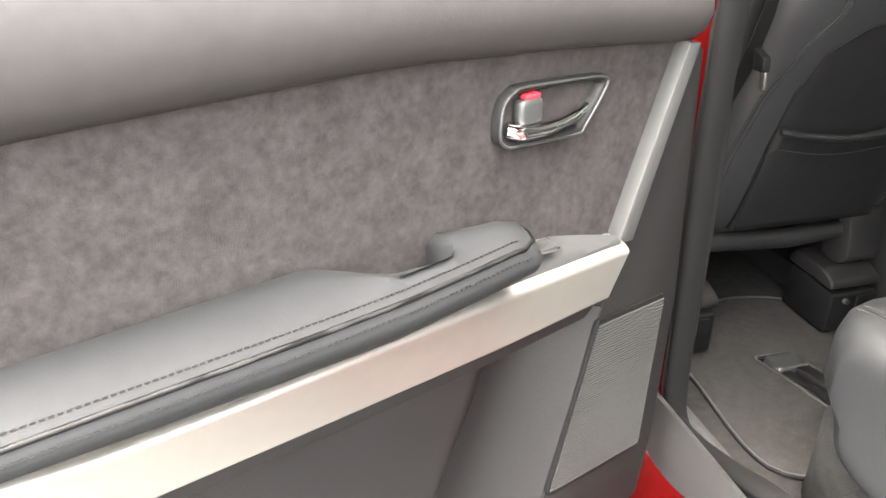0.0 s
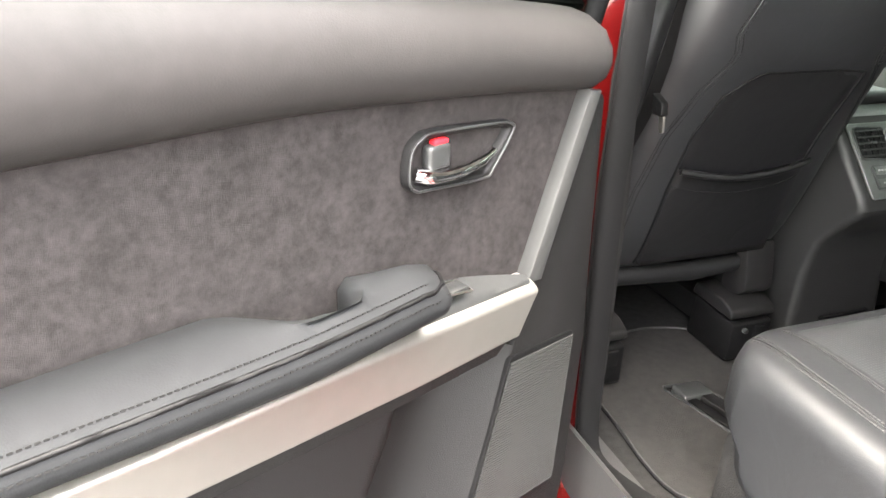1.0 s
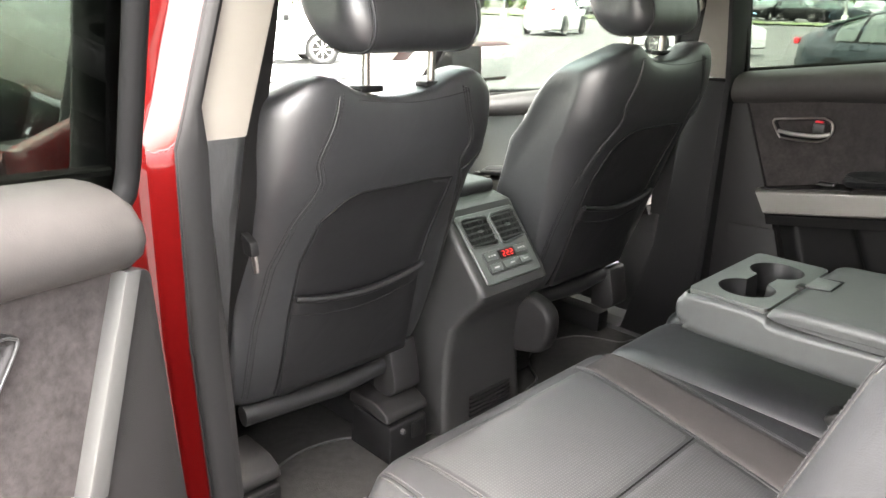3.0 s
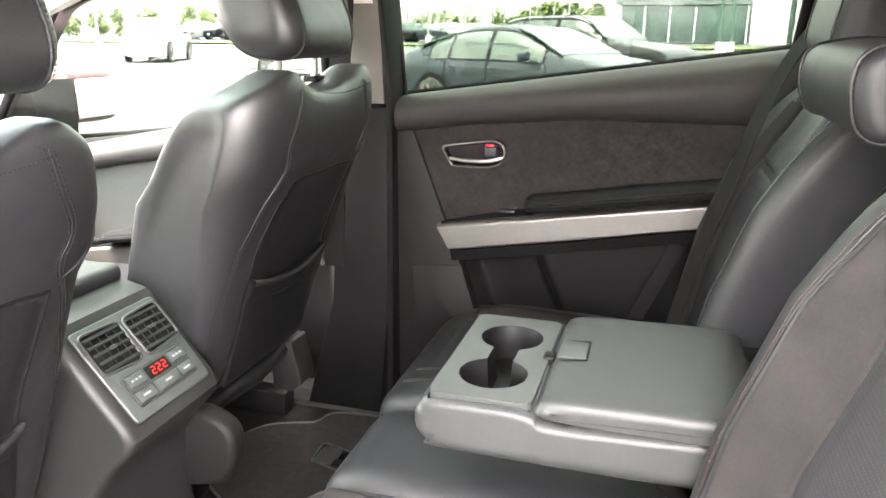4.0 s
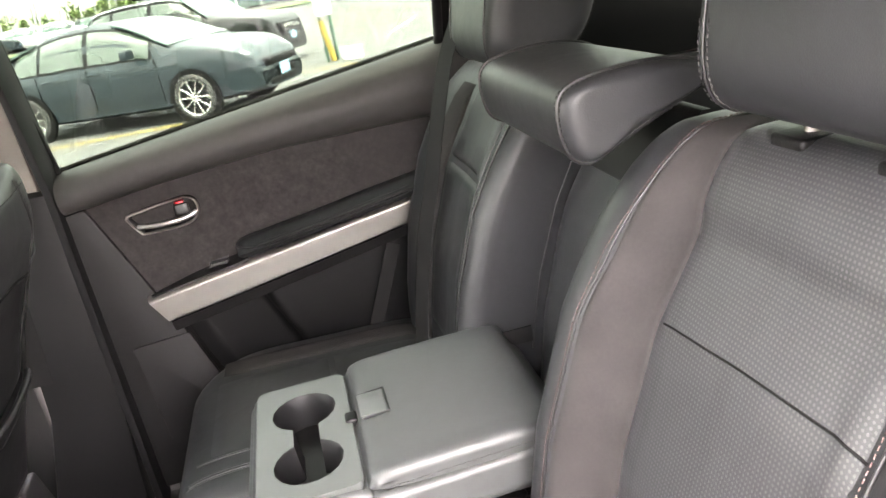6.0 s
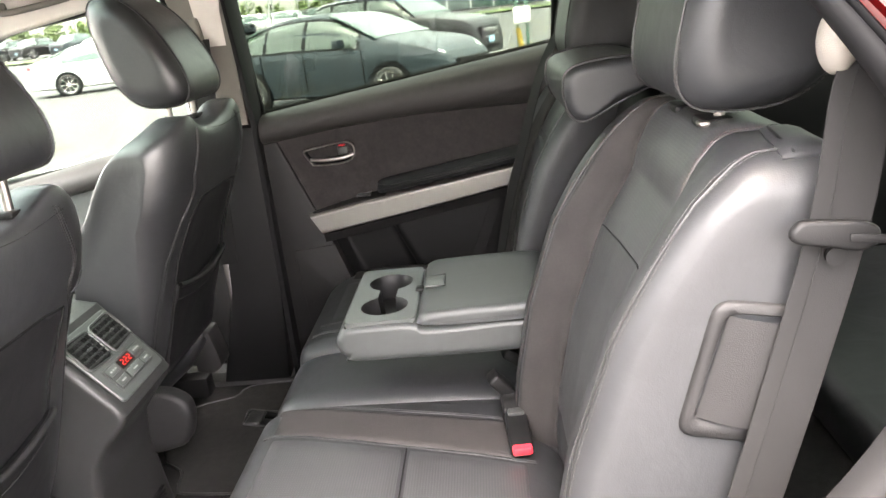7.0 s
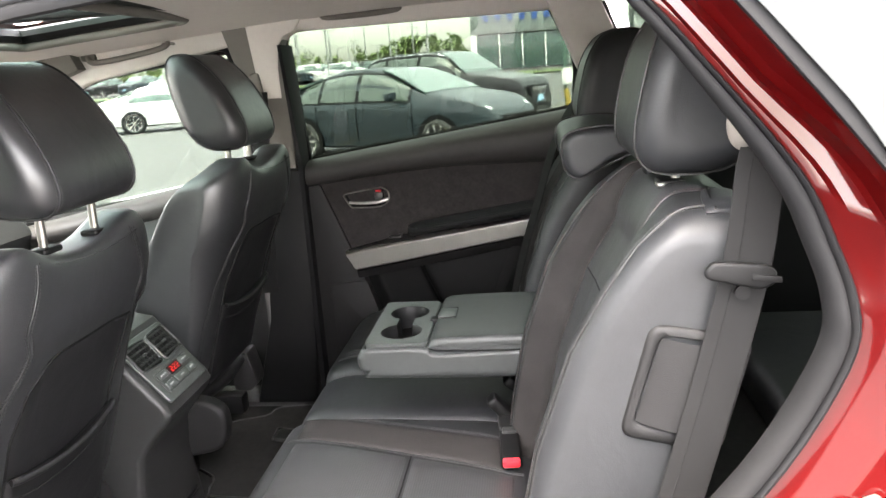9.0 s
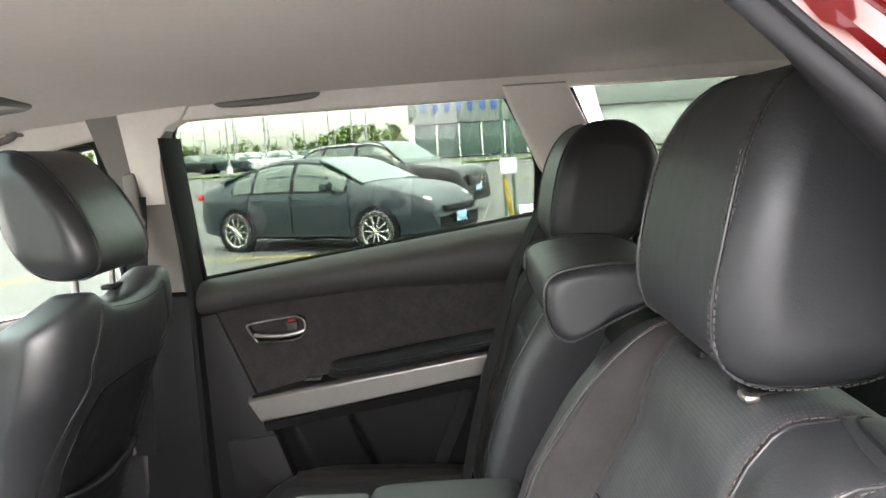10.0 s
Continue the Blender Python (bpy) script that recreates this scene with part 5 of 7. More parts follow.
def cushion_patch(s, mat, x0, x1, ya, yb, zc, off, label="", name="perforated_panel", nu=30, nv=26):
    def f(u, v, b):
        y = lerp(ya, yb, v)
        x = lerp(x0 if isinstance(x0, float) else table(y, x0), x1 if isinstance(x1, float) else table(y, x1), u)
        e = min(1, min(u, 1 - u, v, 1 - v) * 13)
        e = e * e * (3 - 2 * e)
        return (x, y, cushion_top(y, zc) + 0.75 * off * e - 0.0006 * (1 - e) - 0.01 * b)
    return part(name, sheet(f, nu, nv), mat, s, label, smooth=70)


ZL, ZM = 0.744, 0.746
BAND_OUT, BAND_IN = [(0.275, -0.270), (0.69, -0.166)], [(0.28, -0.152), (0.69, -0.070)]
left_cush, _ = bench_cushion(-0.655, -0.058, ZL, "black leather rear seat cushion with perforated panels", round_x=0.53)
cushion_patch(left_cush, LEATHER_PERF, -0.54, BAND_OUT, 0.453, 0.684, ZL, 0.003, "perforated leather panel")
cushion_patch(left_cush, LEATHER_PERF, -0.54, BAND_OUT, 0.262, 0.447, ZL, 0.003, "perforated leather panel")
part("crease", tube([(x, 0.45, cushion_top(0.45, ZL) + 0.0005) for x in (-0.54, -0.38, -0.227)], 0.0017, 6), PLASTIC_DARK, left_cush, smooth=70)
cushion_patch(left_cush, BAND, [(y, x + 0.008) for y, x in BAND_OUT], [(y, x - 0.006) for y, x in BAND_IN], 0.26, 0.69, ZL, 0.004, "dark brown fabric band", "fabric_band", 14, 40)


def cushion_seam(s, xs_at, ya, yb, zc, off=0.0006, mats=(LEATHER, THREAD), double=True):
    body = [c for c in s.children if c.name.startswith("pad")][0]
    line = [Vector((table(y, xs_at), y, cushion_top(y, zc) + off)) for y in [lerp(ya, yb, i / 60) for i in range(61)]]
    part("seam_groove", tube(snap(body, line, 0.0002), 0.0014, 6), LEATHER_BACK, s, smooth=70)
    for o in ((-0.006, 0.006) if double else (0.005,)):
        part("stitching", stitches(snap(body, [p + Vector((o, 0, 0.0004)) for p in line], 0.0006), 0.0055, 0.0008), mats[1], s, smooth=0)


cushion_seam(left_cush, [(0.2, -0.603), (0.6, -0.603), (0.7, -0.59)], 0.24, 0.70, ZL)
cushion_seam(left_cush, [(0.2, -0.546), (0.66, -0.546)], 0.25, 0.69, ZL, double=False)
cushion_seam(left_cush, [(y, x + 0.003) for y, x in BAND_OUT], 0.25, 0.70, ZL, double=False)
cushion_seam(left_cush, BAND_IN, 0.25, 0.715, ZL, double=False)
bench_cushion(-0.055, M1, ZM - 0.008, "smooth black leather middle seat cushion under the armrest", y1=0.722)
right_cush, _ = bench_cushion(M1 + 0.002, 0.665, ZM, "black leather rear seat cushion beside the far door", round_x=0.53)
cushion_patch(right_cush, LEATHER, 0.29, 0.54, 0.453, 0.672, ZM, 0.003, "smooth leather panel", "seat_panel")
cushion_patch(right_cush, LEATHER, 0.29, 0.54, 0.262, 0.447, ZM, 0.003, "smooth leather panel", "seat_panel")
cushion_patch(right_cush, BAND, 0.555, 0.62, 0.26, 0.66, ZM, 0.004, "dark brown fabric band", "fabric_band", 6, 16)
cushion_seam(right_cush, [(0.2, 0.24), (0.66, 0.24)], 0.24, 0.70, ZM)
cushion_seam(right_cush, [(0.2, 0.283), (0.66, 0.283)], 0.25, 0.69, ZM, double=False)

# bench stand under the cushions
bm = rbox((0, 0.44, 0.53), (1.28, 0.46, 0.2), 0.03)
structure("bench_base", bm, CARPET, "carpeted base under the rear bench")

# ---- folded-down armrest ----
arm = thing("folding_armrest", "folded-down black leather centre armrest with two cup holders", "armrest")
A0, A1 = -0.112, 0.168


def arm_ring(x, ins):
    top = 0.906 - ins * 0.6
    pts = [(0.19, 0.842 + ins), (0.19, 0.895 - ins), (0.24, 0.898 - ins * 0.6), (0.40, 0.893 - ins * 0.6), (0.425, top - 0.004), (0.45, top), (0.54 - ins, top - 0.002), (0.558 - ins, top - 0.014),
           (0.564 - ins, 0.88), (0.562 - ins, 0.862), (0.548 - ins, 0.846 + ins), (0.52 - ins, 0.838 + ins)]
    deep = A0 + 0.013 < x < A1 - 0.013
    return [Vector((x, y, min(z, 0.856) if deep and 0.43 < y < 0.547 else z)) for y, z in catmull_2d(pts, 5)]


def catmull_2d(pts, n=3):
    return [(p.x, p.y) for p in catmull([(a, b, 0) for a, b in pts], n, True)]


part("armrest_body", pad(A0, A1, arm_ring, 0.018, 16), REST_LEATHER, arm, smooth=70)


def lid_ring(x, ins):
    pts = [(0.20, 0.899), (0.20, 0.919 - ins), (0.25, 0.924 - ins), (0.38, 0.922 - ins), (0.413 - ins, 0.917 - ins), (0.421 - ins, 0.908), (0.415 - ins, 0.899), (0.30, 0.897)]
    return [Vector((x, y, z)) for y, z in catmull_2d(pts)]


lid = part("lid", pad(A0 + 0.002, A1 - 0.002, lid_ring, 0.012, 10), REST_LEATHER, arm, "padded leather lid", smooth=70)
part("stitching", stitches([(A0 + 0.0005, y, 0.903 + 0.004 * math.sin(y * 9)) for y in [lerp(0.2, 0.41, i / 30) for i in range(31)]], 0.005, 0.0008), THREAD, lid, smooth=0)
part("latch", rbox((0.035, 0.399, 0.9212), (0.054, 0.034, 0.004), 0.0018), FASCIA, lid, "small lid latch tab")
part("latch_edge", tube([(0.006, 0.414, 0.9205), (0.006, 0.380, 0.9232), (0.064, 0.380, 0.9232), (0.064, 0.414, 0.9205)], 0.0011, 6), PLASTIC_DARK, lid)
part("hinge_strap", rbox((0.166, 0.172, 0.886), (0.004, 0.062, 0.026), 0.0015), WEBBING, arm, "black strap by the armrest hinge")
# cup holder plate with two real wells
CUPS = [(-0.032, 0.486), (0.082, 0.486)]
outline = rounded([(A0 + 0.012, 0.428), (A1 - 0.012, 0.428), (A1 - 0.012, 0.548), (A0 + 0.012, 0.548)], 0.015, 6)


def figure_eight(r, w, n=15):
    """The joined outline of the two wells."""
    (xa, y), (xb, _) = CUPS
    a0 = math.asin(w / r)
    left = [(xa + r * math.cos(a0 + (2 * math.pi - 2 * a0) * i / n), y + r * math.sin(a0 + (2 * math.pi - 2 * a0) * i / n)) for i in range(n + 1)]
    right = [(xb + r * math.cos(math.pi + a0 + (2 * math.pi - 2 * a0) * i / n), y + r * math.sin(math.pi + a0 + (2 * math.pi - 2 * a0) * i / n)) for i in range(n + 1)]
    return left + right


hole = figure_eight(0.040, 0.016)
bm = bmesh.new()
rim_out = [bm.verts.new((*p, 0.909)) for p in outline]
rim_in = [bm.verts.new((*p, 0.909)) for p in figure_eight(0.042, 0.0165)]
edges = [bm.edges.new((r[i - 1], r[i])) for r in (rim_out, rim_in) for i in range(len(r))]
bmesh.ops.triangle_fill(bm, edges=edges, use_beauty=True, use_dissolve=False)
low_out = [bm.verts.new((*p, 0.898)) for p in outline]
for i in range(len(rim_out)):
    bm.faces.new((rim_out[i - 1], rim_out[i], low_out[i], low_out[i - 1]))
cup = part("cup_holder", bm, FASCIA, arm, "charcoal plastic tray with two cup wells", smooth=40)
bm = bmesh.new()
upper = [bm.verts.new((*p, 0.9088)) for p in figure_eight(0.042, 0.0165)]
for ring in ([(*p, 0.906) for p in hole], [(*p, 0.885) for p in figure_eight(0.0385, 0.0145)], [(*p, 0.862) for p in figure_eight(0.0365, 0.0125)]):
    lower = [bm.verts.new(p) for p in ring]
    for i in range(len(lower)):
        bm.faces.new((upper[i - 1], upper[i], lower[i], lower[i - 1]))
    upper = lower
bm.faces.new(upper)
part("cup_well", bm, PLASTIC_DARK, cup, "joined dark cup wells", smooth=40)
part("cup_latch", rbox((0.035, 0.428, 0.905), (0.022, 0.016, 0.016), 0.004, 3), PLASTIC_DARK, arm, "small catch")

# ---- rear end of the centre console ----
con = thing("centre_console", "black centre console with rear air vents and climate controls", "car console")
slope = Vector((0, -0.634, -0.773))          # down the control face
out_n = Vector((0, -0.773, 0.634))           # out of the control face


side_line = [(1.55, 0.90), (1.12, 0.925), (1.075, 0.915), (1.062, 0.896), (0.972, 0.785), (0.962, 0.765), (0.968, 0.75), (1.0, 0.715), (1.035, 0.67), (1.045, 0.6), (1.04, 0.5), (1.03, 0.415), (1.55, 0.415)]


def con_ring(x, ins):
    pts = []
    for y, z in side_line:
        pts.append(Vector((x * (1.0 if z > 0.74 else 1.0 + 0.18 * min(1, (0.74 - z) / 0.25)), y + ins * 0.8 * (y < 1.5), z - (ins * 0.6 if z > 0.85 else 0))))
    return pts


part("console_body", pad(-0.107, 0.107, con_ring, 0.018, 8), CONSOLE, con, "black plastic console body", smooth=40)
bm = prism(rounded([(-0.088, 0.0), (0.088, 0.0), (0.084, 0.155), (-0.084, 0.155)], 0.010), 0.0, 0.006, "z", 0.003, 3)
turn = Matrix(((1, 0, 0), (0, slope.y, out_n.y), (0, slope.z, out_n.z))).to_4x4()
turn.translation = Vector((0, 1.068, 0.902))


def on_face(bm):
    bmesh.ops.transform(bm, matrix=turn, verts=bm.verts)
    return bm


part("fascia", on_face(bm), FASCIA, con, "charcoal control fascia")
for sg in (-1, 1):
    rim_pts = rounded([(sg * 0.003, 0.013), (sg * 0.081, 0.009), (sg * 0.083, 0.074), (sg * 0.006, 0.081)], 0.012)
    vent = part("air_vent", on_face(prism(rim_pts, 0.0055, 0.0075, "z", 0.001)), PLASTIC_DARK, con, "black louvred air vent")
    part("vent_rim", on_face(tube([(p[0], p[1], 0.0085) for p in rim_pts], 0.0022, 6, closed=True)), PLASTIC_GREY, vent)
    for i in range(5):
        d = 0.019 + 0.0128 * i
        part("slat", on_face(rbox((sg * 0.042, d, 0.010), (0.070, 0.0062, 0.0018), 0.0007, 1, turn=Matrix.Rotation(radians(28), 4, "X"))), PLASTIC, vent)
    for i in range(4):
        part("vane", on_face(rbox((sg * (0.020 + 0.015 * i), 0.044, 0.0082), (0.0016, 0.06, 0.003), 0.0005, 1)), PLASTIC_DARK, vent)
    part("vent_tab", on_face(rbox((sg * 0.042, 0.044, 0.0125), (0.014, 0.005, 0.004), 0.0015)), PLASTIC_GREY, vent)
ctl = part("control_panel", on_face(prism(rounded([(-0.066, 0.088), (0.068, 0.088), (0.066, 0.138), (-0.064, 0.138)], 0.006), 0.0062, 0.0092, "z", 0.001)), PLASTIC_GREY, con, "rear climate control panel")
disp = part("display", on_face(prism(rounded([(-0.022, 0.092), (0.026, 0.092), (0.026, 0.112), (-0.022, 0.112)], 0.002), 0.0094, 0.0102, "z", 0.0004)), PLASTIC_DARK, ctl, "small dark display with red digits")
bm = bmesh.new()
for i, x in enumerate((-0.008, 0.004, 0.016)):
    for y, w, h in ((0.0965, 0.006, 0.0014), (0.102, 0.006, 0.0014), (0.1075, 0.006, 0.0014)):
        bm = rbox((x, y, 0.0106), (w, h, 0.0006), 0, bm=bm)
    bm = rbox((x + 0.0035, 0.0995, 0.0106), (0.0014, 0.005, 0.0006), 0, bm=bm)
    bm = rbox((x - 0.0035, 0.105, 0.0106), (0.0014, 0.005, 0.0006), 0, bm=bm)
part("digit_segments", on_face(bm), DISPLAY_RED, disp, "glowing red digit segments", smooth=0)
for x, d, w in ((-0.044, 0.10, 0.034), (0.047, 0.10, 0.034), (-0.044, 0.125, 0.034), (0.004, 0.125, 0.05), (0.047, 0.125, 0.03)):
    b = part("button", on_face(rbox((x, d, 0.0098), (w, 0.016, 0.003), 0.0012)), FASCIA, ctl)
    bm = bmesh.new()
    for k in range(3 if d < 0.11 else 1):
        bm = rbox((x + (k - (1 if d < 0.11 else 0)) * 0.008, d, 0.0115), (0.0045 if d < 0.11 else 0.014, 0.0032, 0.0005), 0, bm=bm)
    part("button_mark", on_face(bm), PRINT_GREY, b, "pale printed mark", smooth=0)
for i in range(5):
    part("foot_vent_slot", rbox((0.01, 1.031, 0.452 + 0.0105 * i), (0.13, 0.006, 0.005), 0.001), PLASTIC_DARK, con)
    part("foot_vent_rib", rbox((0.01, 1.029, 0.4572 + 0.0105 * i), (0.13, 0.008, 0.002), 0.0006), PLASTIC, con)
part("console_lid", rbox((0, 1.33, 0.935), (0.2, 0.42, 0.03), 0.012, 3), LEATHER, con, "padded leather console lid")

# ---- floor mats and trays ----
def floor_mat(side):
    x0, x1 = (-0.645, -0.14)
    edge = catmull([(-0.645, 0.70, 0), (-0.64, 0.90, 0), (-0.625, 1.0, 0), (-0.575, 1.02, 0), (-0.555, 1.07, 0), (-0.52, 1.13, 0), (-0.42, 1.165, 0), (-0.32, 1.145, 0), (-0.27, 1.10, 0), (-0.23, 1.045, 0),
                    (-0.17, 1.03, 0), (-0.14, 0.99, 0), (-0.14, 0.7, 0), (-0.30, 0.66, 0), (-0.5, 0.66, 0)], 4, True)
    m = thing("floor_mat", "charcoal carpet floor mat with pale bound edge on the car floor", "floor mat", "floor mats")
    slot = rounded([(-0.497, 0.962), (-0.42, 0.955), (-0.405, 0.90), (-0.37, 0.70), (-0.44, 0.70), (-0.478, 0.90)], 0.01)
    c = Vector((-0.43, 0.86))
    n = 72
    outer, inner = [], []
    e2 = [Vector((p.x, p.y)) for p in edge]

    def along(poly, a):
        d = Vector((math.cos(a), math.sin(a)))
        best = 0.0
        for p, q in zip(poly, poly[1:] + poly[:1]):
            s = q - p
            den = d.x * s.y - d.y * s.x
            if abs(den) < 1e-9:
                continue
            w = p - c
            t = (w.x * s.y - w.y * s.x) / den
            u = (w.x * d.y - w.y * d.x) / den
            if t > 0 and -1e-6 <= u <= 1 + 1e-6:
                best = max(best, t)
        return c + d * best
    s2 = [Vector(p) for p in slot]
    for i in range(n):
        a = 2 * math.pi * i / n
        outer.append(along(e2, a))
        inner.append(along(s2, a))
    sgn = -side
    def lift(poly, z):
        return [Vector((-p.x * sgn * -1 if False else p.x * (1 if side < 0 else -1), p.y, z)) for p in poly]
    rings = [lift(outer, 0.442), lift(outer, 0.450)]
    for k in (0.25, 0.5, 0.75):
        rings.append(lift([o.lerp(q, k) for o, q in zip(outer, inner)], 0.4505))
    rings += [lift(inner, 0.4505), lift(inner, 0.442)]
    part("mat_body", loft(rings, True, False), MAT_PILE, m, smooth=50)
    part("bound_edge", tube(lift(outer, 0.450), 0.003, 6, closed=True), PLASTIC_GREY, m, "pale grey bound edge", smooth=60)
    part("slot_edge", tube(lift(inner, 0.450), 0.0035, 6, closed=True), PLASTIC_GREY, m, smooth=60)
    return m


floor_mat(-1).location = (0.035, 0.04, -0.027)
floor_mat(1).location = (0.0, 0.02, -0.024)
for s in (-1, 1):
    r = thing("floor_rail_cover", "black plastic seat rail cover set in the floor", "rail cover", "floor rail covers", at=(0.035 if s < 0 else 0, 0.04 if s < 0 else 0.02, -0.026))
    turn_z = Matrix.Rotation(radians(12 * -s), 4, "Z")
    part("cover_strip", rbox((s * 0.405, 0.80, 0.447), (0.03, 0.24, 0.016), 0.004, turn=turn_z), PLASTIC, r)
    part("cover_strip", rbox((s * 0.44, 0.80, 0.4455), (0.022, 0.24, 0.012), 0.003, turn=turn_z), PLASTIC_DARK, r)
    part("cover_cap", rbox((s * 0.447, 0.93, 0.449), (0.065, 0.045, 0.018), 0.006, 3), PLASTIC_GREY, r)
for y, xa, xb in ((1.03, 0.10, 0.26), (0.955, -0.06, 0.14)):
    t = thing("floor_tray", "shallow black plastic tray in the tunnel floor", "floor tray", "floor trays", at=(0, 0, -0.026))
    part("tray_rim", tube([(xa, y + 0.03, 0.444), (xb, y - 0.02, 0.444), (xb + 0.02, y - 0.16, 0.444), (xa - 0.04, y - 0.10, 0.444)], 0.0035, 6, closed=True), PLASTIC, t)
    part("tray_floor", prism([(xa, y + 0.03), (xb, y - 0.02), (xb + 0.02, y - 0.16), (xa - 0.04, y - 0.10)], 0.438, 0.4435, "z", 0.001), PLASTIC_DARK, t)
    part("tray_rib", rbox(((xa + xb) / 2 - 0.01, y - 0.07, 0.446), (0.04, 0.10, 0.01), 0.003, turn=Matrix.Rotation(radians(14), 4, "Z")), PLASTIC, t)

# ---- belts ----
left_belt = thing("seat_belt", "black rear seat belt hanging beside the seat back", "seat belt", "seat belts", at=(0.028, -0.018, -0.008))
pts = catmull([(-0.655, -0.02, 1.36), (-0.652, 0.0, 1.31), (-0.65, 0.012, 1.2), (-0.65, 0.045, 1.05), (-0.655, 0.085, 0.9), (-0.665, 0.12, 0.78)], 5)
part("webbing", ribbon(pts, [(-0.004, -0.048, -0.010) for _ in pts], 0.0016), WEBBING, left_belt, smooth=40)
part("webbing_edge", tube([p + Vector((-0.002, 0.010, 0.003)) for p in pts], 0.0005, 4), THREAD_DARK, left_belt)
g = rounded([(0.058, 1.198), (0.05, 1.207), (0.0, 1.203), (-0.014, 1.196), (-0.014, 1.182), (0.0, 1.176), (0.05, 1.186), (0.058, 1.19)], 0.006)
guide = part("belt_guide", prism(g, -0.668, -0.657, "x", 0.004, 3), PLASTIC_DARK, left_belt, "black plastic belt guide")
part("guide_slot", prism(rounded([(0.012, 1.194), (-0.018, 1.19), (-0.018, 1.183), (0.012, 1.187)], 0.002), -0.6695, -0.667, "x", 0.0005), PLASTIC_DARK, guide)
bm = bmesh.new()
bmesh.ops.create_cone(bm, segments=16, radius1=0.008, radius2=0.007, depth=0.006, cap_ends=True, matrix=pose(-0.656, 0.018, 1.171, 0, 90))
part("stop_button", bm, PLASTIC_DARK, left_belt, "round belt stop button")
bm = bmesh.new()
bmesh.ops.create_uvsphere(bm, u_segments=16, v_segments=10, radius=0.02)
bmesh.ops.transform(bm, matrix=pose(-0.642, 0.018, 1.345) @ Matrix.Diagonal((0.9, 0.8, 1.35, 1)), verts=bm.verts)
part("anchor_cap", bm, PILLAR_BEIGE, left_belt, "cream anchor cap", smooth=80)

right_belt = thing("seat_belt", "black rear seat belt across the far seat", "seat belt", "seat belts")
pts = catmull([(0.60, 0.04, 1.38), (0.52, 0.116, 1.285), (0.465, 0.162, 1.2), (0.44, 0.206, 1.068), (0.42, 0.25, 0.93), (0.40, 0.279, 0.81), (0.39, 0.288, 0.765)], 6)
part("webbing", ribbon(pts, (0.044, 0.014, 0.004), 0.0016), WEBBING, right_belt, smooth=40)
pts = catmull([(0.662, 0.27, 0.90), (0.658, 0.30, 0.83), (0.65, 0.33, 0.765), (0.645, 0.345, 0.73)], 5)
part("lap_webbing", ribbon(pts, (0.0, 0.028, 0.010), 0.0016), WEBBING, right_belt, smooth=40)

driver_belt = thing("seat_belt", "black front seat belt on the centre pillar", "seat belt", "seat belts")
pts = catmull([(-0.560, 0.945, 1.44), (-0.575, 0.93, 1.31), (-0.60, 0.935, 1.16), (-0.615, 0.955, 1.02), (-0.585, 1.05, 0.85), (-0.56, 1.12, 0.7)], 5)
part("webbing", ribbon(pts, (0.040, 0.020, 0.0), 0.0016), WEBBING, driver_belt, smooth=40)
part("tongue", prism(rounded([(0.93, 1.015), (0.905, 1.005), (0.902, 0.985), (0.925, 0.985)], 0.004), -0.638, -0.626, "x", 0.003), PLASTIC_DARK, driver_belt, "black belt tongue")
part("tongue_blade", prism(rounded([(0.915, 0.986), (0.903, 0.986), (0.900, 0.962), (0.908, 0.960)], 0.003), -0.633, -0.629, "x", 0.0008), STEEL, driver_belt, "steel belt blade")
pass_belt = thing("seat_belt", "black front seat belt at the far centre pillar", "seat belt", "seat belts")
pts = catmull([(0.615, 0.955, 1.38), (0.62, 0.965, 1.28), (0.60, 0.97, 1.15), (0.62, 1.0, 0.8)], 5)
part("webbing", ribbon(pts, (0.0, 0.046, 0.0), 0.0016), WEBBING, pass_belt, smooth=40)
part("height_adjuster", prism(rounded([(0.945, 1.33), (0.975, 1.33), (0.98, 1.43), (0.95, 1.435)], 0.008), 0.612, 0.632, "x", 0.006, 3), PILLAR_BEIGE, pass_belt, "beige belt height adjuster")
bm = bmesh.new()
bmesh.ops.create_cone(bm, segments=18, radius1=0.018, radius2=0.014, depth=0.016, cap_ends=True, matrix=pose(0.612, 0.955, 1.325, 0, 90))
part("anchor_cap", bm, PILLAR_BEIGE, pass_belt, "beige round anchor cap", smooth=50)


def buckle(x, y, z, tilt, label, red=True):
    b = thing("belt_buckle", label, "belt buckle", "belt buckles")
    m = pose(x, y, z, tilt, 0, 8)
    def at(bm):
        bmesh.ops.transform(bm, matrix=m, verts=bm.verts)
        return bm
    part("buckle_case", at(rbox((0, 0, 0), (0.034, 0.022, 0.06), 0.005, 3)), PLASTIC_DARK, b)
    if red:
        part("release_button", at(rbox((0, 0.003, 0.034), (0.028, 0.015, 0.014), 0.003, 2)), RED_PLASTIC, b, "red release button")
    part("buckle_strap", at(rbox((0, -0.002, -0.05), (0.026, 0.008, 0.06), 0.003)), WEBBING, b)
    return b


lying = thing("belt_buckle", "black seat belt buckle with red button lying on the cushion", "belt buckle", "belt buckles")
lie = pose(-0.225, 0.272, 0.757, 0, -9, 4)


def lay(bm):
    bmesh.ops.transform(bm, matrix=lie, verts=bm.verts)
    return bm


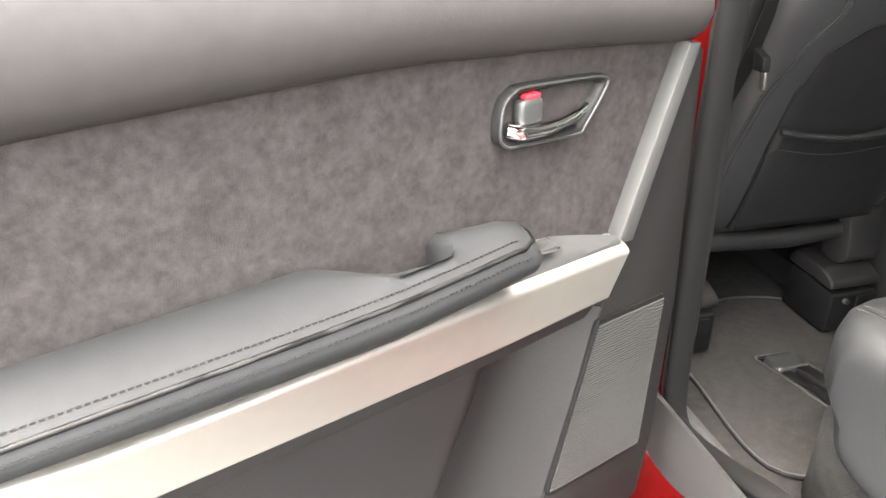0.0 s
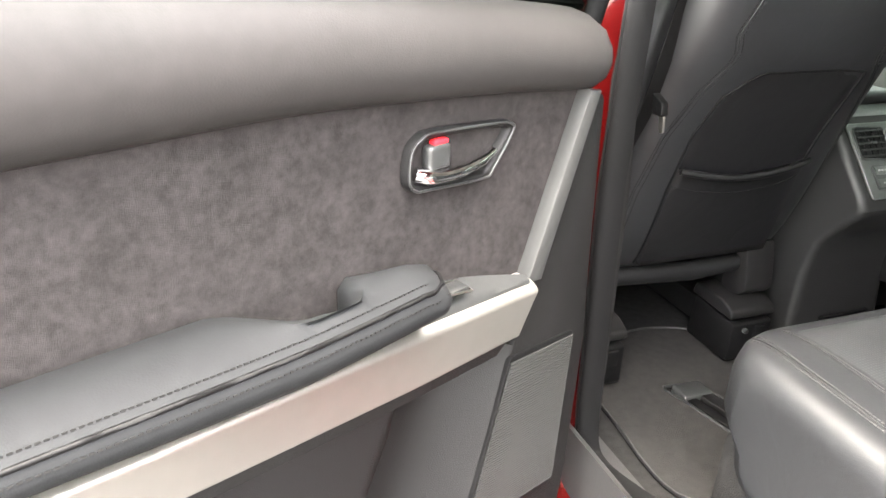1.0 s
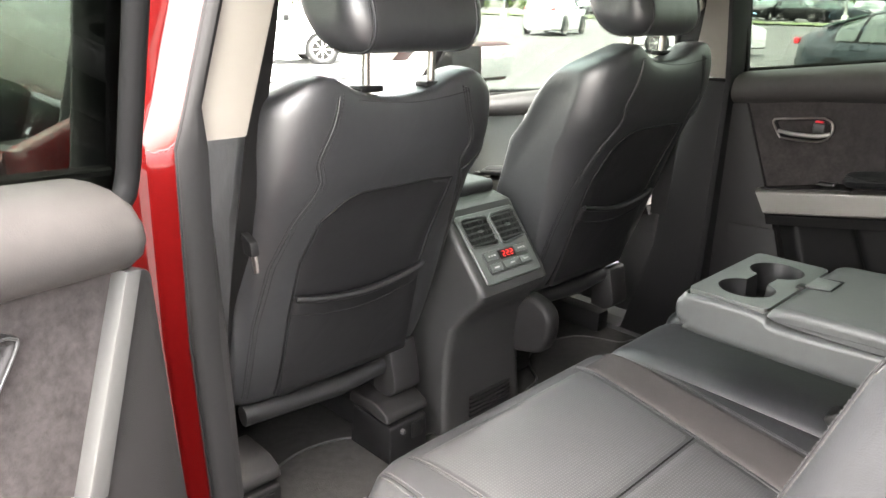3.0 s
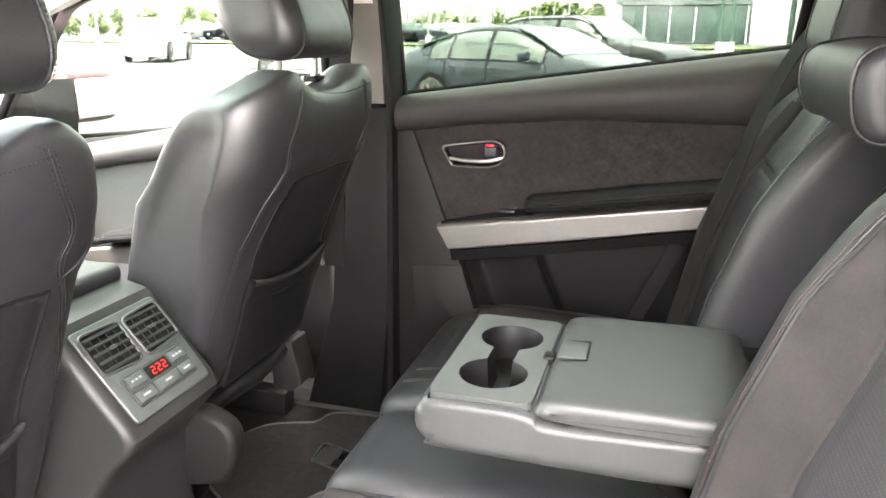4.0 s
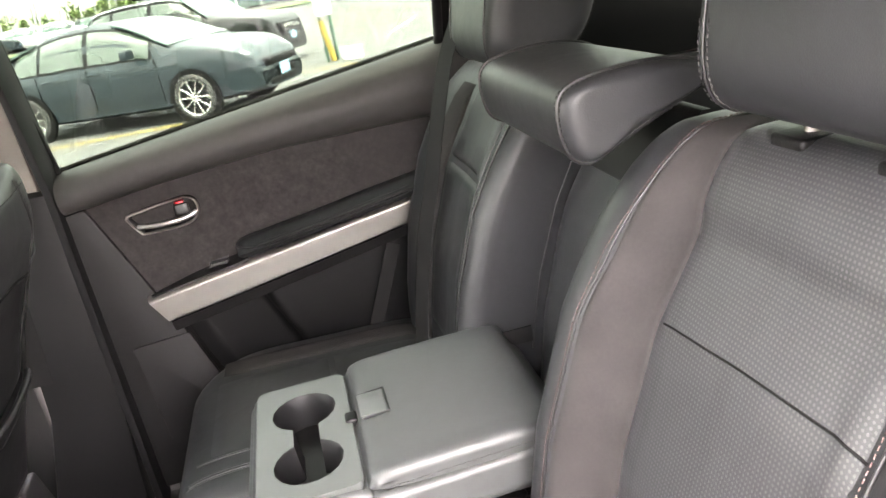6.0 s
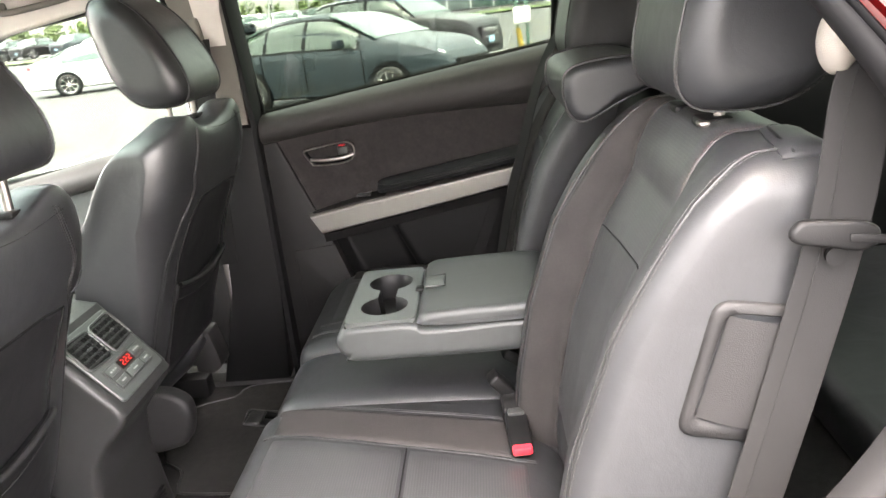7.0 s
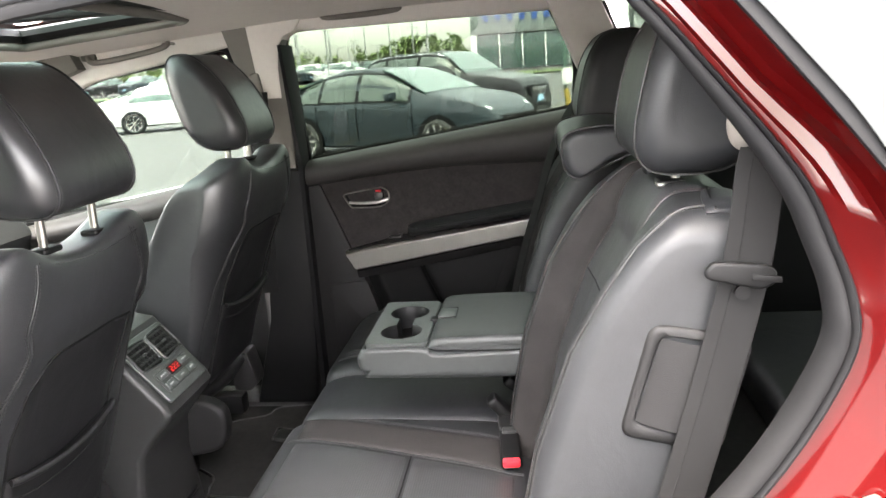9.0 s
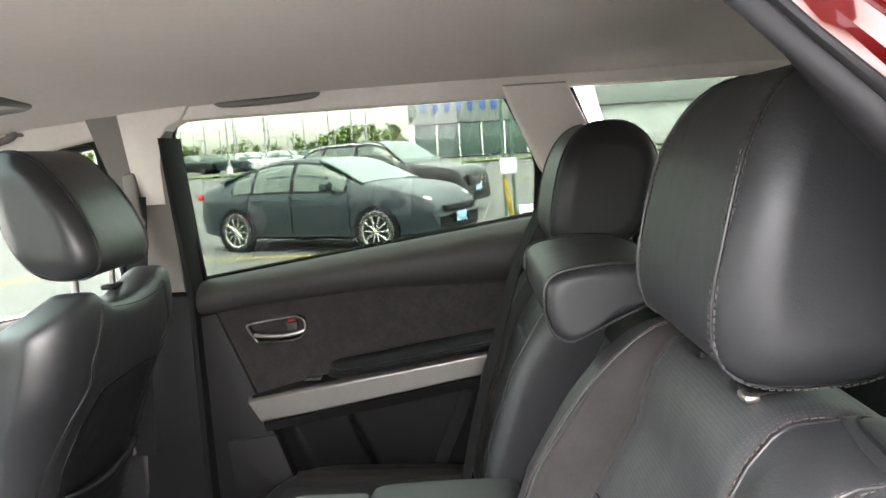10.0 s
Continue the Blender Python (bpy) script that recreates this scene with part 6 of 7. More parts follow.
part("buckle_case", lay(rbox((0, 0, 0), (0.082, 0.036, 0.022), 0.005, 3)), PLASTIC_DARK, lying)
part("release_button", lay(rbox((-0.042, 0, 0.004), (0.014, 0.030, 0.013), 0.003, 2)), RED_PLASTIC, lying, "red release button")
part("tongue_slot", lay(rbox((-0.041, 0, -0.006), (0.006, 0.026, 0.004), 0.001)), STEEL, lying, "steel slot edge")
part("buckle_sleeve", lay(rbox((0.066, 0.004, 0.002), (0.056, 0.030, 0.026), 0.006, 3)), PLASTIC, lying, "black sleeve of the buckle")
part("sleeve_clip", lay(rbox((0.034, 0.0, 0.011), (0.014, 0.026, 0.012), 0.003, 2)), PLASTIC_GREY, lying)
buckle(-0.135, 0.29, 0.79, -40, "dark seat belt buckle between the cushions", False)
buckle(-0.02, 0.262, 0.782, -50, "dark middle seat belt buckle under the armrest", False)

# ---- striker and bump stop on the red door frame ----
st = thing("door_striker", "bright steel door striker loop bolted to the red frame", "door striker")
long_axis = Vector((-0.1, -0.25, 0.96)).normalized()
out_axis = Vector((-0.55, 0.82, 0.16)).normalized()
side_axis = long_axis.cross(out_axis).normalized()
out_axis = side_axis.cross(long_axis)
st_at = Matrix.Translation((-0.778, -0.066, 0.993)) @ Matrix((side_axis, long_axis, out_axis)).transposed().to_4x4()


def on_jamb(bm):
    bmesh.ops.transform(bm, matrix=st_at, verts=bm.verts)
    return bm


outline = rounded([(-0.013, 0.012), (-0.004, 0.026), (0.007, 0.026), (0.014, 0.014), (0.014, -0.014), (0.005, -0.026), (-0.006, -0.026), (-0.013, -0.014)], 0.004)
part("striker_plate", on_jamb(prism([(0.72 * a, b) for a, b in outline], -0.012, 0.002, "z", 0.001)), STEEL, st, "zinc-plated striker plate")
part("striker_loop", on_jamb(tube(catmull([(0.006, 0.006, 0.0), (0.004, 0.008, 0.018), (0.0, 0.007, 0.029), (-0.005, 0.001, 0.034), (-0.006, -0.006, 0.029), (-0.001, -0.006, 0.016), (0.006, -0.007, 0.0)], 5), 0.0036, 10)), STEEL, st, "bent steel loop", smooth=60)
for v in (-0.017, 0.017):
    bm = bmesh.new()
    bmesh.ops.create_cone(bm, segments=18, radius1=0.0055, radius2=0.0046, depth=0.004, cap_ends=True, matrix=pose(0, v, 0.003))
    part("bolt", on_jamb(bm), STEEL, st, smooth=40)
    bm = bmesh.new()
    bmesh.ops.create_cone(bm, segments=6, radius1=0.0026, radius2=0.0026, depth=0.002, cap_ends=True, matrix=pose(0, v, 0.0045))
    part("bolt_socket", on_jamb(bm), PLASTIC_DARK, st, smooth=0)
bp = thing("bump_stop", "dark rubber door bump stop on the red frame", "bump stop", at=(-0.014, -0.004, 0))
part("stop_plate", prism(rounded([(-0.022, 0.895), (0.012, 0.888), (0.026, 0.915), (0.022, 0.945), (0.0, 0.955), (-0.016, 0.93)], 0.01), -0.752, -0.742, "x", 0.003), RUBBER, bp)
for y, z, r in ((0.004, 0.937, 0.011), (0.0, 0.908, 0.007)):
    bm = bmesh.new()
    bmesh.ops.create_cone(bm, segments=16, radius1=r, radius2=r * 0.8, depth=0.016, cap_ends=True, matrix=pose(-0.758, y, z, 0, 90))
    part("stop_pad", bm, RUBBER, bp, smooth=40)
bp.matrix_world = Matrix.Translation((-0.760, 0.016, 0.953)) @ Matrix.Diagonal((0.66, 0.66, 0.66, 1)) @ Matrix.Translation((0.75, -0.002, -0.922))

# ---- grab handles, sunroof ----
def grab(side, y0, y1, z0, z1):
    g = thing("grab_handle", "beige ceiling grab handle above the side window", "grab handle", "grab handles")
    x = 0.605 * side
    pts = catmull([(x, y0, z0 + 0.012), (x - 0.012 * side, y0 + 0.02, z0 - 0.004), (x - 0.016 * side, (y0 + y1) / 2, (z0 + z1) / 2 - 0.008), (x - 0.012 * side, y1 - 0.02, z1 - 0.004), (x, y1, z1 + 0.012)], 6)
    part("grip", tube(pts, 0.010, 10, flat=0.8), PILLAR_BEIGE, g, smooth=60)
    for y, z in ((y0, z0), (y1, z1)):
        part("mount", rbox((x + 0.004 * side, y, z + 0.012), (0.02, 0.045, 0.022), 0.006, 3), PILLAR_BEIGE, g)


grab(1, 0.53, 0.76, 1.572, 1.566)
grab(1, 1.19, 1.43, 1.52, 1.495)
roof = thing("sunroof", "tinted glass sunroof with black frame and pale rim", "sunroof")
part("rim", tube([(p[0], p[1], roof_z(p[0], p[1]) + 0.004) for p in rounded([(-0.43, 1.045), (0.43, 1.045), (0.43, 1.5), (-0.43, 1.5)], 0.03)], 0.012, 8, closed=True), PILLAR_BEIGE, roof, "pale sunroof opening rim", smooth=60)
fr = rounded([(-0.44, 1.03), (0.44, 1.03), (0.44, 1.5), (-0.44, 1.5)], 0.02)
part("black_frame", tube([(p[0] * 0.97, p[1], roof_z(p[0], p[1]) + 0.03) for p in fr], 0.02, 8, closed=True), PLASTIC_DARK, roof)
part("rail", rbox((0.36, 1.27, 1.60), (0.05, 0.44, 0.02), 0.005), PLASTIC_DARK, roof)
part("rail", rbox((-0.36, 1.27, 1.60), (0.05, 0.44, 0.02), 0.005), PLASTIC_DARK, roof)
part("deflector", rbox((0, 1.12, 1.612), (0.7, 0.05, 0.012), 0.004), PLASTIC_DARK, roof)
part("glass", rbox((0, 1.27, 1.636), (0.9, 0.5, 0.005), 0.002), GLASS_DARK, roof, "tinted sunroof glass")

# ---- dashboard, wheel, windscreen, mirrors ----
dash = thing("dashboard", "black dashboard with round side vents", "dashboard")
prof = [(1.78, 0.95), (1.76, 1.0), (1.80, 1.06), (1.92, 1.085), (2.35, 1.04), (2.35, 0.5), (1.95, 0.5), (1.88, 0.75), (1.80, 0.88)]
part("dash_body", pad(-0.70, 0.70, lambda x, i: [Vector((x, y + i * (y < 2), z - i * (z > 1))) for y, z in prof], 0.03, 8), PLASTIC, dash, smooth=40)
part("cluster_hood", tube([(-0.56, 1.80, 1.05), (-0.52, 1.79, 1.13), (-0.38, 1.79, 1.16), (-0.24, 1.79, 1.13), (-0.20, 1.80, 1.05)], 0.03, 8), PLASTIC, dash)
for x in (-0.11, 0.10):
    v = part("dash_vent", rbox((x, 1.765, 1.03), (0.13, 0.04, 0.075), 0.012, 3), PLASTIC_GREY, dash, "louvred dash vent")
    for i in range(5):
        part("slat", rbox((x, 1.742, 1.005 + 0.0125 * i), (0.112, 0.012, 0.003), 0.001, 1), PLASTIC_DARK, v)
wheel = thing("steering_wheel", "black leather steering wheel", "steering wheel")
bm = tube([(-0.38 + 0.185 * math.cos(a * math.pi / 16), 1.60 + 0.05 * math.sin(a * math.pi / 16), 0.99 + 0.175 * math.sin(a * math.pi / 16)) for a in range(32)], 0.015, 8, closed=True)
part("wheel_rim", bm, LEATHER, wheel, smooth=60)
part("hub", rbox((-0.38, 1.61, 0.98), (0.15, 0.06, 0.12), 0.025, 3), PLASTIC, wheel)
for sg in (-1, 1):
    part("spoke", rbox((-0.38 + sg * 0.115, 1.605, 0.99), (0.12, 0.025, 0.035), 0.008), PLASTIC_GREY, wheel)
part("column", tube([(-0.38, 1.62, 0.98), (-0.38, 1.9, 0.9)], 0.05, 10), PLASTIC, wheel)
bm = bmesh.new()
v = [bm.verts.new(p) for p in ((-0.66, 2.36, 1.05), (0.66, 2.36, 1.05), (0.55, 1.69, 1.535), (-0.55, 1.69, 1.535))]
bm.faces.new(v)
ws = structure("windscreen", bm, GLASS, "clear windscreen")
ws.visible_shadow = False
structure("windscreen_header", rbox((0, 1.70, 1.545), (1.16, 0.06, 0.05), 0.012), HEADLINER, "beige header above the windscreen")
structure("firewall", rbox((0, 2.38, 0.72), (1.5, 0.06, 0.66), 0.02), PLASTIC_DARK, "dark bulkhead")
structure("bonnet", rbox((0, 2.85, 1.0), (1.7, 0.95, 0.05), 0.02), RED_PAINT, "red bonnet")
structure("front_bumper", rbox((0, 3.35, 0.67), (1.72, 0.10, 0.60), 0.03, 3), RED_PAINT, "plain red front end under the bonnet")
for s in (-1, 1):
    wing = prism(rounded([(2.03, 0.40), (2.03, 0.97), (2.36, 0.972), (3.29, 0.972), (3.29, 0.40)], 0.02), 0.81, 0.90, "x", 0.02, 3)
    structure("front_wing", mirror(wing, s), RED_PAINT, "red front wing panel")
    for y in (-0.72, 2.75):
        wheel = thing("wheel", "black car wheel under the red body", "wheel", "wheels of the car")
        tyre = prism(oval(y, 0.335, 0.335, 0.335, 2, 40), 0.76, 0.80 if y > 0 else 0.85, "x", 0.012, 3)
        part("tyre", mirror(tyre, s), TYRE, wheel, smooth=40)
        hub_disc = prism(oval(y, 0.335, 0.21, 0.21, 2, 32), 0.795 if y > 0 else 0.845, 0.806 if y > 0 else 0.856, "x", 0.004)
        part("rim", mirror(hub_disc, s), ALLOY, wheel, "plain silver rim", smooth=40)
for s in (-1, 1):
    mr = thing("door_mirror", "red door mirror beside the front window", "door mirror", "door mirrors")
    part("mirror_shell", mirror(pad(0.885, 1.105, lambda x, i: [Vector((x, y, z)) for y, z in oval(1.98, 1.12, 0.06 - i * 0.7, 0.075 - i * 0.7, 3, 24)], 0.04, 6), s), RED_PAINT, mr, smooth=60)
    part("mirror_glass", mirror(rbox((0.995, 1.917, 1.12), (0.17, 0.004, 0.11), 0.0015), s), CHROME, mr, "mirror glass")
    part("mirror_sail", mirror(prism([(1.98, 1.02), (2.14, 1.0), (1.96, 1.16), (1.90, 1.18), (1.90, 1.03)], 0.745, 0.89, "x", 0.006), s), PLASTIC_DARK, mr, "black mirror triangle")

# ---- luggage space ----
structure("tailgate", rbox((0, -1.24, 0.8), (1.4, 0.06, 0.75), 0.02), PLASTIC_DARK, "dark tailgate trim")
structure("luggage_floor", rbox((0, -0.62, 0.60), (1.24, 1.2, 0.06), 0.02), CARPET, "dark luggage floor")
structure("third_row_folded_back", rbox((0, -0.62, 0.68), (1.1, 0.75, 0.10), 0.03, 3), LEATHER, "folded black third-row seat backs")
for x in (-0.32, 0.32):
    h = thing("third_row_headrest", "small dark third-row headrest", "headrest", "third-row headrests")
    part("headrest", pad(x - 0.11, x + 0.11, lambda u, i: [Vector((u, y, z)) for y, z in oval(-0.78, 1.13, 0.05 - i * 0.7, 0.07 - i * 0.8, 3, 28)], 0.03, 8), LEATHER, h, smooth=70)
    part("stem", rbox((x, -0.78, 0.88), (0.06, 0.05, 0.44), 0.01), PLASTIC_DARK, h)
bm = bmesh.new()
v = [bm.verts.new(p) for p in ((-0.6, -1.25, 1.18), (0.6, -1.25, 1.18), (0.52, -1.15, 1.54), (-0.52, -1.15, 1.54))]
bm.faces.new(v)
structure("tailgate_window", bm, GLASS_PRIVACY, "tailgate window pane")
# outer rear quarter window on the near side
qw = thing("quarter_window_outer", "tinted rear quarter window with black surround", "car window")
pts = [(-0.085, 1.272), (-0.058, 1.31), (-0.018, 1.364), (0.05, 1.45), (0.09, 1.495), (-0.9, 1.51), (-1.0, 1.29)]
bm = leaned(prism(rounded(pts, 0.02), -0.845, -0.835, "x", 0.003))
part("surround", bm, RUBBER, qw, "black rubber surround")
pts = [(-0.078, 1.29), (-0.034, 1.362), (0.033, 1.446), (0.065, 1.482), (-0.88, 1.495), (-0.97, 1.31)]
part("pane", leaned(prism(rounded(pts, 0.02), -0.851, -0.8465, "x", 0.001)), QUARTER_GLASS, qw, "dark reflective pane")
part("chrome_strip", leaned(prism(rounded([(-0.098, 1.262), (-0.09, 1.283), (-1.0, 1.302), (-1.0, 1.281)], 0.004), -0.86, -0.846, "x", 0.003)), CHROME, qw, "bright chrome strip under the pane")

# ---- parked vehicles ----
def vehicle(name, label, paint, at, heading, length, width, height, tall=False, glassy=CAR_GLASS, rim=ALLOY, spokes=10, detail=True, tyre_r=0.33):
    """A parked vehicle, built along its own x axis (forwards) and turned to its heading."""
    v = thing(name, label, "car")
    h, w, L = height, width / 2, length
    xf, xr = L / 2, -L / 2
    belt_z = 0.62 * h if tall else 0.635 * h
    if tall:
        roofline = [(xr, 0.42 * h), (xr + 0.05, 0.62 * h), (xr + 0.16, 0.74 * h), (xr + 0.42, 0.92 * h), (xr + 0.75, 0.975 * h), (xr + 1.3, 0.998 * h), (-0.2, h), (0.15, 0.985 * h), (0.4, 0.94 * h), (0.75, 0.80 * h), (0.98, 0.70 * h), (1.1, 0.675 * h),
                    (1.6, 0.645 * h), (2.05, 0.605 * h), (2.3, 0.56 * h), (xf - 0.06, 0.47 * h), (xf, 0.34 * h)]
    else:
        roofline = [(xr, 0.42 * h), (xr + 0.06, 0.64 * h), (xr + 0.14, 0.70 * h), (xr + 0.50, 0.745 * h), (xr + 0.85, 0.83 * h), (xr + 1.35, 0.945 * h), (xr + 1.75, 0.99 * h), (-0.2, h), (0.15, 0.985 * h), (0.42, 0.945 * h), (0.8, 0.835 * h), (1.12, 0.725 * h),
                    (1.25, 0.70 * h), (1.6, 0.665 * h), (1.95, 0.60 * h), (2.16, 0.53 * h), (2.27, 0.46 * h), (xf, 0.33 * h)]

    def top(x):
        # eased over a short stretch, so that the creases are rounded
        return sum(table(x + d, roofline) for d in (-0.09, -0.045, 0, 0.045, 0.09)) / 5 if xr + 0.1 < x < xf - 0.1 else table(x, roofline)

    def half(x):
        return w * (1 - 0.30 * max(0, (abs(x) - L / 2 + 0.75) / 0.75) ** 2.4)

    def ring(x):
        t, b = top(x), belt_z * (1 - 0.05 * max(0, x / xf))
        hw = half(x)
        zb = 0.20 + 0.06 * abs(x / xf) ** 3
        sh = min(b, t - 0.02)
        up = max(0.0, t - sh)
        side = [(0, zb), (hw * 0.8, zb), (hw * 0.955, zb + 0.05), (hw * 0.962, zb + 0.16), (hw * 0.99, zb + 0.24), (hw * 0.982, (zb + sh) / 2 + 0.05), (hw * 1.0, sh - 0.13), (hw * 0.985, sh - 0.07), (hw * 0.95, sh), (hw * (0.95 - 0.10 * min(1, up / 0.4)), sh + 0.5 * up),
                (hw * (0.93 - 0.22 * min(1, up / 0.4)), sh + 0.88 * up), (hw * (0.80 - 0.2 * min(1, up / 0.4)), t), (0, t + 0.012)]
        return [Vector((x, y, z)) for y, z in side] + [Vector((x, -y, z)) for y, z in side[-2:0:-1]]
    xs_ = sorted(set([xr, xr + 0.03, xr + 0.1] + [lerp(xr + 0.15, xf - 0.15, i / 70) for i in range(71)] + [xf - 0.1, xf - 0.03, xf]))
    part("body", loft([ring(x) for x in xs_]), paint, v, smooth=50)

    def side_pt(x, f, sg, off=0.006):
        """On the glasshouse's side: f from the belt (0) to the roof (1)."""
        t, b = top(x), belt_z * (1 - 0.05 * max(0, x / xf))
        up = t - b
        k = min(1, up / 0.4)
        hw = half(x)
        y = hw * (lerp(0.95, 0.95 - 0.10 * k, f / 0.5) if f < 0.5 else lerp(0.95 - 0.10 * k, 0.93 - 0.22 * k, (f - 0.5) / 0.38))
        return Vector((x, sg * (y + off), b + f * up))
    xa = xr + (0.55 if tall else 0.95)
    xb = xf - (1.6 if tall else 1.5)
    spans = [(xa, lerp(xa, xb, 0.17)), (lerp(xa, xb, 0.20), lerp(xa, xb, 0.53)), (lerp(xa, xb, 0.565), xb)] if detail else [(xa, xb)]
    for sg in (-1, 1):
        for a, b in spans:
            def pane(u, q, bk):
                x = lerp(a, b, u)
                hi = 0.84
                return side_pt(x, lerp(0.06, hi, q), sg, 0.007 - 0.02 * bk)
            def surround(u, q, bk):
                return side_pt(lerp(a - 0.05, b + 0.05, u), lerp(0.0, 0.9, q), sg, 0.004 - 0.02 * bk)
            if detail:
                part("window_surround", sheet(surround, 6, 3), PLASTIC_DARK, v, smooth=60)
            part("side_window", sheet(pane, 6, 3), CAR_SIDE_GLASS if detail else glassy, v, "reflective side window", smooth=60)
        for wx in (xf - 0.93, xr + 1.02):
            arch = bmesh.new()
            bmesh.ops.create_cone(arch, segments=28, radius1=tyre_r + 0.055, radius2=tyre_r + 0.055, depth=0.06, cap_ends=True, matrix=pose(wx, sg * (half(wx) - 0.022), tyre_r, 90))
            part("wheel_arch", arch, PLASTIC_DARK, v, smooth=40)
            ty = tube([(wx + (tyre_r - 0.055) * math.cos(a * math.pi / 14), sg * (half(wx) - 0.03), tyre_r + (tyre_r - 0.055) * math.sin(a * math.pi / 14)) for a in range(28)], 0.055, 8, closed=True, flat=1.3)
            wheel_ = part("wheel", ty, TYRE, v, smooth=60)
            disc = bmesh.new()
            bmesh.ops.create_cone(disc, segments=28, radius1=tyre_r - 0.085, radius2=tyre_r - 0.085, depth=0.02, cap_ends=True, matrix=pose(wx, sg * (half(wx) - 0.005), tyre_r, 90))
            part("brake_disc", disc, PLASTIC_DARK, wheel_, smooth=40)
            bm = tube([(wx + (tyre_r - 0.09) * math.cos(a * math.pi / 14), sg * (half(wx) + 0.016), tyre_r + (tyre_r - 0.09) * math.sin(a * math.pi / 14)) for a in range(28)], 0.014, 6, closed=True)
            for i in range(spokes):
                a = 2 * math.pi * i / spokes
                r = (tyre_r - 0.09) / 2
                bm = rbox((wx + r * math.cos(a), sg * (half(wx) + 0.018), tyre_r + r * math.sin(a)), (2 * r, 0.014, 0.022), 0.004, 1, bm, Matrix.Rotation(-a, 4, "Y"))
            part("alloy_rim", bm, rim, wheel_, "pale alloy rim", smooth=30)
    for nm, x0, x1 in (("windscreen", xf - (1.45 if tall else 1.17), (0.22 if tall else 0.24)), ("rear_window", xr + (0.12 if tall else 0.66), xr + (0.36 if tall else 1.22))):
        def wind(u, q, bk):
            x = lerp(x0, x1, q)
            y = lerp(-1, 1, u) * half(x) * lerp(0.90, 0.68, q)
            return (x, y, top(x) + 0.016 - 0.03 * bk - 0.01 * abs(2 * u - 1) ** 3)
        part(nm, sheet(wind, 8, 6), glassy, v, "reflective glass", smooth=60)
    for sg in (-1, 1):
        lamp = pad(0, 1, lambda u, i: [Vector((xf - 0.40 + y - 0.16 * u, sg * (half(xf - 0.3) * 0.70 + 0.22 * u), z + 0.03 * u)) for y, z in oval(0.10, 0.51 * h, 0.17 - i * 0.12, 0.06 - i * 0.05, 2.4, 18)], 0.15, 5)
        part("headlamp", lamp, LAMP_LENS, v, "clear headlamp", smooth=60)
        part("tail_lamp", rbox((xr + 0.06, sg * w * 0.66, 0.62 * h), (0.10, 0.26, 0.10), 0.02), RED_PLASTIC, v, "red tail lamp")
        part("mirror", rbox((xf - 1.72, sg * (w + 0.09), belt_z + 0.09), (0.12, 0.2, 0.13), 0.03, 3), paint if detail else PLASTIC_DARK, v)
        if detail:
            for x in (lerp(xa, xb, 0.24), lerp(xa, xb, 0.60)):
                part("door_handle", rbox((x, sg * (w * 0.985 + 0.012), belt_z - 0.10), (0.2, 0.03, 0.028), 0.01), paint, v)
            for x in (lerp(xa, xb, 0.16), lerp(xa, xb, 0.548), xb + 0.1):
                part("door_gap", rbox((x, sg * (w * 0.992), (0.32 + belt_z) / 2), (0.008, 0.02, belt_z - 0.36), 0.001, 1), PLASTIC_DARK, v)
    part("grille", rbox((xf - 0.015, 0, 0.415 * h), (0.10, width * 0.50, 0.10 if not tall else 0.26), 0.02), PLASTIC_DARK, v, "dark front grille")
    part("lower_intake", rbox((xf - 0.03, 0, 0.23 * h), (0.08, width * 0.5, 0.09), 0.02), PLASTIC_DARK, v)
    part("number_plate", rbox((xf + 0.03, 0, 0.315 * h), (0.014, 0.31, 0.155), 0.004), PLATE_BLUE, v, "pale blue plate with plain bars")
    if detail and tall:
        for sg in (-1, 1):
            arc = [side_pt(lerp(xa - 0.05, xb + 0.1, i / 24), 0.93, sg, 0.012) for i in range(25)]
            part("window_moulding", tube(arc, 0.014, 6), CHROME, v, "bright moulding over the side windows", smooth=60)
        for i in range(9):
            part("grille_bar", rbox((xf + 0.03, -0.36 + 0.09 * i, 0.40 * h), (0.02, 0.018, 0.22), 0.004), CHROME, v)
    a = math.atan2(heading[1], heading[0])
    v.matrix_world = Matrix.Translation((at[0], at[1], ground_z(at[0], at[1]))) @ Matrix.Rotation(a, 4, "Z")
    return v


vehicle("parked_sedan", "slate blue four-door sedan parked on asphalt", BLUE_GREY_PAINT, (11.27, 2.49), (-0.438, -0.899), 4.67, 1.83, 1.465)
vehicle("parked_suv", "black parked SUV with upright chrome grille", BLACK_PAINT, (17.6, 2.2), (-0.45, -0.89), 4.9, 1.95, 1.78, tall=True, tyre_r=0.37)
vehicle("parked_hatchback", "white compact car parked across the lot", WHITE_PAINT, (22.4, 12.2), (0.5, -0.86), 4.3, 1.75, 1.48, detail=False, spokes=8)
vehicle("parked_pickup", "white lifted off-road vehicle on big tyres", WHITE_PAINT, (29.5, 23.2), (0.94, 0.33), 4.9, 1.9, 1.9, tall=True, detail=False, tyre_r=0.43, spokes=6)
vehicle("parked_sedan", "white sedan parked beyond the windscreen", WHITE_PAINT, (8.2, 15.6), (0.9, -0.43), 4.6, 1.8, 1.45, detail=False, spokes=8)
vehicle("parked_sedan", "silver sedan parked beyond the windscreen", SILVER_PAINT, (3.2, 14.2), (0.9, -0.43), 4.6, 1.8, 1.45, detail=False, spokes=8)
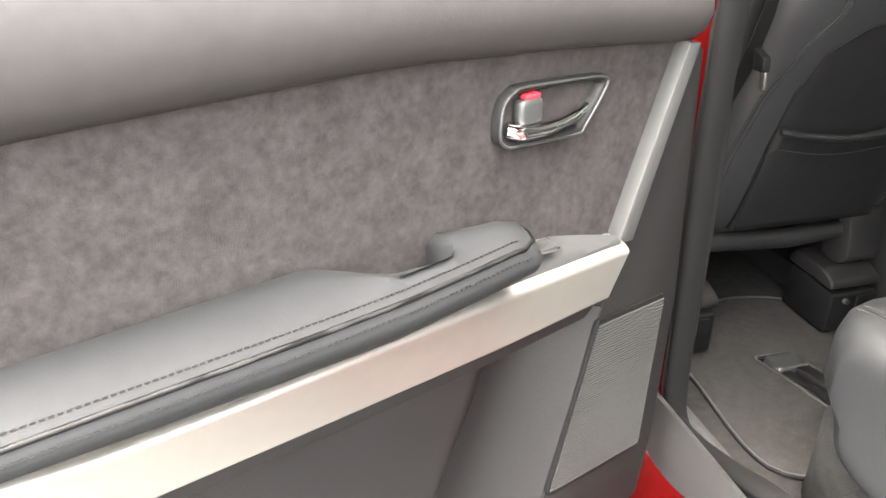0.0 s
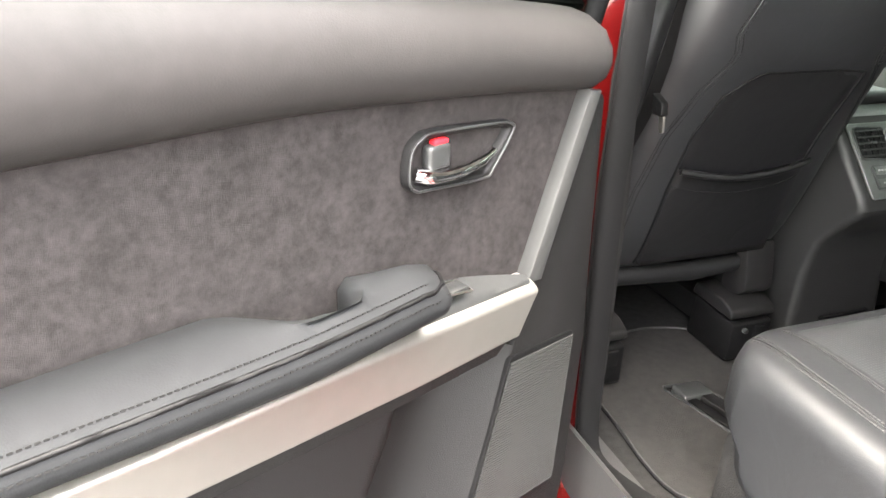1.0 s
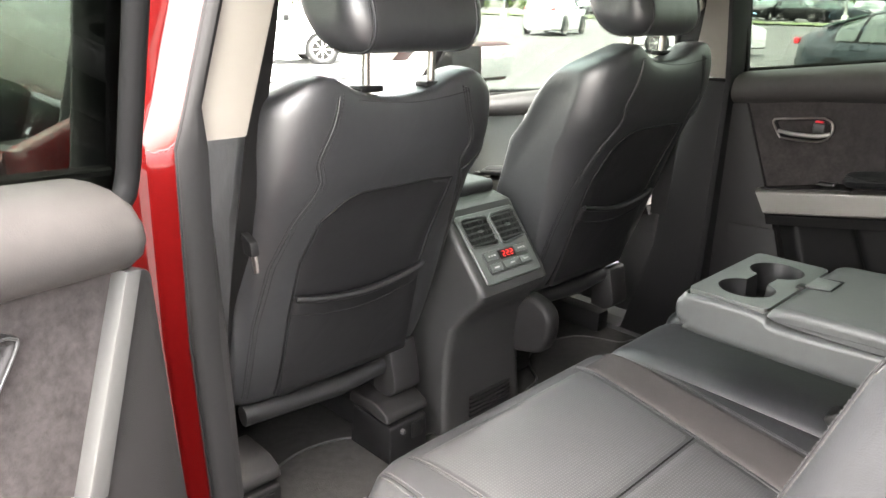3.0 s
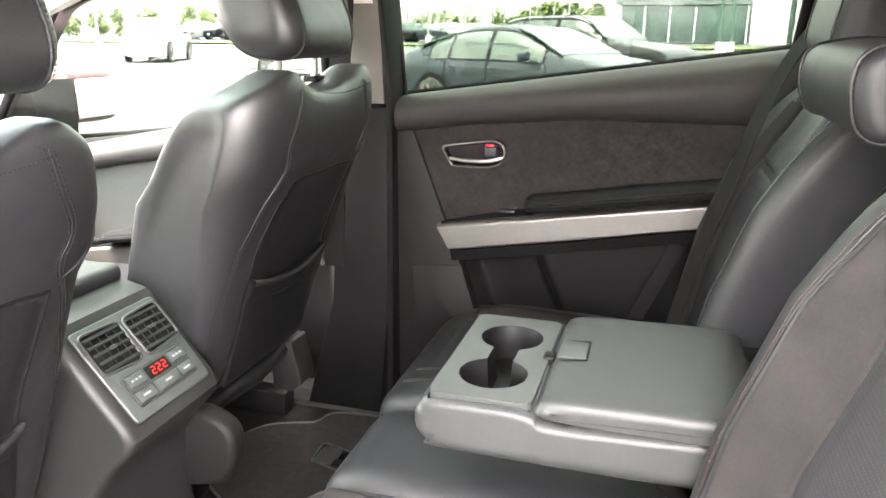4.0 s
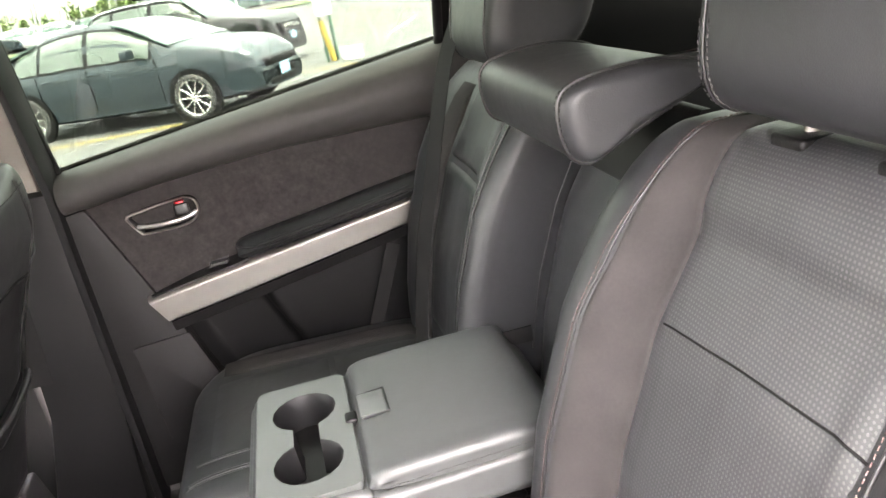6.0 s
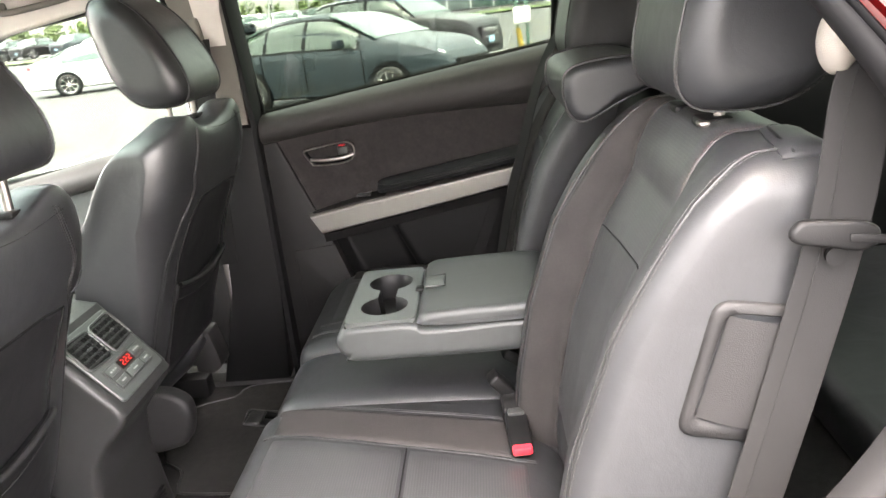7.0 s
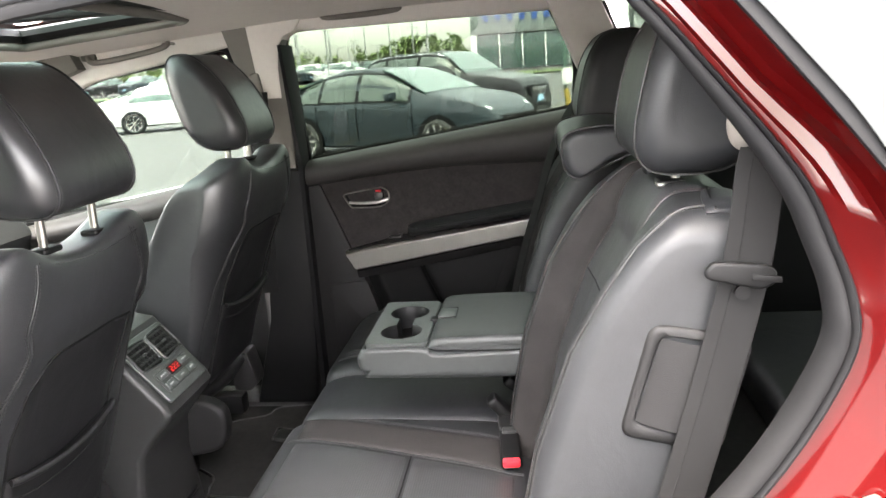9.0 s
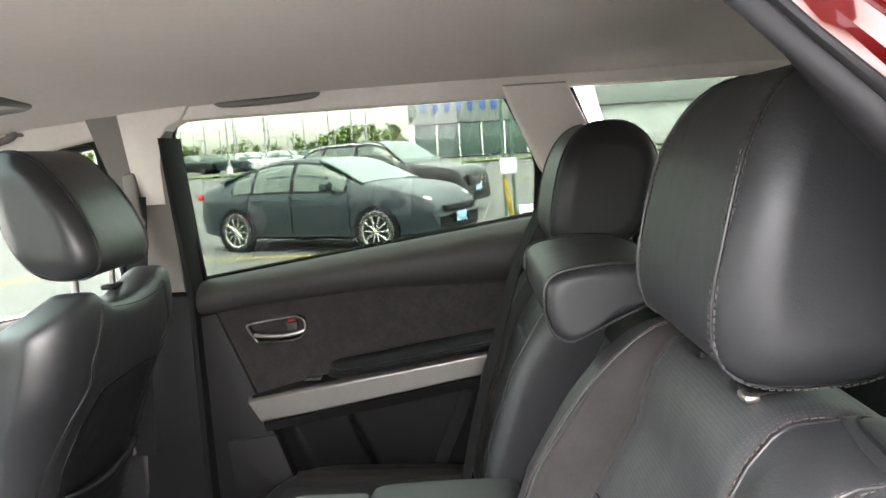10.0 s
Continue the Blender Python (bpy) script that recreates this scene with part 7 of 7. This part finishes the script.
vehicle("parked_suv", "dark green SUV parked ahead of the bonnet", BLACK_PAINT, (6.0, 19.6), (0.9, -0.43), 4.7, 1.9, 1.7, tall=True, detail=False, spokes=8)
vehicle("parked_suv", "dark grey SUV parked ahead of the bonnet", BLACK_PAINT, (-0.5, 11.0), (0.85, -0.5), 4.7, 1.9, 1.7, tall=True, detail=False, spokes=10)
vehicle("parked_suv", "white SUV parked by the showroom", WHITE_PAINT, (62, -12.1), (-0.86, 0.5), 5.0, 2.0, 1.9, tall=True, detail=False, spokes=6)
random.seed(4)
for i in range(12):
    y = 14 + i * 3.0
    paint = (BLACK_PAINT, SILVER_PAINT, WHITE_PAINT, BLUE_GREY_PAINT, BLACK_PAINT)[i % 5]
    word = ("black", "silver", "white", "slate blue", "black")[i % 5]
    vehicle("parked_suv", word + " car in the far row of the lot", paint, (70 + random.uniform(-1, 1) - 0.25 * i, y), (-0.2, -1) if i < 5 else (-1, 0.1), 4.9, 1.9, 1.75, tall=True, detail=False, spokes=6)

# ---- lot markings, verges ----
def ground_strip(name, pts, mat, label, lift=0.006):
    bm = bmesh.new()
    vs = [bm.verts.new((x, y, ground_z(x, y) + lift)) for x, y in pts]
    bm.faces.new(vs)
    return structure(name, bm, mat, label, smooth=0)


def painted_line(a, b, w, mat, label, lift=0.006):
    a, b = Vector(a), Vector(b)
    n = (b - a).normalized()
    n = Vector((-n.y, n.x)) * w / 2
    return ground_strip("lot_line", [a - n, b - n, b + n, a + n], mat, label, lift)


painted_line((10.45, 5.6), (9.7, 0.4), 0.11, YELLOW_LINE, "yellow painted parking line")
painted_line((14.2, 4.8), (13.3, -1.2), 0.11, YELLOW_LINE, "yellow painted parking line")
for i in range(7):
    painted_line((19 + 2.0 * i, -2.5 - 1.8 * i), (23.5 + 2.0 * i, -4.0 - 1.8 * i), 0.11, WHITE_LINE, "white painted parking line")
    painted_line((22 + i * 2.7, 1.0 - 0.4 * i), (23.2 + i * 2.7, -4.2 - 0.4 * i), 0.11, YELLOW_LINE, "yellow painted parking line")
painted_line((4.0, 9.0), (9.5, 6.5), 0.11, YELLOW_LINE, "yellow painted parking line")
ground_strip("grass_verge", [(58, -30), (64, -30), (60, 9), (55, 8)], GRASS, "grass verge before the showroom", 0.06)
ground_strip("grass_verge", [(58, 12), (63, 12), (52, 60), (47, 58)], GRASS, "grass verge along the far lot", 0.06)
ground_strip("grass_verge", [(30, 40), (33, 40), (-20, 46), (-20, 42)], GRASS, "grass verge ahead of the lot", 0.06)

# ---- showroom ----
shop = thing("showroom", "grey and white car showroom with tall glass front", "building")
base = 0.85
part("sign_band", rbox((74, -1.9, base + 4.65), (4, 15.2, 2.8), 0.05), WALL_GREY, shop, "grey metal sign band")
part("white_pier", rbox((73.9, -7.6, base + 2.9), (4.4, 3.0, 6.2), 0.05), WALL_WHITE, shop, "broad white pier")
part("corner_post", rbox((72.2, 5.45, base + 1.6), (0.4, 0.5, 3.3), 0.03), WALL_WHITE, shop, "white corner post")
part("back_wall", rbox((77, -10.6, base + 1.6), (1.0, 32.6, 3.2), 0.05), WALL_WHITE, shop)
part("white_wing", rbox((73.5, -28.9, base + 2.0), (4, 38.6, 4.0), 0.05), WALL_PALE, shop, "pale wing wall")
part("wing_fascia", rbox((73.3, -28.9, base + 5.4), (4.6, 38.6, 2.78), 0.05), WALL_GREY, shop, "grey fascia over the wing wall")
for i in range(7):
    y = 5.2 - i * 2.2
    part("glass_pane", rbox((72.3, y - 1.1, base + 1.6), (0.06, 2.08, 3.2), 0.01), CAR_GLASS, shop, "tall dark showroom pane")
    part("mullion", rbox((72.2, y, base + 1.6), (0.16, 0.12, 3.25), 0.01), WALL_WHITE, shop, "white mullion")
# sign letters shown as plain blue blocks
for i in range(7):
    y = 4.2 - i * 1.15
    part("sign_block", rbox((71.92, y, base + 4.87), (0.14, 0.5, 0.95), 0.03), SIGN_BLUE, shop, "plain blue sign block")

# ---- lamp posts, sign post ----
random.seed(11)
def lamp_post(x, y, h, heads):
    p = thing("lamp_post", "pale steel car-park lamp post", "lamp post", "lamp posts")
    z = ground_z(x, y)
    part("pole", tube([(x, y, z), (x, y, z + h)], [0.11, 0.07], 8), POLE_METAL, p, smooth=60)
    part("base", tube([(x, y, z), (x, y, z + 0.7)], 0.25, 10), WALL_WHITE, p, smooth=60)
    for sg in heads:
        part("lamp_head", rbox((x, y + sg * 0.55, z + h + 0.02), (0.3, 0.7, 0.12), 0.03), POLE_METAL, p)


for x, y, h in ((62, 20.5, 9), (66, 18.3, 9.5), (80, 25.5, 9), (88, 16.5, 9), (95, 21.0, 9), (78, 12.2, 8.5), (100, 27, 9), (92, 12.5, 9), (85, 30.5, 8), (105, 33, 9), (58, 30, 9), (110, 17, 9), (70, 38, 9), (45, 40, 9), (30, 48, 9), (50, 52, 9), (10, 50, 9), (110, 41, 7.5), (112, 35, 7), (108, 29, 7.5), (115, 28, 6.5), (104, 24.5, 7), (118, 24, 6.5), (112, 20, 7), (106, 14.5, 7), (116, 12, 6.5), (120, 31, 6.5), (122, 37, 7), (125, 17, 6.5), (98, 33, 7.5), (96, 37.5, 7.5), (124, 45, 7)):
    lamp_post(x, y, 0.7 * h, (-1, 1))
sp = thing("sign_post", "green steel sign post with white plates and yellow base", "sign post")
for dy in (-0.10, 0.10):
    part("post", tube([(14.6, -0.62 + dy, 0), (14.6, -0.62 + dy, 2.75)], 0.035, 8), make_mat("green_post", (0.06, 0.12, 0.09), 0.5), sp, smooth=60)
part("sign_plate", rbox((14.55, -0.60, 2.62), (0.03, 0.32, 0.3), 0.01), WALL_WHITE, sp, "white sign plate")
part("sign_plate", rbox((14.52, -0.62, 1.05), (0.05, 0.34, 0.32), 0.01), WALL_WHITE, sp, "white lower plate")
part("yellow_base", tube([(14.5, -0.64, 0.0), (14.5, -0.52, 0.8)], 0.055, 10), YELLOW_LINE, sp, "yellow sleeve", smooth=60)
part("white_block", rbox((14.2, -0.98, 0.12), (0.3, 0.4, 0.24), 0.03), WALL_WHITE, sp, "white wheel stop block")

# ---- trees ----
def tree(x, y, h, seed):
    t = thing("tree", "spring-green leafy tree on the horizon", "tree", "trees")
    rnd = random.Random(seed)
    z = ground_z(x, y)
    bm = tube([(x, y, z), (x + 0.1, y, z + 0.3 * h), (x, y + 0.2, z + 0.75 * h)], [0.22, 0.16, 0.05], 7)
    for i in range(5):
        a = rnd.uniform(0, 6.28)
        bm = tube([(x, y, z + (0.3 + 0.07 * i) * h), (x + 0.2 * h * math.cos(a), y + 0.2 * h * math.sin(a), z + (0.5 + 0.08 * i) * h)], [0.09, 0.03], 5, bm)
    part("trunk", bm, BARK, t, smooth=60)
    verts, faces = [], []
    for c in range(16):
        a, r = rnd.uniform(0, 6.28), rnd.uniform(0.0, 0.30) * h
        cz = z + rnd.uniform(0.16, 0.88) * h
        cc = Vector((x + r * math.cos(a), y + r * math.sin(a), cz))
        cr = rnd.uniform(0.10, 0.18) * h
        for k in range(26):
            d = Vector((rnd.gauss(0, 1), rnd.gauss(0, 1), rnd.gauss(0, 0.8))).normalized() * cr * rnd.uniform(0.5, 1.1)
            p = cc + d
            u = Vector((rnd.gauss(0, 1), rnd.gauss(0, 1), rnd.gauss(0, 1))).normalized() * 0.055 * h
            w = u.cross(Vector((rnd.gauss(0, 1), rnd.gauss(0, 1), rnd.gauss(0, 1)))).normalized() * 0.045 * h
            n = len(verts)
            verts += [p - u, p + w, p + u, p - w]
            faces.append((n, n + 1, n + 2, n + 3))
    me = bpy.data.meshes.new("crown")
    me.from_pydata([tuple(q) for q in verts], [], faces)
    me.materials.append(LEAF)
    ob = new("crown", me)
    ob.parent = t
    return t


random.seed(21)
for i in range(150):
    a = radians(-14 + 0.76 * i + random.uniform(-0.8, 0.8))
    r = random.uniform(128, 158)
    tree(r * math.cos(a), r * math.sin(a), random.uniform(3.4, 5.4) + (1.6 if 23 < i < 33 else 0), 100 + i)
